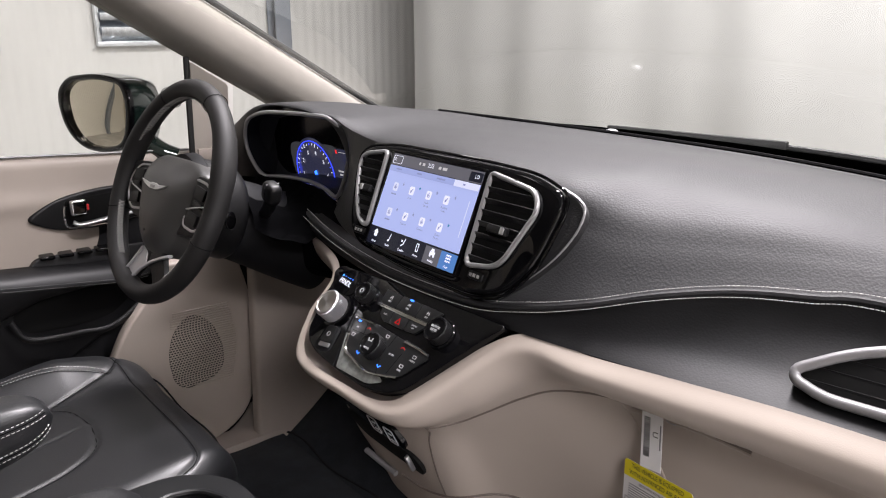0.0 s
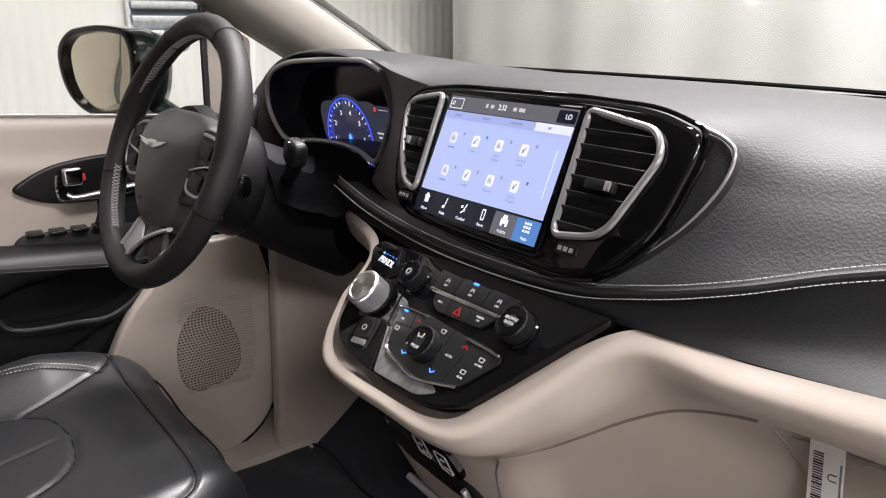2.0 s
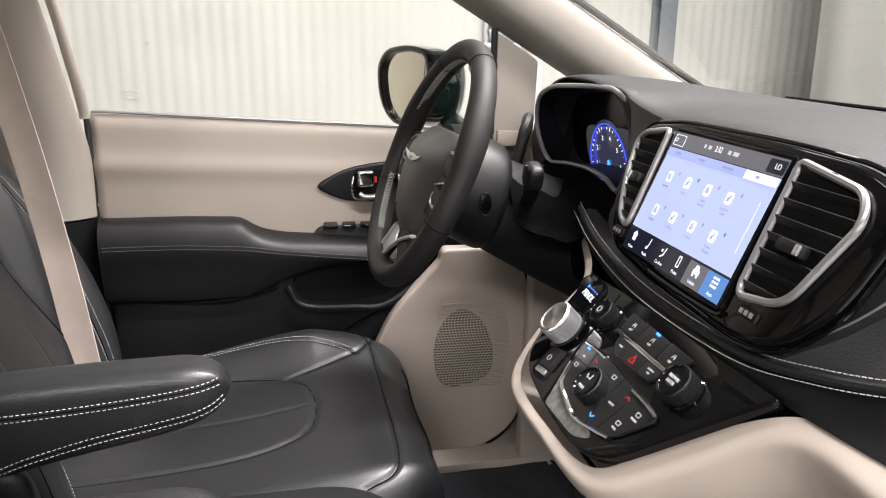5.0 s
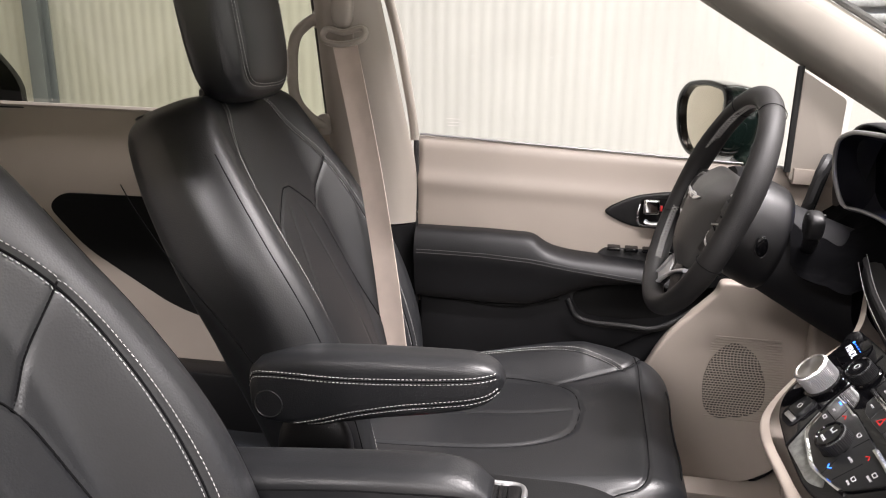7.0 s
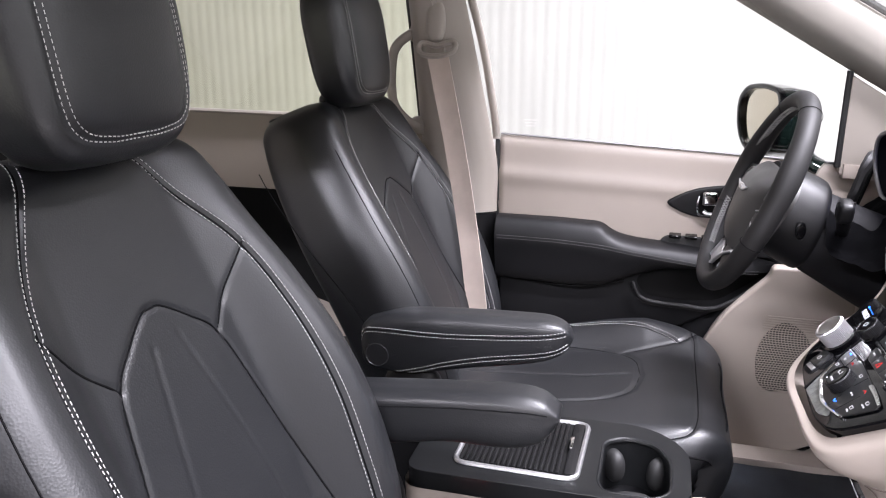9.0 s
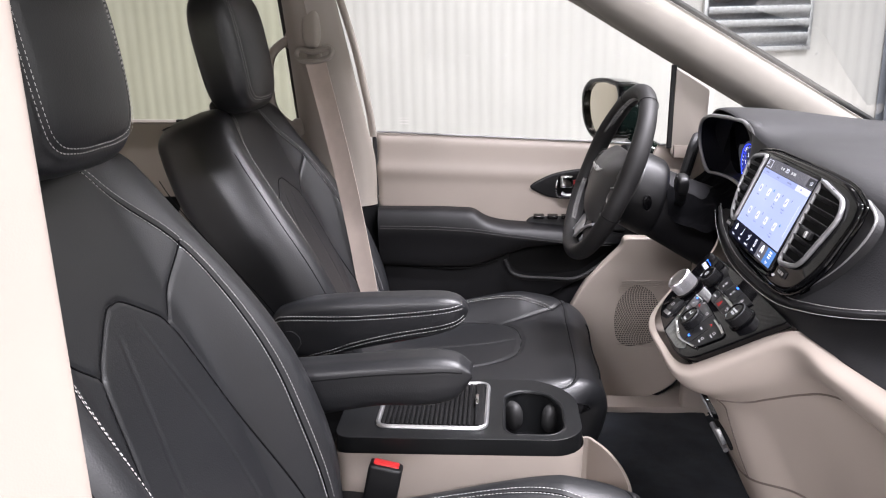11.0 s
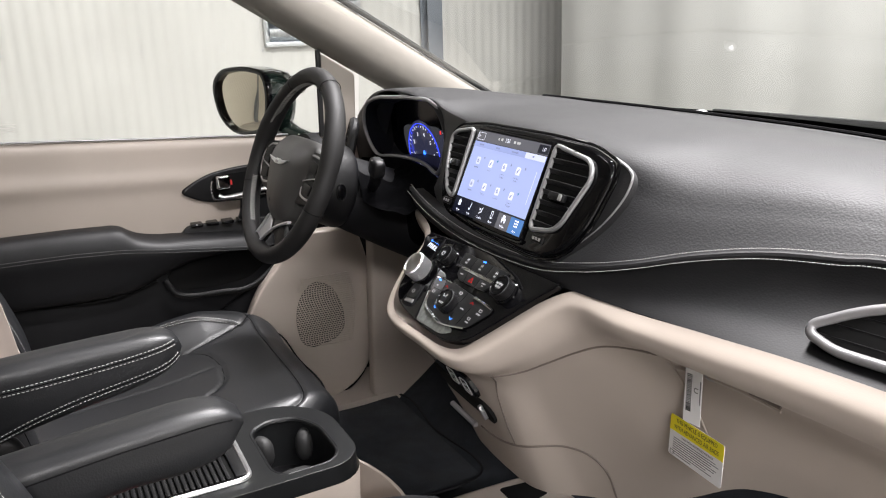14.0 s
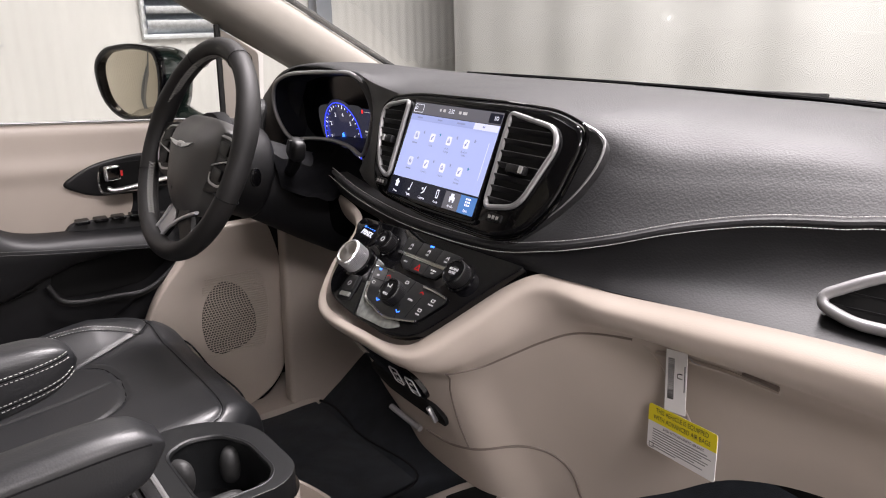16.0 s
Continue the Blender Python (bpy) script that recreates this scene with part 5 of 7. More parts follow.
    ic = [joined(moved(box(0.0075, 0.006, 0.0003), pose(0, -0.001, 0)), moved(slab([(-0.006, 0), (0, 0.005), (0.006, 0)], 0.0003), pose(0, 0.002, 0))),
          joined(moved(box(0.0012, 0.011, 0.0003), pose(0.002, 0.001, 0, 0, 0, -12)), moved(box(0.004, 0.003, 0.0003), pose(-0.001, -0.004, 0))),
          joined(moved(box(0.008, 0.0015, 0.0003), pose(0, -0.003, 0, 0, 0, 30)), moved(box(0.0015, 0.008, 0.0003), pose(0.003, 0.002, 0, 0, 0, -25)), moved(box(0.003, 0.003, 0.0003), pose(-0.003, 0.002, 0))),
          slab(rounded([(-0.003, -0.006), (-0.003, 0.006), (0.003, 0.006), (0.003, -0.006)], 0.001), 0.0003, 0, 1, hole=[(-0.002, -0.0045), (-0.002, 0.0045), (0.002, 0.0045), (0.002, -0.0045)]),
          joined(moved(box(0.012, 0.0045, 0.0003), pose(0, -0.0005, 0)), moved(slab([(-0.004, 0), (-0.003, 0.004), (0.003, 0.004), (0.004, 0)], 0.0003), pose(0, 0.002, 0)), moved(box(0.003, 0.003, 0.0003), pose(-0.004, -0.004, 0)), moved(box(0.003, 0.003, 0.0003), pose(0.004, -0.004, 0))),
          joined(*[moved(box(0.0025, 0.0025, 0.0003), pose(-0.004 + 0.004 * (k % 3), 0.004 - 0.004 * (k // 3), 0)) for k in range(9)])]
    for i, bm in enumerate(ic):
        part("dock_icon", moved(bm, sc(-0.0925 + 0.037 * i, -0.0535, 0.0007)), "lcd_text", screen, smooth=False)
    lettering("2:32", 0.0085, sc(-0.010, 0.061, 0.0007), "lcd_text", screen, "clock_digits", 0.00005)
    lettering("LO", 0.0075, sc(0.099, 0.060, 0.0012), "lcd_text", screen, "temperature_text", 0.00005)
    lettering("LO", 0.0065, sc(-0.104, 0.060, 0.0007), "lcd_text", screen, "temperature_text", 0.00005)
    tile("temperature_box", 0.096, 0.060, 0.028, 0.013, "lcd_dark", 0.0006, 0.002)
    part("temperature_frame", moved(slab(rounded([(-0.012, -0.006), (-0.012, 0.006), (0.012, 0.006), (0.012, -0.006)], 0.002), 0.0002, 0, 1, hole=rounded([(-0.0114, -0.0054), (-0.0114, 0.0054), (0.0114, 0.0054), (0.0114, -0.0054)], 0.002)), sc(-0.096, 0.060, 0.0006)), "lcd_text", screen, smooth=False)
    for x, w in ((-0.038, 0.004), (-0.028, 0.006), (0.012, 0.006), (0.024, 0.010)):
        tile("status_mark", x, 0.061, w, 0.004, "lcd_ink2", 0.0006)
    for i, w in enumerate((0.014, 0.012, 0.020, 0.005)):
        tile("tab_text", -0.085 + 0.054 * i, 0.0465, w, 0.0022, "lcd_ink", 0.0012)
    labels = [None, "Assist", "Audio", "Auxiliary", None, "Comfort", "Controls", "Device"]
    seconds = [None, None, "Settings", "Cable", None, None, None, "Manager"]
    for k in range(8):
        x, y = -0.080 + 0.043 * (k % 4) + (0.004 if k > 3 else 0), 0.0205 - 0.038 * (k // 4)
        tile("app_icon", x, y, 0.0125, 0.0125, "lcd_white" if k not in (0, 4) else "lcd_light", 0.0006, 0.003)
        gl2 = joined(moved(box(0.0012, 0.005, 0.0002), pose(-0.0022, -0.0004, 0)), moved(box(0.0012, 0.007, 0.0002), pose(0, 0.0004, 0)), moved(box(0.0012, 0.004, 0.0002), pose(0.0022, -0.001, 0))) if k % 2 == 0 else joined(moved(box(0.0014, 0.008, 0.0002), pose(0, 0, 0, 0, 0, -38)), moved(box(0.003, 0.003, 0.0002), pose(-0.001, -0.001, 0)))
        part("app_glyph", moved(gl2, sc(x, y, 0.0010)), "lcd_ink", screen, smooth=False)
        if labels[k]:
            lettering(labels[k], 0.0042, sc(x, y - 0.011, 0.0006), "lcd_ink", screen, "app_label", 0.00005)
        else:
            tile("app_label", x, y - 0.011, 0.013, 0.0018, "lcd_ink", 0.0006)
        if seconds[k]:
            lettering(seconds[k], 0.0042, sc(x, y - 0.0155, 0.0006), "lcd_ink", screen, "app_label", 0.00005)
        star = [(0.0028 * (1 if q % 2 == 0 else 0.42) * math.sin(q * math.pi / 5), 0.0028 * (1 if q % 2 == 0 else 0.42) * math.cos(q * math.pi / 5)) for q in range(10)]
        part("favourite_star", moved(slab(star, 0.0002), sc(x + 0.018, y + 0.006, 0.0006)), "lcd_star" if k in (1, 7) else "lcd_ink", screen, smooth=False)
    tile("scroll_bar", 0.099, 0.002, 0.0012, 0.050, "lcd_light", 0.0006)
    part("screen_chin", tube([FB @ Vector((x, y, 0.008)) for x, y in ((-0.098, -0.0665), (0.0, -0.0745), (0.10, -0.0745), (0.117, -0.0705))], 0.0026, 6, 30), "gloss", bezel)

    def vent(sign, pts, cx, cy, ww):
        cav = rounded(pts, [0.008, 0.022, 0.03, 0.02, 0.012][:len(pts)], 5)
        part("vent_cavity", moved(slab(cav, 0.002), FB @ pose(0, 0, 0.0055)), "void", bezel)
        ov = resampled(cav, 80)
        part("vent_ring", tube([FB @ Vector((p.x, p.y, 0.0095)) for p in ov], 0.0036, 8, 160, True), "grey", bezel, "grey ring round the air vent")
        xs0, xs1 = min(p.x for p in cav), max(p.x for p in cav)
        ys0, ys1 = min(p.y for p in cav), max(p.y for p in cav)
        n = 8
        for i in range(n):
            y = ys0 + (ys1 - ys0) * (i + 0.6) / n
            # span of the outline at this height
            hits = []
            for a, b in zip(ov, ov[1:] + ov[:1]):
                if (a.y - y) * (b.y - y) < 0:
                    hits.append(a.x + (b.x - a.x) * (y - a.y) / (b.y - a.y))
            if len(hits) < 2:
                continue
            x0, x1 = min(hits) + 0.002, max(hits) - 0.002
            if x1 - x0 < 0.008:
                continue
            part("vent_slat", moved(box(x1 - x0, 0.010, 0.0016, 0.0006), FB @ pose((x0 + x1) / 2, y, 0.0085, 38, 0, 0)), "black", bezel)
        tab = part("vent_tab", moved(box(ww, 0.011, 0.009, 0.003, 2), FB @ pose(cx, cy, 0.0145)), "black", bezel)
        part("tab_grip", moved(box(0.006, 0.009, 0.003, 0.001), FB @ pose(cx + sign * ww * 0.36, cy, 0.020)), "satin", tab)
        part("vent_wheel", moved(box(0.027, 0.011, 0.006, 0.003), FB @ pose(cx - (0.020 if sign > 0 else -0.004), ys0 - 0.011, 0.006)), "black", bezel)
        for i in range(3):
            part("vent_wheel_mark", moved(box(0.0045, 0.0045, 0.001, 0.0004), FB @ pose(cx - (0.020 if sign > 0 else -0.004) - 0.007 + 0.007 * i, ys0 - 0.011, 0.0094)), "satin", bezel)
    vent(1, [(0.1195, 0.0735), (0.203, 0.062), (0.2155, 0.040), (0.182, -0.040), (0.124, -0.050)], 0.166, 0.004, 0.034)
    vent(-1, [(-0.104, -0.046), (-0.130, -0.038), (-0.156, 0.0), (-0.175, 0.060), (-0.110, 0.072)][::-1], -0.126, 0.010, 0.022)

    # --- outer vent with the bright ring ---
    FV = plane_frame((0.655, 0.722, 1.094), (1, 0.10, 0.02), (-0.02, 0.55, 0.84))
    ov = rounded([(-0.119, -0.030), (-0.121, -0.020), (-0.073, 0.012), (0.0, 0.036), (0.13, 0.044), (0.145, -0.01), (0.09, -0.036), (-0.03, -0.041), (-0.09, -0.041)], [0.006, 0.006, 0.05, 0.06, 0.04, 0.04, 0.06, 0.06, 0.03], 6)
    oo = resampled(ov, 90)
    sv = part("side_vent", moved(slab(oo, 0.012, 0.003, 2), FV @ pose(0, 0, -0.008)), "void", t, "black air vent with satin silver ring")
    part("vent_ring", tube([FV @ Vector((p.x * 0.965 + 0.001, p.y * 0.93, 0.004)) for p in oo], 0.0056, 10, 180, True), "ring", sv, "satin silver ring")
    for i in range(5):
        y = -0.029 + 0.0135 * i
        hit = sorted(p.x + (q.x - p.x) * (y - p.y) / (q.y - p.y) for p, q in zip(oo, oo[1:] + oo[:1]) if (p.y - y) * (q.y - y) < 0)
        x0, x1 = hit[0] + 0.012, hit[-1] - 0.012
        part("vent_slat", moved(box(x1 - x0, 0.011, 0.0020, 0.0008), FV @ pose((x0 + x1) / 2, y, 0.0015, 28, 0, 0)), "black", sv)
    # small vent at the driver's end
    FW = plane_frame((-0.735, 0.712, 1.098), (1, -0.35, 0), (0, 0.25, 1))
    ow = resampled(rounded([(-0.035, -0.048), (-0.045, 0.02), (-0.02, 0.052), (0.03, 0.050), (0.04, -0.03), (0.02, -0.052)], 0.03, 5), 60)
    ev = part("end_vent", moved(slab(ow, 0.02, 0.004, 2), FW @ pose(0, 0, -0.012)), "void", t, "round black end vent")
    part("vent_surround", tube([FW @ Vector((p.x * 1.18, p.y * 1.16, 0.0)) for p in ow], 0.011, 8, 90, True), "dash", ev)
    part("vent_ring", tube([FW @ Vector((p.x, p.y, 0.007)) for p in ow], 0.0025, 8, 90, True), "gloss", ev)
    for i in range(5):
        part("vent_slat", moved(box(0.060, 0.010, 0.002, 0.0006), FW @ pose(0, -0.032 + 0.016 * i, 0.006, 30, 0, 0)), "black", ev)

    # --- instrument cluster ---
    FC = plane_frame((-0.440, 0.716, 1.162), (1, 0.045, 0), (0, -0.14, 1))
    cl = rounded([(-0.168, 0.046), (-0.10, 0.068), (-0.03, 0.073), (0.06, 0.078), (0.135, 0.079), (0.172, 0.056), (0.180, 0.022), (0.155, -0.03), (0.118, -0.074), (0.085, -0.056), (0.03, -0.050), (-0.06, -0.055), (-0.15, -0.069), (-0.190, -0.01)], 0.035, 6)
    oc = resampled(cl, 100)
    cb = part("cluster_cavity", sheet(lambda u, v: FC @ Vector((oc[int(round(u * 100)) % 100].x * (1 + 0.12 * v), oc[int(round(u * 100)) % 100].y * (1 + (-0.28 if oc[int(round(u * 100)) % 100].y > 0 else 0.7) * v), -0.075 * v)), 100, 8, cu=True), "dull", t, "deep black instrument hood", angle=180)
    part("cluster_rim", tube([FC @ Vector((p.x, p.y, 0.002)) for p in oc], 0.0038, 8, 220, True), "grey", cb, "grey rim of the instrument hood")
    # outer cowl of the hood
    def cowl(u, v):
        p = oc[int(round(u * 100)) % 100]
        k = spline([Vector((1.0, 1.0, 0.0)), Vector((1.05, 1.12, -0.002)), Vector((1.12, 1.22, -0.020)), Vector((1.16, 1.26, -0.06)), Vector((1.15, 1.22, -0.12))], v)
        sink = 0.42 * k.z * max(0.0, min(1.0, (p.y + 0.02) / 0.05))
        return FC @ Vector((p.x * k.x, (p.y * k.y if p.y < 0 else p.y * (1 + (k.y - 1) * 0.4)) + sink, k.z))
    part("cluster_cowl", sheet(cowl, 100, 14, cu=True), "dash", cb, "soft black hood skin", angle=180)
    inner = [FC @ Vector((x, y, 0.000)) for x, y in ((0.140, 0.082), (0.170, 0.062), (0.181, 0.022), (0.157, -0.030), (0.121, -0.074), (0.095, -0.092))]
    outer = [FB @ Vector((x, y, -0.004)) for x, y in ((-0.150, 0.082), (-0.184, 0.064), (-0.186, 0.030), (-0.172, -0.006), (-0.150, -0.052), (-0.124, -0.074))]
    middle = [(a + b) / 2 + Vector((0, -0.009, 0)) for a, b in zip(inner, outer)]
    # The cheek is lightened in colour to read as lit from the side.
    part("hood_cheek", loft([inner, middle, outer], 16, 30, flip=True), "hood_lit", cb, "soft skin between hood and centre bezel, lightened as if lit", angle=180)
    dp = part("display_panel", moved(slab(rounded([(-0.195, -0.115), (-0.185, 0.050), (0.175, 0.055), (0.185, -0.115)], 0.03), 0.002), FC @ pose(0, 0, -0.0700)), "cluster_glass", cb, "dark instrument display")
    FG = FC @ pose(-0.046, -0.066, -0.0668)
    R0 = 0.066
    part("gauge_face", moved(lathe([(R0 * 1.1, 0), (R0 * 1.08, 0.0008), (0.0, 0.0008)], 40), FG), "gauge_halo", dp)
    arc = [FG @ Vector((R0 * math.cos(a), R0 * math.sin(a), 0.002)) for a in [radians(235 - 275 * i / 40) for i in range(41)]]
    part("gauge_ring", tube(arc, 0.0009, 6, 60), "gauge_blue", dp, "glowing blue gauge ring")
    for i in range(29):
        a = radians(235 - 275 * i / 28)
        long = i % 4 == 0
        part("gauge_tick", moved(box(0.007 if long else 0.004, 0.0013, 0.0006), FG @ pose(R0 * 0.90 * math.cos(a), R0 * 0.90 * math.sin(a), 0.002, 0, 0, math.degrees(a))), "gauge_blue" if i % 4 == 2 else "lcd_text", dp)
    for i in range(1, 7):
        a = radians(225 - 262 * i / 7)
        lettering(str(i), 0.0115, FG @ pose(R0 * 0.66 * math.cos(a), R0 * 0.66 * math.sin(a), 0.002), "lcd_text", dp, "gauge_number")
    part("gauge_needle", tube([FG @ Vector((-0.006, -0.008, 0.003)), FG @ Vector((-0.032, -0.036, 0.003))], (0.0009, 0.0005), 6, 4), "lcd_text", dp)
    part("gauge_arrow", moved(slab([(-0.003, -0.004), (-0.003, 0.001), (-0.006, 0.001), (0, 0.008), (0.006, 0.001), (0.003, 0.001), (0.003, -0.004)], 0.0005), FG @ pose(0.002, 0.0, 0.0025, 0, 0, -20)), "led", dp)
    part("temperature_scale", moved(joined(*[moved(box(0.005 if i % 4 == 0 else 0.003, 0.0010, 0.0006), pose(0.0025 if i % 4 else 0.0, -0.022 + 0.0034 * i, 0)) for i in range(13)]), FC @ pose(-0.002, -0.056, -0.0665, 0, 0, -14)), "lcd_text", dp)
    part("warning_mark", moved(box(0.004, 0.007, 0.0006), FC @ pose(0.035, -0.012, -0.0665)), "red_light", dp)
    part("warning_line", moved(box(0.026, 0.0008, 0.0006), FC @ pose(0.056, -0.012, -0.0665)), "lcd_ink2", dp)
    for i in range(2):
        part("message_bar", moved(box(0.022 - 0.006 * i, 0.0030, 0.0006), FC @ pose(0.046, -0.050 - 0.007 * i, -0.0665)), "lcd_ink2", dp)
    part("right_display", moved(slab(rounded([(0.022, -0.110), (0.016, -0.020), (0.030, -0.006), (0.110, -0.006), (0.110, -0.110)], 0.010), 0.0006), FC @ pose(0, 0, -0.0680)), "gauge_halo", dp, "dim message display")
    part("left_display", moved(slab(rounded([(-0.075, -0.06), (-0.085, 0.02), (0.09, 0.03), (0.13, -0.06)], 0.03), 0.0006), FC @ pose(-0.05, -0.03, -0.0680)), "gauge_halo2", dp)

    # --- black knee panel and column cover ---
    knee = [
        xs(-0.78, [(0.76, 1.06), (0.73, 1.03), (0.735, 0.97), (0.78, 0.92), (0.86, 0.90)]),
        xs(-0.60, [(0.740, 1.085), (0.705, 1.06), (0.700, 0.99), (0.74, 0.93), (0.86, 0.90)]),
        xs(-0.45, [(0.735, 1.10), (0.690, 1.07), (0.672, 1.00), (0.71, 0.93), (0.86, 0.90)]),
        xs(-0.33, [(0.738, 1.08), (0.700, 1.06), (0.690, 1.01), (0.72, 0.94), (0.86, 0.90)]),
        xs(-0.24, [(0.715, 1.06), (0.700, 1.04), (0.705, 1.00), (0.75, 0.95), (0.86, 0.92)]),
    ]
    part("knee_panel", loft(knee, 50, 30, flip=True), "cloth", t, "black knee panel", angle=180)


def brushed(name, color, rough):
    m = material(name, color, rough, 1.0)
    nt = m.node_tree
    b = nt.nodes["Principled BSDF"]
    b.inputs["Anisotropic"].default_value = 0.8
    return m


M["cover"] = material("black_airbag_skin", (0.056, 0.054, 0.052), 0.45, spot=0.06, spot_size=12, grain=0.12, grain_size=700, grain_kind="cells", spec=0.6)
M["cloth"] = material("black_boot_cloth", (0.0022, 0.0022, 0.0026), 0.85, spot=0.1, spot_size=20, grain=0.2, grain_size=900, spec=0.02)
M["brushed"] = brushed("brushed_silver", (0.62, 0.60, 0.58), 0.28)
M["crease"] = material("beige_shadow_gap", (0.13, 0.105, 0.09), 0.6)
M["hazard"] = glow("dim_red_print", (0.55, 0.02, 0.02), 0.55)
M["button"] = material("satin_black_button", (0.009, 0.0095, 0.010), 0.30, grain=0.1, grain_size=900)
M["hatch"] = material("hatched_dark_grey", (0.32, 0.335, 0.32), 0.30, 0.7, spot=0.3, spot_size=120, grain=0.5, grain_size=700)
M["inlay"] = material("pale_silver_inlay", (0.55, 0.55, 0.56), 0.36, 0.35, spot=0.04, spot_size=20)
# Lighter copy of the dash skin; side light is put into its colour.
M["hood_lit"] = material("dash_skin_lit_grey", (0.040, 0.039, 0.038), 0.50, spot=0.08, spot_size=8, grain=0.2, grain_size=420, grain_kind="cells")
M["lcd_tab"] = glow("screen_tab_bar", (0.36, 0.43, 0.78), 0.75)
M["lcd_white"] = glow("screen_icon_white", (0.80, 0.82, 0.98), 0.85)
M["lcd_ink2"] = glow("screen_status_grey", (0.6, 0.6, 0.62), 0.7)
M["lcd_star"] = glow("screen_star", (0.05, 0.25, 0.50), 0.7)
M["cluster_glass"] = material("instrument_glass", (0.004, 0.004, 0.006), 0.12, spec=0.25)
M["gauge_halo2"] = glow("display_grey_field", (0.060, 0.062, 0.070), 0.6)
dashboard()


# ---- steering wheel ----
def steering_wheel():
    t = thing("steering_wheel", (-0.459, 0.475, 1.119), "black leather steering wheel with silver spoke trim and switches", "steering wheel")
    F = plane_frame((-0.459, 0.4747, 1.119), (1, 0.0546, 0), (0, 0.383, 0.924))
    R = 0.1773

    def rim(u, v):
        a, b = 2 * math.pi * u, 2 * math.pi * v
        thick = 0.0166 + 0.0018 * math.exp(-((math.sin(a) - 0.35) / 0.25) ** 2)
        r = R + thick * math.cos(b)
        return F @ Vector((r * math.cos(a), r * math.sin(a) * 1.02, thick * 1.12 * math.sin(b)))
    part("rim", sheet(rim, 120, 24, cu=True, cv=True), "wheel", t, "black leather rim", angle=180)
    for a in (62, 118, 200, 340):
        c, s = math.cos(radians(a)), math.sin(radians(a))
        ring = [F @ Vector(((R + 0.0182 * math.cos(b)) * c, (R + 0.0182 * math.cos(b)) * s * 1.02, 0.0202 * math.sin(b))) for b in [2 * math.pi * i / 24 for i in range(24)]]
        part("rim_seam", tube(ring, 0.0007, 5, 48, True), "seam", t)
    lace = []
    for a0, a1 in ((72, 156), (196, 236), (304, 344), (24, 108)):
        n = int((a1 - a0) / 2.0)
        for flip in (1, -1):
            pts = []
            for i in range(n):
                a = radians(a0 + (a1 - a0) * i / n)
                off = 0.30 * flip * (1 if i % 2 else -1)
                r = R - 0.0178 * math.cos(off)
                pts.append(F @ Vector((r * math.cos(a), r * math.sin(a) * 1.02, 0.0185 * math.sin(off) + 0.004)))
            lace += [tube([p, q], 0.00048, 4, 2) for p, q in zip(pts, pts[1:])]
    tagged(part("rim_lacing", joined(*lace), "thread", t, "grey criss-cross lacing inside the rim"), kind="stuff")
    # airbag cover: a broad shield that narrows downwards, with a fold on each side of its lower half
    ol = resampled(rounded([(-0.106, 0.018), (-0.094, 0.044), (-0.050, 0.060), (0.050, 0.060), (0.094, 0.044), (0.106, 0.018), (0.094, -0.012), (0.080, -0.050), (0.062, -0.088), (0.030, -0.112), (-0.030, -0.112), (-0.062, -0.088), (-0.080, -0.050), (-0.094, -0.012)], 0.022, 5), 110)
    hub = part("airbag_cover", moved(dome(ol, 0.030, 3.0, 18, 0.040), F @ pose(0, 0.0, -0.006)), "cover", t, "soft black airbag cover", angle=60)
    wing = [(0.050, 0.0065), (0.016, 0.0034), (0.007, 0.0056), (-0.007, 0.0056), (-0.016, 0.0034), (-0.050, 0.0065), (-0.034, -0.0005), (-0.012, -0.0054), (0.012, -0.0054), (0.034, -0.0005)]
    part("emblem", moved(slab(wing, 0.0028, 0.0009, 1), F @ pose(0, 0.002, 0.0238)), "satin", hub, "chrome winged emblem")
    part("emblem_centre", moved(box(0.016, 0.0050, 0.0012, 0.0005), F @ pose(0, 0.001, 0.0270)), "grey", hub)
    part("cover_mark", moved(slab([(0.003 * math.cos(a), 0.003 * math.sin(a)) for a in [2 * math.pi * i / 12 for i in range(12)]], 0.0006), F @ pose(0.0, -0.074, 0.0200)), "black", hub)
    part("hub_back", moved(lathe([(0.0, -0.04), (0.075, -0.04), (0.088, -0.02), (0.080, 0.0), (0.0, 0.0)], 40), F @ pose(0, -0.012, -0.012)), "dull", t)
    for s in (-1, 1):
        sp = rounded([(s * 0.060, 0.040), (s * 0.11, 0.040), (s * 0.165, 0.034), (s * 0.165, -0.034), (s * 0.12, -0.060), (s * 0.060, -0.066)], 0.012, 5)
        part("spoke", moved(slab(sp if s > 0 else sp[::-1], 0.014, 0.005, 2), F @ pose(0, 0, -0.016)), "black", t)
        bo = resampled(rounded([(s * 0.084, 0.034), (s * 0.132, 0.030), (s * 0.157, 0.006), (s * 0.153, -0.026), (s * 0.126, -0.051), (s * 0.080, -0.046)], 0.014, 5), 60)
        part("switch_bezel", tube([F @ Vector((p.x, p.y, -0.003)) for p in bo], 0.0026, 8, 120, True, flat=1.0), "satin", t, "satin silver switch surround")
        mid = Vector((s * 0.122, -0.010))
        part("switch_pad", moved(dome([mid + (p - mid) * 0.94 for p in bo], 0.003, 4, 5, 0.008), F @ pose(0, 0, -0.003)), "black", t)
        part("switch_divider", tube([F @ Vector(p) for p in ((s * 0.088, -0.018, 0.002), (s * 0.125, -0.010, 0.003), (s * 0.154, -0.004, 0.000))], 0.0016, 6, 14), "satin", t)
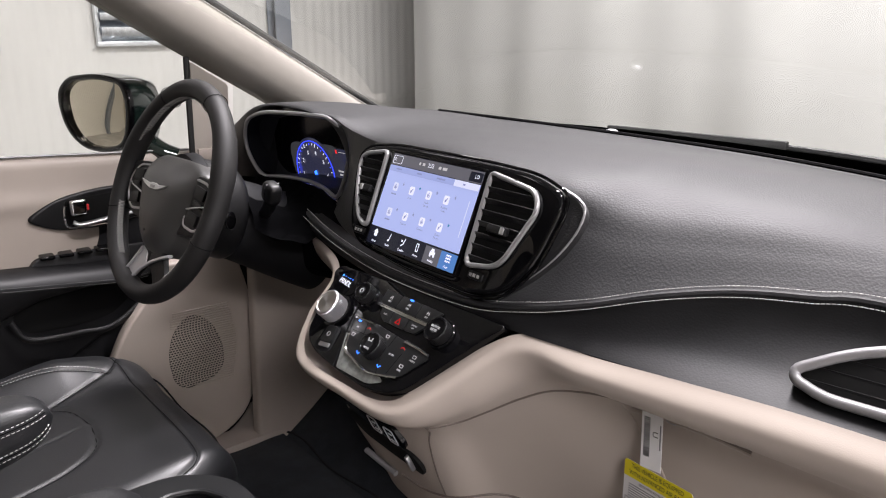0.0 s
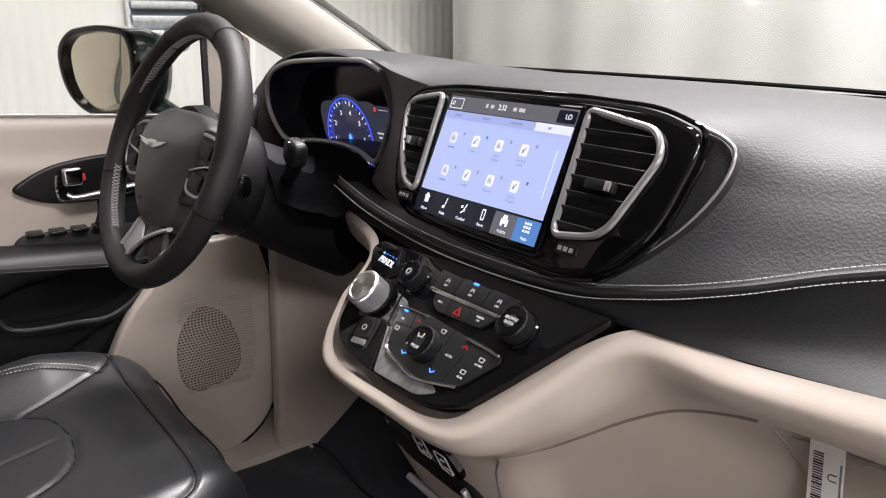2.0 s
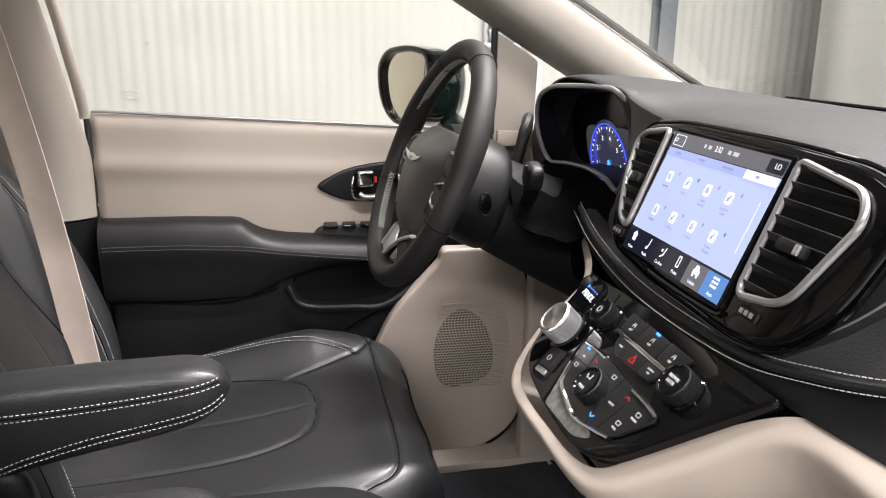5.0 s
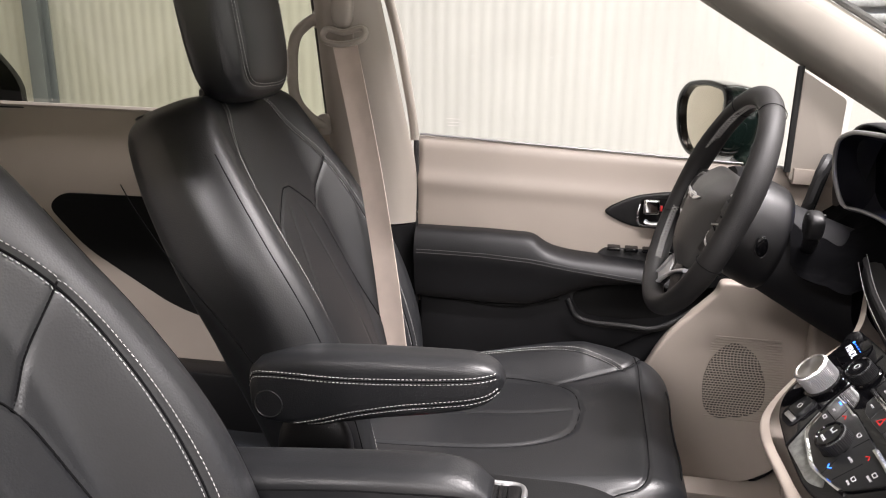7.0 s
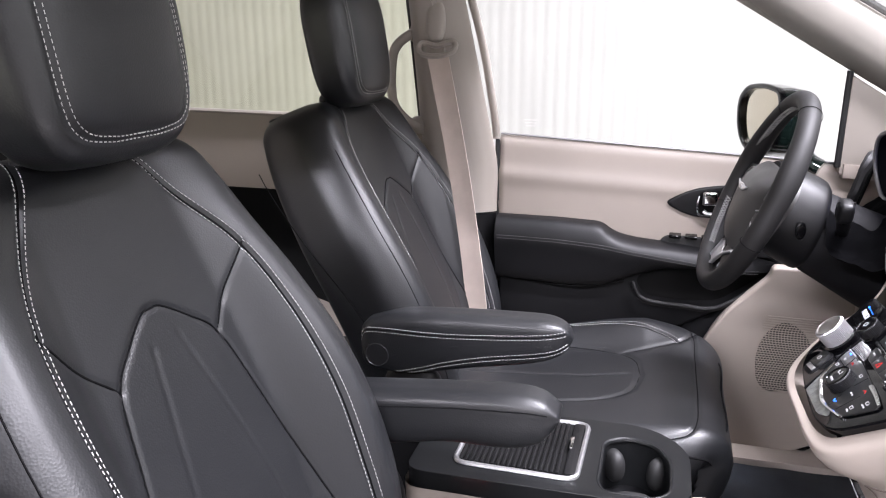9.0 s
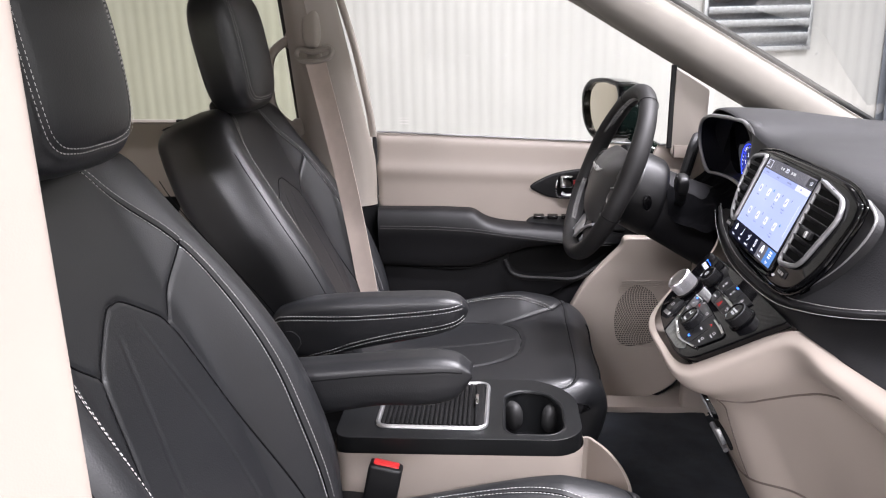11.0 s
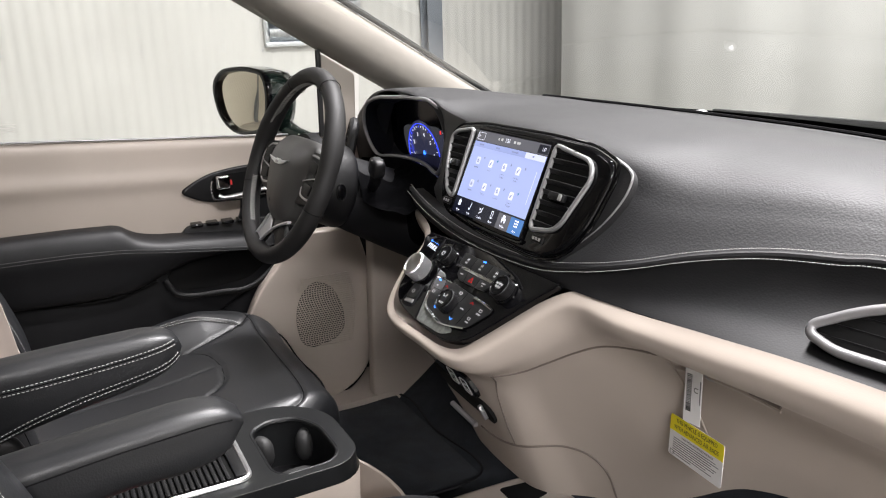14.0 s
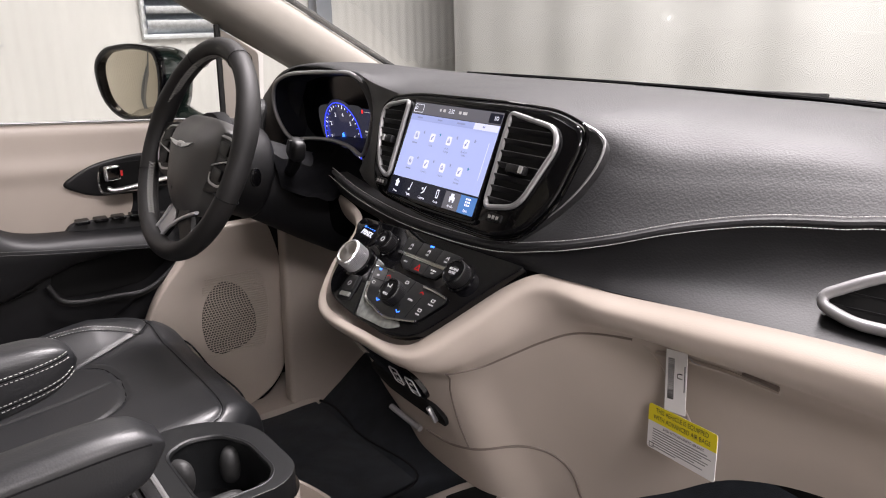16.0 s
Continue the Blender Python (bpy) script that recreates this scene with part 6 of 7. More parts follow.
        for dx, dy, w, h in ((0, 0.013, 0.036, 0.020), (0.003, -0.006, 0.030, 0.010), (-0.004, -0.030, 0.034, 0.020)):
            part("wheel_switch", moved(box(w, h, 0.005, 0.002, 2), F @ pose(s * (0.118 + dx), dy, 0.0012, 0, 0, -8 * s)), "black", t)
        # lower spoke with a silver edge that arches over to its twin
        q = rounded([(s * 0.000, -0.104), (s * 0.040, -0.100), (s * 0.086, -0.158), (s * 0.050, -0.176), (s * 0.018, -0.140), (s * 0.000, -0.134)], 0.008, 4)
        part("lower_spoke", moved(slab(q if s > 0 else q[::-1], 0.010, 0.003, 2), F @ pose(0, 0, -0.013)), "black", t)
    arm = [(-0.028, -0.106), (-0.050, -0.134), (-0.072, -0.160), (-0.066, -0.171), (-0.048, -0.170), (-0.020, -0.146), (0.012, -0.126), (0.045, -0.112), (0.075, -0.102)]
    plate = rounded([(-0.028, -0.106), (-0.050, -0.134), (-0.072, -0.160), (-0.066, -0.171), (-0.048, -0.170), (-0.022, -0.147), (-0.004, -0.130), (-0.010, -0.112)], 0.004, 3)
    part("spoke_plate", moved(slab(plate, 0.004, 0.001), F @ pose(0, 0, -0.0045)), "inlay", t, "satin silver spoke plate")
    part("spoke_inlay", tube([F @ Vector((x, y, -0.001)) for x, y in arm], 0.0052, 8, 60, flat=0.6), "inlay", t, "satin silver inlay")
    # column: a round collar behind the wheel, then a narrower cover down to the dashboard
    col = thing("steering_column", (-0.45, 0.6, 1.05), "black steering column cover with stalk lever", "steering column")

    def col_ring(y, z, rx, rz):
        return [Vector((-0.452 + rx * math.cos(a), y + 0.30 * rz * math.sin(a), z + rz * math.sin(a))) for a in [2 * math.pi * i / 16 for i in range(16)]]
    part("collar", cap_ends(loft([col_ring(*q) for q in ((0.506, 1.096, 0.066, 0.066), (0.514, 1.092, 0.078, 0.076), (0.540, 1.080, 0.083, 0.080), (0.568, 1.066, 0.083, 0.080), (0.578, 1.060, 0.078, 0.074))], 30, 48, True)), "black", col, "round black collar")
    part("cover", cap_ends(loft([col_ring(*q) for q in ((0.572, 1.058, 0.074, 0.070), (0.62, 1.034, 0.076, 0.074), (0.68, 1.005, 0.080, 0.080), (0.75, 0.975, 0.086, 0.088))], 24, 48, True)), "dull", col)
    part("collar_switch", moved(pillow(0.004, 0.010, 0.017, 2.6, 16, 12), pose(-0.370, 0.545, 1.072, 0, 8, 0)), "gloss", col)
    part("collar_switch_ring", tube([Vector((-0.3665, 0.545 + 0.0095 * math.sin(a), 1.072 + 0.0165 * math.cos(a))) for a in [2 * math.pi * i / 12 for i in range(12)]], 0.0008, 6, 40, True), "black", col)
    st = part("stalk", tube([(-0.376, 0.612, 1.072), (-0.345, 0.606, 1.090), (-0.328, 0.602, 1.106)], (0.010, 0.012), 12, 14), "black", col, "black stalk lever")
    part("stalk_end", moved(pillow(0.018, 0.013, 0.019, 3.5, 24, 14), pose(-0.320, 0.600, 1.120, 0, 20, 0)), "black", st)
    part("stalk_band", moved(box(0.0022, 0.027, 0.030, 0.001), pose(-0.320, 0.600, 1.1225, 0, 20, 0)), "button", st)
    # crumpled cloth cover between the column and the instrument hood

    def boot(u, v):
        x = -0.60 + 0.300 * u
        ridge = 1.058 + 0.074 * math.sqrt(max(0.0, 1 - min(1.0, abs(x + 0.452) / 0.092) ** 2))
        z0 = max(1.010, ridge - 0.006)
        z1 = 1.106 - 0.50 * max(0.0, x + 0.36)
        y = 0.585 + 0.140 * v
        k = v * v * (3 - 2 * v)
        fold = -0.010 + 0.010 * noise.noise(Vector((x * 24, y * 30, 1.7))) + 0.005 * noise.noise(Vector((x * 60, y * 50, 4.2)))
        return Vector((x, y, z0 * (1 - k) + z1 * k - 0.020 * math.sin(math.pi * v) + fold * (0.3 + math.sin(math.pi * v))))
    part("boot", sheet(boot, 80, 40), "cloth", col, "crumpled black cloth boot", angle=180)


steering_wheel()


# ---- front seats ----
def lerp_table(tab, z):
    """A smooth curve through (position, value) pairs."""
    n = len(tab)
    if z <= tab[0][0]:
        return tab[0][1]
    if z >= tab[-1][0]:
        return tab[-1][1]
    i = 0
    while tab[i + 1][0] < z:
        i += 1

    def slope(k):
        lo, hi = max(k - 1, 0), min(k + 1, n - 1)
        return (tab[hi][1] - tab[lo][1]) / (tab[hi][0] - tab[lo][0])
    (z0, v0), (z1, v1) = tab[i], tab[i + 1]
    h = z1 - z0
    f = (z - z0) / h
    return ((2 * f ** 3 - 3 * f * f + 1) * v0 + (f ** 3 - 2 * f * f + f) * h * slope(i)
            + (3 * f * f - 2 * f ** 3) * v1 + (f ** 3 - f * f) * h * slope(i + 1))


def seg_dist(px, py, line):
    best = 9.0
    for (ax, ay), (bx, by) in zip(line, line[1:]):
        dx, dy = bx - ax, by - ay
        t = max(0.0, min(1.0, ((px - ax) * dx + (py - ay) * dy) / (dx * dx + dy * dy)))
        d = math.hypot(px - ax - t * dx, py - ay - t * dy)
        if d < best:
            best = d
    return best


SPINE = [(0.68, -0.058), (0.80, -0.098), (0.90, -0.135), (1.0, -0.176), (1.107, -0.222), (1.20, -0.262), (1.29, -0.303)]
HALF = [(0.68, 0.220), (0.78, 0.250), (0.90, 0.268), (1.0, 0.268), (1.08, 0.258), (1.16, 0.238), (1.22, 0.222), (1.255, 0.206), (1.276, 0.186), (1.29, 0.150)]
BOLS = [(0.68, 0.040), (0.80, 0.066), (0.95, 0.066), (1.08, 0.045), (1.18, 0.024), (1.29, 0.008)]
THICK = [(0.68, 0.10), (0.80, 0.125), (1.0, 0.130), (1.15, 0.115), (1.29, 0.085)]


def smooth_line(pts, n=24):
    return [(p.x, p.y) for p in curve_points([Vector((a, b, 0)) for a, b in pts], n)]


SEAM_A = smooth_line([(0.068, 1.280), (0.105, 1.225), (0.156, 1.150), (0.178, 1.06), (0.182, 0.95), (0.174, 0.85), (0.160, 0.70)])
SEAM_B = smooth_line([(0.0, 1.119), (0.016, 1.117), (0.050, 1.095), (0.083, 1.066), (0.103, 1.0), (0.126, 0.90), (0.140, 0.80), (0.145, 0.70)])
SEAM_C = smooth_line([(0.083, 1.066), (0.124, 1.103), (0.164, 1.140)], 10)
SEAM_D = smooth_line([(0.022, 1.085), (0.044, 1.00), (0.066, 0.90), (0.080, 0.78)], 12)


def back_front(x, z):
    """Depth of the seat back's front face before its spine line."""
    w, b = lerp_table(HALF, z), lerp_table(BOLS, z)
    u = min(1.0, abs(x) / w)
    s = max(0.0, min(1.0, (u - 0.42) / 0.36))
    d = b * s * s * (3 - 2 * s)
    if u > 0.80:
        k = (u - 0.80) / 0.20
        d -= 0.072 * (1 - math.sqrt(max(0.0, 1 - k * k)))
    ax = abs(x)
    for line, depth, sig in ((SEAM_A, 0.0024, 0.0028), (SEAM_B, 0.0022, 0.0028), (SEAM_C, 0.0022, 0.0028), (SEAM_D, 0.0012, 0.0030)):
        q = seg_dist(ax, z, line)
        if q < 3 * sig:
            d -= depth * math.exp(-(q / sig) ** 2)
    # rounded upper edge
    if z > 1.245:
        k = min(1.0, (z - 1.245) / 0.045)
        d -= 0.045 * (1 - math.sqrt(max(0.0, 1 - k * k)))
    return d


N_BACK = Vector((0, 0.925, 0.38))


def back_point(x, z, lift=0.0):
    return Vector((x, lerp_table(SPINE, z), z)) + N_BACK * (back_front(x, z) + lift)


CUSH = [(-0.10, 0.722), (0.0, 0.726), (0.10, 0.731), (0.20, 0.738), (0.30, 0.748), (0.37, 0.753), (0.42, 0.745), (0.450, 0.722), (0.462, 0.685), (0.455, 0.640), (0.44, 0.600)]
CLINE = curve_points([Vector((0, y, z)) for y, z in CUSH], 160)
SEAM_E = smooth_line([(0.135, -0.08), (0.135, 0.05), (0.130, 0.16), (0.112, 0.235), (0.075, 0.280), (0.0, 0.295)], 24)
SEAM_F = smooth_line([(0.205, -0.08), (0.205, 0.10), (0.195, 0.24), (0.172, 0.330), (0.150, 0.372)], 20)
SEAM_G = smooth_line([(0.250, 0.425), (0.200, 0.400), (0.150, 0.365), (0.108, 0.250)], 16)
SEAM_I = smooth_line([(0.0, 0.402), (0.10, 0.402), (0.18, 0.398), (0.222, 0.385), (0.240, 0.345)], 16)
SEAM_H = smooth_line([(0.02, -0.05), (0.015, 0.10), (0.010, 0.20), (0.0, 0.270)], 10)


def along(y):
    """How far along the cushion's line (0 to 1) its top stands at y."""
    return float(np.interp(y, [p.y for p in CLINE[:116]], [i / 159 for i in range(116)]))


RISE = [0.0]  # how high the bolster on the right stands beside the one on the left


def cush_half(y):
    return lerp_table([(-0.10, 0.235), (0.1, 0.262), (0.30, 0.262), (0.40, 0.250), (0.46, 0.232)], y)


def cush_point(x, s, lift=0.0):
    """A point on the cushion at x across and s (0 to 1) along its line from the back to the front edge."""
    i = min(int(s * 159), 158)
    f = s * 159 - i
    p = CLINE[i].lerp(CLINE[i + 1], f)
    tan = (CLINE[i + 1] - CLINE[i]).normalized()
    n = Vector((0, -tan.z, tan.y))
    w = cush_half(p.y)
    u = min(1.0, abs(x) / w)
    k = max(0.0, min(1.0, (u - 0.40) / 0.38))
    rise = (0.034 * math.exp(-((p.y - 0.29) / 0.20) ** 2) + 0.006) * max(0.1, 1 - max(0, (p.y - 0.30) / 0.20))
    d = rise * k * k * (3 - 2 * k) * (RISE[0] if x > 0 else 1.0)
    if u > 0.80:
        q = (u - 0.80) / 0.20
        d -= 0.060 * (1 - math.sqrt(max(0.0, 1 - q * q)))
    if s < 0.80:
        ax = abs(x)
        for line, depth, sig in ((SEAM_E, 0.0042, 0.0040), (SEAM_F, 0.003, 0.0032), (SEAM_G, 0.0032, 0.0032), (SEAM_I, 0.0034, 0.0036)):
            if x > 0 and RISE[0] < 0.5 and line in (SEAM_F, SEAM_G):
                continue
            q = seg_dist(ax, p.y, line)
            if q < 3 * sig:
                d -= depth * math.exp(-(q / sig) ** 2)
        q = seg_dist(x, p.y, SEAM_H)
        if q < 0.024:
            d -= 0.0022 * math.exp(-(q / 0.004) ** 2)
    return Vector((x, p.y, p.z)) + n * (d + lift)


def arm_sec(y, x0):
    """A section of the arm rest at y."""
    if y > 0.10:
        k = (y - 0.10) / 0.094
        q = math.sqrt(max(0.02, 1 - k ** 2.6))
    else:
        q = 1.0
    top = 0.915 + 0.032 * max(0.0, min(1.0, (y + 0.18) / 0.34)) ** 0.8
    bot = 0.868 - 0.05 * max(0.0, min(1.0, (0.06 - y) / 0.24)) ** 1.2
    mid = 0.918
    w = 0.034 * (0.55 + 0.45 * q)
    tp, bt = mid + (top - mid) * q, mid - (mid - bot) * q
    return [Vector((x0 + w * a, y, (tp + bt) / 2 + (tp - bt) / 2 * b)) for a, b in ((0, 1.0), (0.62, 0.97), (0.95, 0.72), (1, 0.2), (1.0, -0.4), (0.85, -0.85), (0.4, -1.0), (-0.4, -1.0), (-0.85, -0.85), (-1.0, -0.4), (-1, 0.2), (-0.95, 0.72), (-0.62, 0.97))]


ARM_SHAPE = [(-0.183, 0.899, 0.862), (-0.178, 0.912, 0.848), (-0.165, 0.924, 0.838), (-0.13, 0.936, 0.832), (-0.08, 0.943, 0.835), (-0.04, 0.946, 0.842), (0.02, 0.9485, 0.855),
             (0.095, 0.950, 0.869), (0.14, 0.9495, 0.880), (0.163, 0.945, 0.889), (0.176, 0.938, 0.898), (0.184, 0.929, 0.910), (0.187, 0.921, 0.917)]


def long_arm_sec(y, x0):
    """A section of the stitched arm rest at y."""
    tp, bt = lerp_table([(a, b) for a, b, c in ARM_SHAPE], y), lerp_table([(a, c) for a, b, c in ARM_SHAPE], y)
    k = max(0.0, (y - 0.125) / 0.062, (-0.150 - y) / 0.033)
    w = 0.0345 * max(0.30, math.sqrt(max(0.0, 1 - 0.9 * min(1.0, k) ** 2.4)))
    return [Vector((x0 + w * a, y, (tp + bt) / 2 + (tp - bt) / 2 * b)) for a, b in ((0, 1.0), (0.55, 0.98), (0.88, 0.82), (1, 0.4), (1.0, -0.4), (0.88, -0.88), (0.45, -1.0), (-0.45, -1.0), (-0.88, -0.88), (-1.0, -0.4), (-1, 0.4), (-0.88, 0.82), (-0.55, 0.98))]


def arm_skin(sec, z, side):
    """The point of a closed section at height z on one side."""
    ring = curve_points(sec, 104, True)
    mid = sum(p.x for p in ring) / len(ring)
    best = None
    for p, q in zip(ring, ring[1:] + ring[:1]):
        if (p.z - z) * (q.z - z) <= 0 and p.z != q.z and (p.x + q.x - 2 * mid) * side > 0:
            best = p.lerp(q, (z - p.z) / (q.z - p.z))
    return best


def front_seat(cx, dy, dz, arm, label, stitched_arm, hy=0.0, hz=0.0, ashift=0.0, cdz=0.0):
    """A front seat; arm: on which side (+1 right) its arm rest is."""
    t = thing("front_seat", (cx, 0.15 + dy, 0.43 + dz), label, "car seat", "front seats")
    P = Matrix.Translation((cx, dy, dz))
    # back
    Z0, Z1, NF, NB, NV = 0.68, 1.29, 210, 26, 200

    def f(a, v):
        z = Z0 + (Z1 - Z0) * v
        w = lerp_table(HALF, z)
        k = int(round(a * (NF + NB)))
        if k <= NF:
            q = -1 + 2 * k / NF
            x = w * math.copysign(1 - (1 - abs(q)) ** 1.25, q)
            return P @ back_point(x, z)
        q = 1 - 2 * (k - NF) / NB
        th = lerp_table(THICK, z)
        edge = back_front(w, z)
        if z > 1.25:
            th *= math.sqrt(max(0.0, 1 - ((z - 1.25) / 0.04) ** 2 * 0.9))
        return P @ (Vector((w * q, lerp_table(SPINE, z), z)) + N_BACK * (edge - th * (1 - abs(q) ** 9)))
    bm = sheet(f, NF + NB, NV, cu=True)
    cap_ends(bm)
    back = part("backrest", bm, "leather", t, "black leather backrest with stitched seams", angle=70)
    for s in (-1, 1):
        for off in (-0.0045, 0.0045):
            pts, nn = [], []
            fine = curve_points([Vector((a, b, 0)) for a, b in SEAM_A], 260)
            for i in range(len(fine) - 1):
                d = (fine[i + 1] - fine[i]).normalized()
                q = fine[i] + Vector((-d.y, d.x, 0)) * off
                pts.append(P @ back_point(s * q.x, q.y, 0.0012))
                nn.append(N_BACK)
            part("stitching", stitches(pts, nn, 0.0058, 0.0035, 0.00058), "thread", back, "light grey stitching")
        for sm in (SEAM_B, SEAM_C, SEAM_A):
            ln = [P @ back_point(s * a, b, 0.0003) for a, b in sm]
            part("seam_line", tube(ln, 0.0013, 6, 90), "seam", back)
        edge = []
        for i in range(21):
            z = 0.74 + 0.47 * i / 20
            w = lerp_table(HALF, z)
            edge.append(P @ (Vector((s * (w + 0.0004), lerp_table(SPINE, z), z)) + N_BACK * (back_front(w, z) - lerp_table(THICK, z) * (0.12 + 0.72 * (i / 20) ** 1.6))))
        part("side_seam", tube(edge, 0.0009, 6, 60), "seam", back)
        edge = [P @ (Vector((s * lerp_table(HALF, z) * 0.90, lerp_table(SPINE, z), z)) + N_BACK * (back_front(lerp_table(HALF, z) * 0.90, z) - 0.0004)) for z in [0.70 + 0.50 * i / 20 for i in range(21)]]
        part("side_seam", tube(edge, 0.0010, 6, 60), "seam", back)
    # head rest
    H = P @ pose(0, -0.307 + hy, 1.414 + hz, 9, 0, 0)

    def hp(u, v):
        a, b = 2 * math.pi * u, math.pi * (v - 0.5)
        e = 0.52

        def sg(c):
            return math.copysign(abs(c) ** e, c)
        cz = sg(math.sin(b))
        wx = 0.128 - 0.012 * max(0, -cz) + 0.004 * cz
        x, y = wx * sg(math.cos(b)) * sg(math.cos(a)), 0.047 * sg(math.cos(b)) * sg(math.sin(a))
        z = 0.124 * cz
        if y > 0:
            y += 0.012 * (1 - (x / 0.14) ** 2) * (1 - (z / 0.14) ** 2)
            m = seg_dist(abs(x), z, HEAD_SEAM)
            if m < 0.02:
                y -= 0.003 * math.exp(-(m / 0.005) ** 2)
        return H @ Vector((x, y, z))
    head = part("headrest", sheet(hp, 120, 70, cu=True), "leather", t, "black leather headrest", angle=70)
    for s in (-1, 1):
        for off in (-0.004, 0.004):
            pts, nn = [], []
            for q in curve_points([Vector((a, b, 0)) for a, b in HEAD_SEAM], 120):
                x, z = s * (q.x + off * 0.8), q.y - off * 0.5
                d = Vector((x, 0.2, z))
                # walk out to the skin along y
                y = 0.047 * max(0.0, 1 - (abs(x) / 0.128) ** 3.85) ** (0.26) * max(0.0, 1 - (abs(z) / 0.128) ** 3.85) ** 0.26 + 0.012 * (1 - (x / 0.14) ** 2) * (1 - (z / 0.14) ** 2)
                pts.append(H @ Vector((x, y - 0.001, z)))
                nn.append(Vector((0, 1, 0)))
            part("stitching", stitches(pts, nn, 0.0058, 0.0035, 0.00058), "thread", head, "light grey stitching")
    for x in (-0.055, 0.055):
        part("headrest_post", moved(lathe([(0.0065, 0), (0.0065, 0.06)], 12), P @ pose(x, -0.330 + hy, 1.275)), "chrome", t)
        part("post_sleeve", moved(lathe([(0.017, 0), (0.017, 0.010), (0.012, 0.016), (0.0, 0.016)], 16), P @ pose(x, -0.330 + hy, 1.274)), "black", t)
    # cushion
    NX, NS = 200, 170
    PC = P @ Matrix.Translation((0, 0, cdz))

    def g(a, v):
        k = int(round(a * (NX + 20)))
        i = min(int(v * 159), 158)
        w = cush_half(CLINE[i].y)
        if k <= NX:
            q = -1 + 2 * k / NX
            return PC @ cush_point(w * math.copysign(1 - (1 - abs(q)) ** 1.25, q), v)
        q = 1 - 2 * (k - NX) / 20
        c = cush_point(w, v)
        low = 0.60
        return PC @ Vector((w * q, min(c.y, 0.43), c.z + (low - c.z) * min(1, (1 - abs(q) ** 3) * 1.6)))
    bm = sheet(g, NX + 20, NS, cu=True)
    cap_ends(bm)
    cush = part("cushion", bm, "leather", t, "black leather seat cushion", angle=70)
    for s in (-1, 1):
        for off in ((-0.0045, 0.0045) if s < 0 else ()):
            pts, nn = [], []
            fine = curve_points([Vector((a, b, 0)) for a, b in SEAM_F], 160)
            for i in range(len(fine) - 1):
                d = (fine[i + 1] - fine[i]).normalized()
                q = fine[i] + Vector((-d.y, d.x, 0)) * off
                pts.append(PC @ cush_point(s * q.x, along(q.y), 0.0012))
                nn.append(Vector((0, 0, 1)))
            sm = [pts[0]]
            for p in pts[1:]:
                sm.append(sm[-1].lerp(p, 0.35))
            part("stitching", stitches(sm, nn, 0.0058, 0.0035, 0.00058), "thread", cush, "light grey stitching")
        for sm2 in (SEAM_E, SEAM_F, SEAM_G, SEAM_I):
            if s > 0 and RISE[0] < 0.5 and sm2 in (SEAM_F, SEAM_G):
                continue
            ln = []
            for a2, y2 in sm2:
                ln.append(PC @ cush_point(s * a2, along(y2), 0.0004))
            part("seam_line", tube(ln, 0.0011, 6, 80), "seam", cush)
        pip = [PC @ cush_point(s * cush_half(CLINE[i].y) * 0.985, i / 159, 0.0005) for i in range(0, 118, 4)]
        part("piping", tube(pip, 0.0022, 6, 60), "seam", cush)
    part("front_piping", tube([PC @ cush_point(x * 0.245, 0.70, 0.0003) for x in (-0.95, -0.6, 0, 0.6, 0.95)], 0.0018, 6, 40), "seam", cush)
    # base and side shield
    part("seat_base", moved(box(0.44, 0.46, 0.16, 0.03, 3), P @ pose(0, 0.16, 0.535)), "dull", t)
    for s in (-1, 1):
        part("side_shield", moved(slab(rounded([(-0.16, 0.50), (-0.18, 0.66), (-0.06, 0.72), (0.30, 0.66), (0.42, 0.62), (0.40, 0.50)], 0.05), 0.03, 0.012, 3), P @ plane_frame((s * 0.232 if s > 0 else -0.262, 0, 0), (0, 1, 0), (0, 0, 1))), "black", t)
        part("seat_rail", moved(box(0.04, 0.55, 0.04, 0.006), P @ pose(s * 0.19, 0.16, 0.452 - dz)), "dull", t)
    part("recliner_cover", moved(pillow(0.02, 0.06, 0.09, 3, 24, 16), P @ pose(arm * 0.245, -0.10, 0.74)), "black", t)
    # arm rest
    x0 = arm * 0.272
    PA = P @ Matrix.Translation((0, ashift, 0))
    if stitched_arm:
        ys = [-0.183 + 0.370 * (1 - math.cos(math.pi * i / 30)) / 2 for i in range(31)]
        secs = [long_arm_sec(y, x0) for y in ys]
    else:
        ys = [-0.180 + 0.374 * i / 20 for i in range(21)]
        secs = [arm_sec(y, x0) for y in ys]
    ar = part("armrest", cap_ends(loft([[PA @ p for p in q] for q in secs], 90, 52, True)), "leather", t, "black padded fold-down armrest", angle=60)
    UPPER = [(-0.179, 0.893), (-0.172, 0.908), (-0.155, 0.9150), (-0.045, 0.9160), (0.03, 0.9200), (0.096, 0.9255), (0.150, 0.9320), (0.176, 0.9355)]
    LOWER = [(-0.110, 0.8375), (-0.070, 0.849), (-0.027, 0.8640), (0.042, 0.8815), (0.13, 0.8975), (0.165, 0.9060), (0.182, 0.9155)]
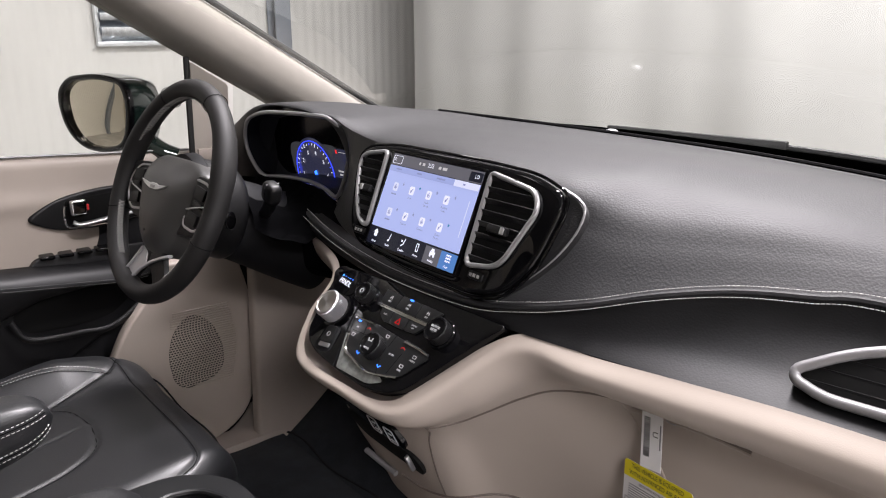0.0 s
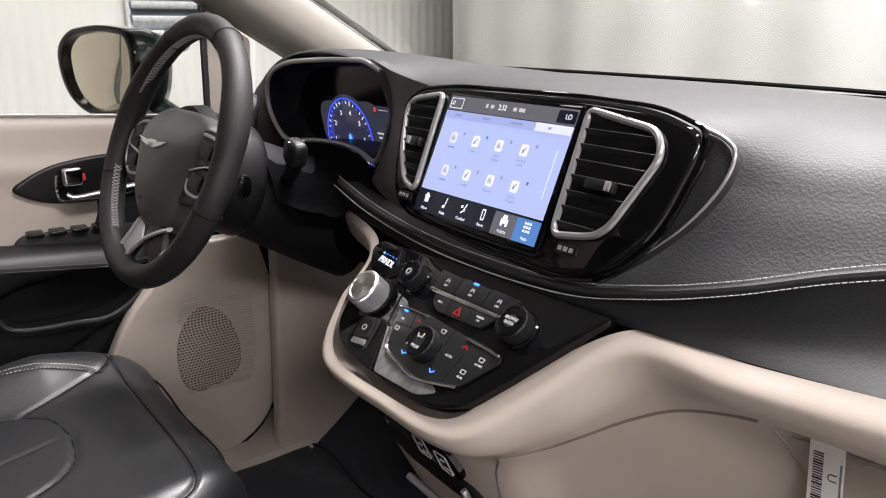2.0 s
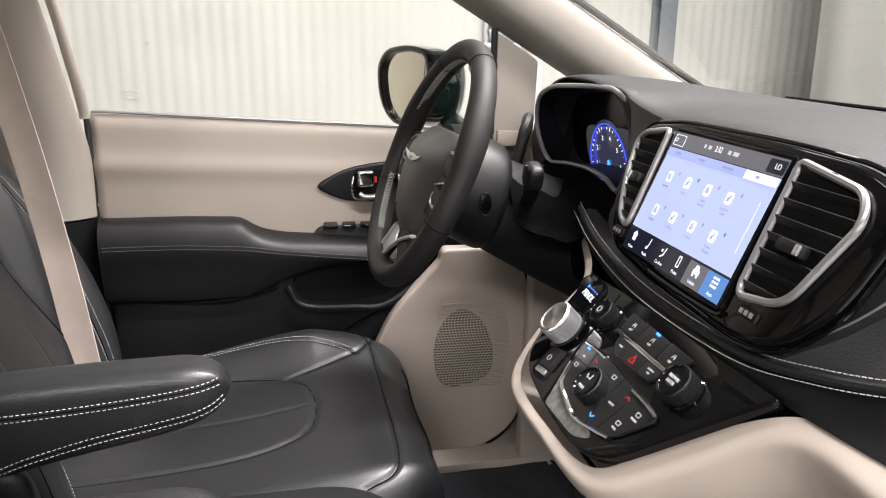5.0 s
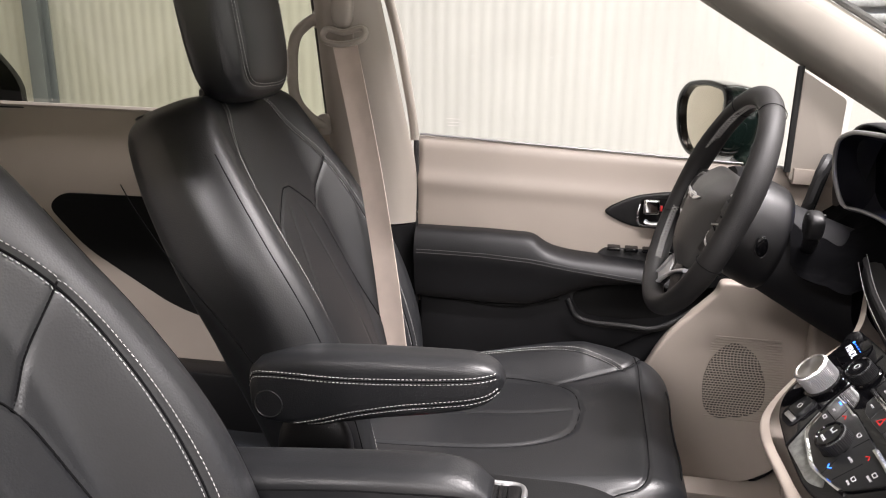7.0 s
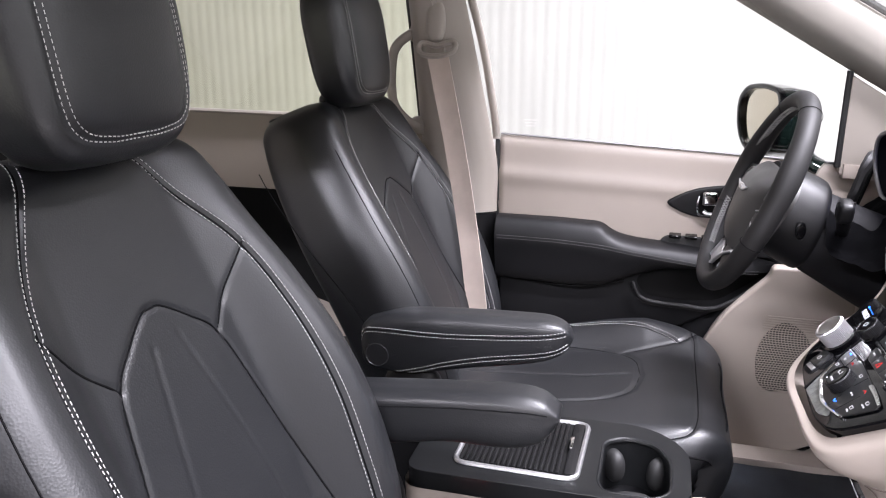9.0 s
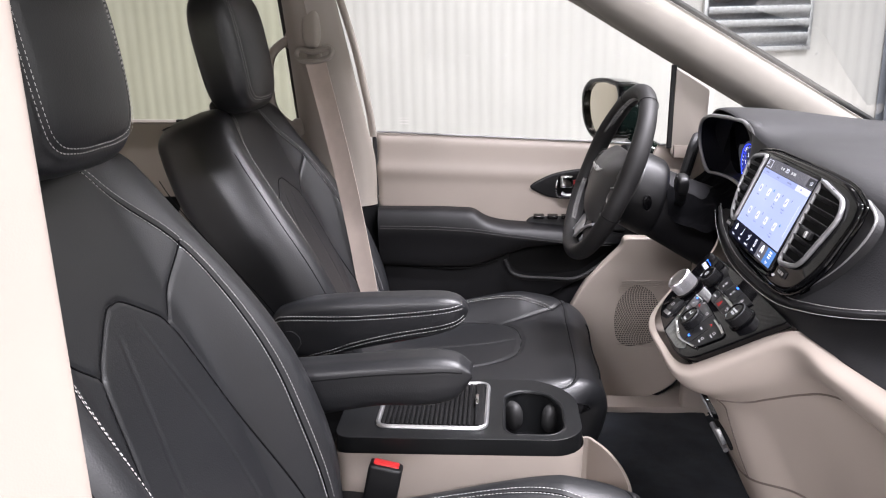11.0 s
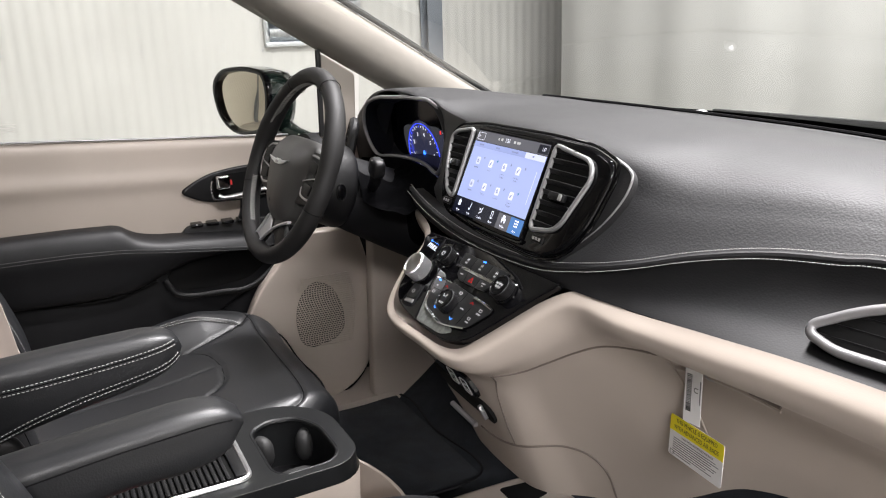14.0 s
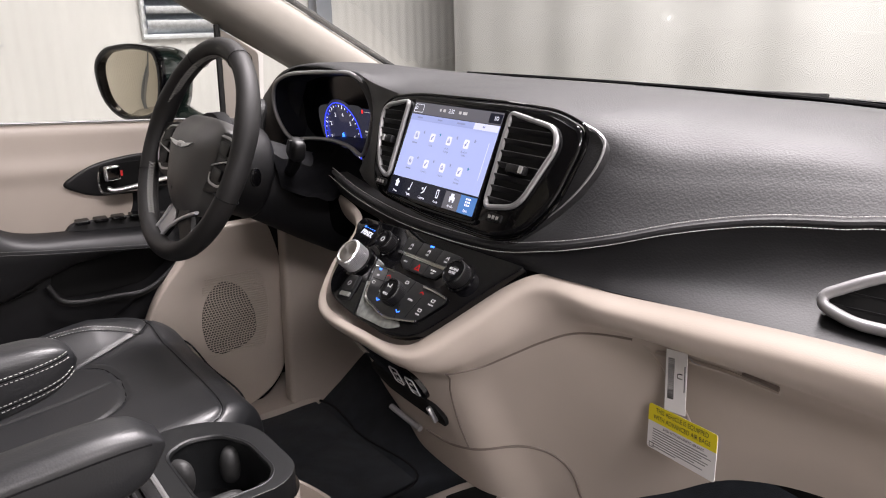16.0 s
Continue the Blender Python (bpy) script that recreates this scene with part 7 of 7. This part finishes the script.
    for side in (-1, 1):
        if stitched_arm:
            for tab in (UPPER, LOWER):
                for off in (0.0, -0.0075):
                    pts = []
                    for i in range(121):
                        y = tab[0][0] + (tab[-1][0] - tab[0][0]) * i / 120
                        q = arm_skin(long_arm_sec(y, x0), lerp_table(tab, y) + off, side)
                        if q:
                            pts.append(PA @ (q + Vector((0.0004 * side, 0, 0))))
                    part("stitching", stitches(pts, [Vector((side, 0, 0.2))] * len(pts), 0.0058, 0.0035, 0.00050), "thread", ar, "light grey stitching")
                pts = []
                for i in range(61):
                    y = tab[0][0] + (tab[-1][0] - tab[0][0]) * i / 60
                    q = arm_skin(long_arm_sec(y, x0), lerp_table(tab, y) - 0.0037, side)
                    if q:
                        pts.append(PA @ q)
                part("arm_seam", tube(pts, 0.0008, 6, 90), "seam", ar)
        else:
            pts = []
            for i in range(21):
                y = -0.165 + 0.345 * i / 20
                sec = arm_sec(y, x0)
                hi, lo = sec[0].z, sec[6].z
                q = arm_skin(sec, (hi + lo) / 2 + (hi - lo) * 0.275, side)
                if q:
                    pts.append(PA @ q)
            part("arm_seam", tube(pts, 0.0010, 6, 40), "seam", ar)
    capx = x0 + 0.0345 if stitched_arm else x0 + 0.034
    part("pivot_cap", moved(lathe([(0.0, 0.0012), (0.0195, 0.0012), (0.0205, 0.0022), (0.0218, 0.0016), (0.0222, -0.004)], 32), PA @ pose(capx - 0.001, -0.146, 0.866, 0, 90, 0)), "leather", ar)
    return t


HEAD_SEAM = smooth_line([(0.088, 0.115), (0.092, 0.03), (0.090, -0.060), (0.076, -0.092), (0.04, -0.101), (0.0, -0.102)], 30)
front_seat(-0.43, 0.0, 0.0, 1, "black leather driver's seat with light stitching and armrest folded down", True, 0.0, -0.028)
RISE[0] = 1.0
front_seat(0.405, 0.040, 0.012, -1, "black leather front passenger seat with armrest folded down", False, 0.03, -0.024, -0.03, -0.014)


# ---- centre console ----
def centre_console():
    t = thing("centre_console", (0, 0.19, 0.43), "low console with black top, cup holders and beige sides", "console")
    CX = 0.01
    body = rounded([(-0.122, -0.025), (-0.122, 0.320), (-0.064, 0.380), (0.070, 0.380), (0.100, 0.350), (0.100, -0.025)], [0.03, 0.06, 0.06, 0.04, 0.04, 0.03], 6)

    def f(u, v):
        o = BO[int(round(u * 90)) % 90]
        z = 0.43 + 0.345 * v
        k = 0.92 + 0.115 * v ** 0.6
        return Vector((CX + o.x * k, 0.18 + (o.y - 0.18) * (0.93 + 0.07 * v), z))
    BO = resampled(body, 90)
    part("body", sheet(f, 90, 16, cu=True), "beige", t, "beige console body", angle=50)
    top = rounded([(-0.120, -0.020), (-0.120, 0.318), (-0.062, 0.377), (0.068, 0.377), (0.098, 0.346), (0.098, -0.020)], [0.03, 0.06, 0.06, 0.04, 0.04, 0.03], 6)
    hole = rounded([(-0.058, 0.250), (-0.080, 0.286), (-0.066, 0.330), (-0.022, 0.352), (0.058, 0.352), (0.082, 0.332), (0.082, 0.262), (0.062, 0.250)], 0.018, 6)
    TZ = 0.800
    part("top", moved(slab(top, 0.034, 0.022, 5, hole=hole), pose(CX, 0, TZ - 0.034)), "satin_black", t, "satin black console top")
    ho = resampled(hole, 60)
    part("cup_rim", tube([Vector((CX + p.x, p.y, TZ - 0.004)) for p in ho], 0.0045, 8, 120, True), "satin_black", t)
    part("cup_well", sheet(lambda u, v: Vector((CX + 0.005 + (ho[int(round(u * 60)) % 60].x - 0.005) * (1 - 0.08 * v), 0.301 + (ho[int(round(u * 60)) % 60].y - 0.301) * (1 - 0.08 * v), TZ - 0.006 - 0.075 * v)), 60, 6, cu=True), "satin_black", t, "deep black cup holder", angle=180)
    part("cup_floor", moved(slab([p * 1.0 for p in ho], 0.003), pose(CX, 0, TZ - 0.082)), "dull", t)
    for x, y in ((-0.058, 0.268), (0.062, 0.262), (-0.050, 0.334), (0.062, 0.338)):
        part("cup_finger", moved(pillow(0.020, 0.014, 0.026, 2.4, 24, 14), pose(CX + x, y, TZ - 0.040, 0, 0, 35 if x * (y - 0.3) > 0 else -35)), "rubber", t, "soft rubber cup finger")
    part("cup_divider", moved(pillow(0.012, 0.030, 0.020, 3, 20, 12), pose(CX + 0.004, 0.301, TZ - 0.066)), "rubber", t)
    # tray with roller cover
    fr = resampled(rounded([(-0.094, 0.045), (-0.098, 0.225), (0.068, 0.222), (0.064, 0.045)], 0.018, 6), 70)
    part("tray_frame", tube([Vector((CX + p.x, p.y, TZ + 0.0015)) for p in fr], 0.0042, 8, 140, True), "satin", t, "satin silver tray frame")
    part("tray_recess", moved(slab(fr, 0.0015), pose(CX, 0, TZ - 0.0005)), "void", t)
    rib = moved(box(0.148, 0.0052, 0.004, 0.0015, 2), pose(-0.018, 0, 0))
    first = part("cover_slat", moved(rib, pose(CX + 0.003, 0.054, TZ + 0.003)), "black", t)
    for i in range(1, 19):
        o = first.copy()
        scene.collection.objects.link(o)
        o.matrix_parent_inverse = first.matrix_parent_inverse.copy()
        o.location = (0, 0.0078 * i, 0)
    part("cover_end", moved(box(0.150, 0.016, 0.005, 0.002), pose(CX - 0.015, 0.2115, TZ + 0.003)), "black", t)
    part("cover_grip", moved(box(0.034, 0.006, 0.007, 0.002), pose(CX + 0.003 - 0.025, 0.206, TZ + 0.007)), "chrome", t, "chrome grip")
    part("side_crease", tube([(CX + 0.112, -0.04, 0.70), (CX + 0.113, 0.10, 0.688), (CX + 0.113, 0.22, 0.70), (CX + 0.112, 0.34, 0.66)], 0.002, 6, 30), "beige", t)
    # low bin before it
    b = thing("floor_bin", (0.03, 0.5, 0.43), "low beige open bin between console and dashboard", "bin")
    path = [(-0.112, 0.33), (-0.150, 0.405), (-0.128, 0.430), (-0.095, 0.447), (-0.057, 0.459), (-0.018, 0.466), (0.025, 0.468), (0.070, 0.460), (0.108, 0.435), (0.115, 0.38)]

    def wall(u, v):
        p = spline([Vector((x, y, 0)) for x, y in path], u)
        q = spline([Vector((x, y, 0)) for x, y in path], min(1, u + 0.01)) - spline([Vector((x, y, 0)) for x, y in path], max(0, u - 0.01))
        n = Vector((-q.y, q.x, 0)).normalized()
        z, o = ((0.44, -0.012), (0.655, 0.0), (0.664, -0.001), (0.664, -0.0065), (0.655, -0.008), (0.46, -0.018))[int(round(v * 5))]
        return Vector((p.x, p.y, z)) + n * o
    part("bin_wall", sheet(wall, 60, 6), "beige", b, "thin curved beige bin wall", angle=50)
    part("bin_floor", moved(slab([(-0.11, 0.40), (0.10, 0.40), (0.06, 0.445), (-0.06, 0.445)][::-1], 0.004), pose(0, 0, 0.50)), "void", b)
    # raised beige end of the floor tunnel below the dashboard
    e = thing("tunnel_cover", (0.06, 0.66, 0.43), "beige cover on the floor tunnel below the dashboard", "cover")

    plan = rounded([(-0.075, 0.520), (-0.070, 0.66), (-0.062, 0.778), (0.04, 0.802), (0.15, 0.800), (0.15, 0.520)][::-1], [0.02, 0.03, 0.05, 0.045, 0.03, 0.03], 6)
    part("cover_top", moved(slab(plan, 0.115, 0.014, 4), pose(0, 0, 0.437)), "beige", e)
    part("cover_slot", moved(slab(rounded([(-0.045, 0.690), (-0.036, 0.752), (0.012, 0.764), (0.024, 0.690)][::-1], 0.010), 0.006, 0.002), pose(0.0, 0, 0.5475)), "void", e, "black slot in the cover")


centre_console()


def buckle(x, y, z, lean, label):
    t = thing("belt_buckle", (x, y, z), label, "belt buckle", "belt buckles")
    F = pose(x, y, z, -12, lean, 0)
    part("housing", moved(box(0.030, 0.052, 0.095, 0.006, 3), F @ pose(0, 0, -0.047)), "black", t)
    part("release_button", moved(box(0.016, 0.040, 0.010, 0.003, 2), F @ pose(0, 0, -0.001)), "red", t, "red release button")
    part("stalk", moved(box(0.020, 0.040, 0.20, 0.005), F @ pose(0, 0, -0.19)), "dull", t)


buckle(0.145, 0.070, 0.775, -6, "black belt buckle with red button beside the passenger seat")
buckle(-0.165, 0.060, 0.745, 6, "black belt buckle with red button beside the driver's seat")


# ---- hang tag ----
def hang_tag():
    t = thing("warning_tag", (0.40, 0.70, 0.88), "white hang tag with a yellow air bag warning band", "tag")
    F = plane_frame((0.402, 0.6985, 0.8615), (0.107, -0.022, 0.012), (-0.002, 0.006, 0.05))
    card = part("card", moved(slab(rounded([(-0.055, -0.0255), (-0.055, 0.0285), (0.055, 0.0285), (0.055, -0.0255)], 0.004, 3), 0.0008), F), "paper", t, "white printed card", smooth=False)
    part("warning_band", moved(slab(rounded([(-0.055, 0.008), (-0.055, 0.0287), (0.055, 0.0287), (0.055, 0.008)], [0, 0.004, 0.004, 0], 3), 0.0004), F @ pose(0, 0, 0.0008)), "yellow", card, "yellow band", smooth=False)
    lettering("THIS VEHICLE IS EQUIPPED", 0.0078, F @ pose(0, 0.0228, 0.0013), "ink", card, depth=0.00005, squeeze=0.92)
    lettering("WITH ADVANCED AIR BAGS", 0.0078, F @ pose(0, 0.0142, 0.0013), "ink", card, depth=0.00005, squeeze=0.92)
    lettering("EVEN WITH ADVANCED AIR BAGS", 0.0042, F @ pose(0.004, 0.004, 0.0009), "ink", card, depth=0.00005)
    for i in range(8):
        w = (0.088, 0.094, 0.080, 0.090, 0.086, 0.070, 0.082, 0.040)[i]
        part("print_line", moved(box(w, 0.0011, 0.0002), F @ pose(-0.050 + w / 2 + 0.004, -0.0005 - 0.0030 * i, 0.0009)), "grey_ink", card, smooth=False)
    part("print_box", moved(slab([(-0.004, -0.003), (-0.004, 0.003), (0.004, 0.003), (0.004, -0.003)], 0.0002, 0, 1, hole=[(-0.0033, -0.0023), (-0.0033, 0.0023), (0.0033, 0.0023), (0.0033, -0.0023)]), F @ pose(-0.047, -0.021, 0.0009)), "ink", card, smooth=False)
    G = plane_frame((0.3825, 0.7095, 0.925), (0.030, -0.002, 0.004), (-0.003, 0.008, 0.068))
    strip = part("strip", moved(slab([(-0.0150, -0.036), (-0.0150, 0.036), (0.0150, 0.036), (0.0150, -0.036)], 0.0008), G), "paper", t, "white strip with bar code", smooth=False)
    z = 0.038
    for i in range(22):
        h = random.choice((0.0008, 0.0012, 0.0018))
        part("bar", moved(box(0.009, h, 0.0002), G @ pose(-0.007, 0.026 - 0.0022 * i, 0.0009)), "ink", strip, smooth=False)
    lettering("U", 0.011, G @ pose(0.005, 0.008, 0.001, 0, 0, -90), "ink", strip, depth=0.00005)
    part("print_line", moved(box(0.0018, 0.030, 0.0002), G @ pose(0.0125, 0.006, 0.0009)), "grey_ink", strip, smooth=False)
    part("strap", tube([(0.395, 0.712, 0.960), (0.402, 0.711, 0.956), (0.410, 0.713, 0.955)], 0.0008, 5, 10), "grey", t)


M["grey_ink"] = material("grey_ink", (0.22, 0.22, 0.23), 0.6)
hang_tag()
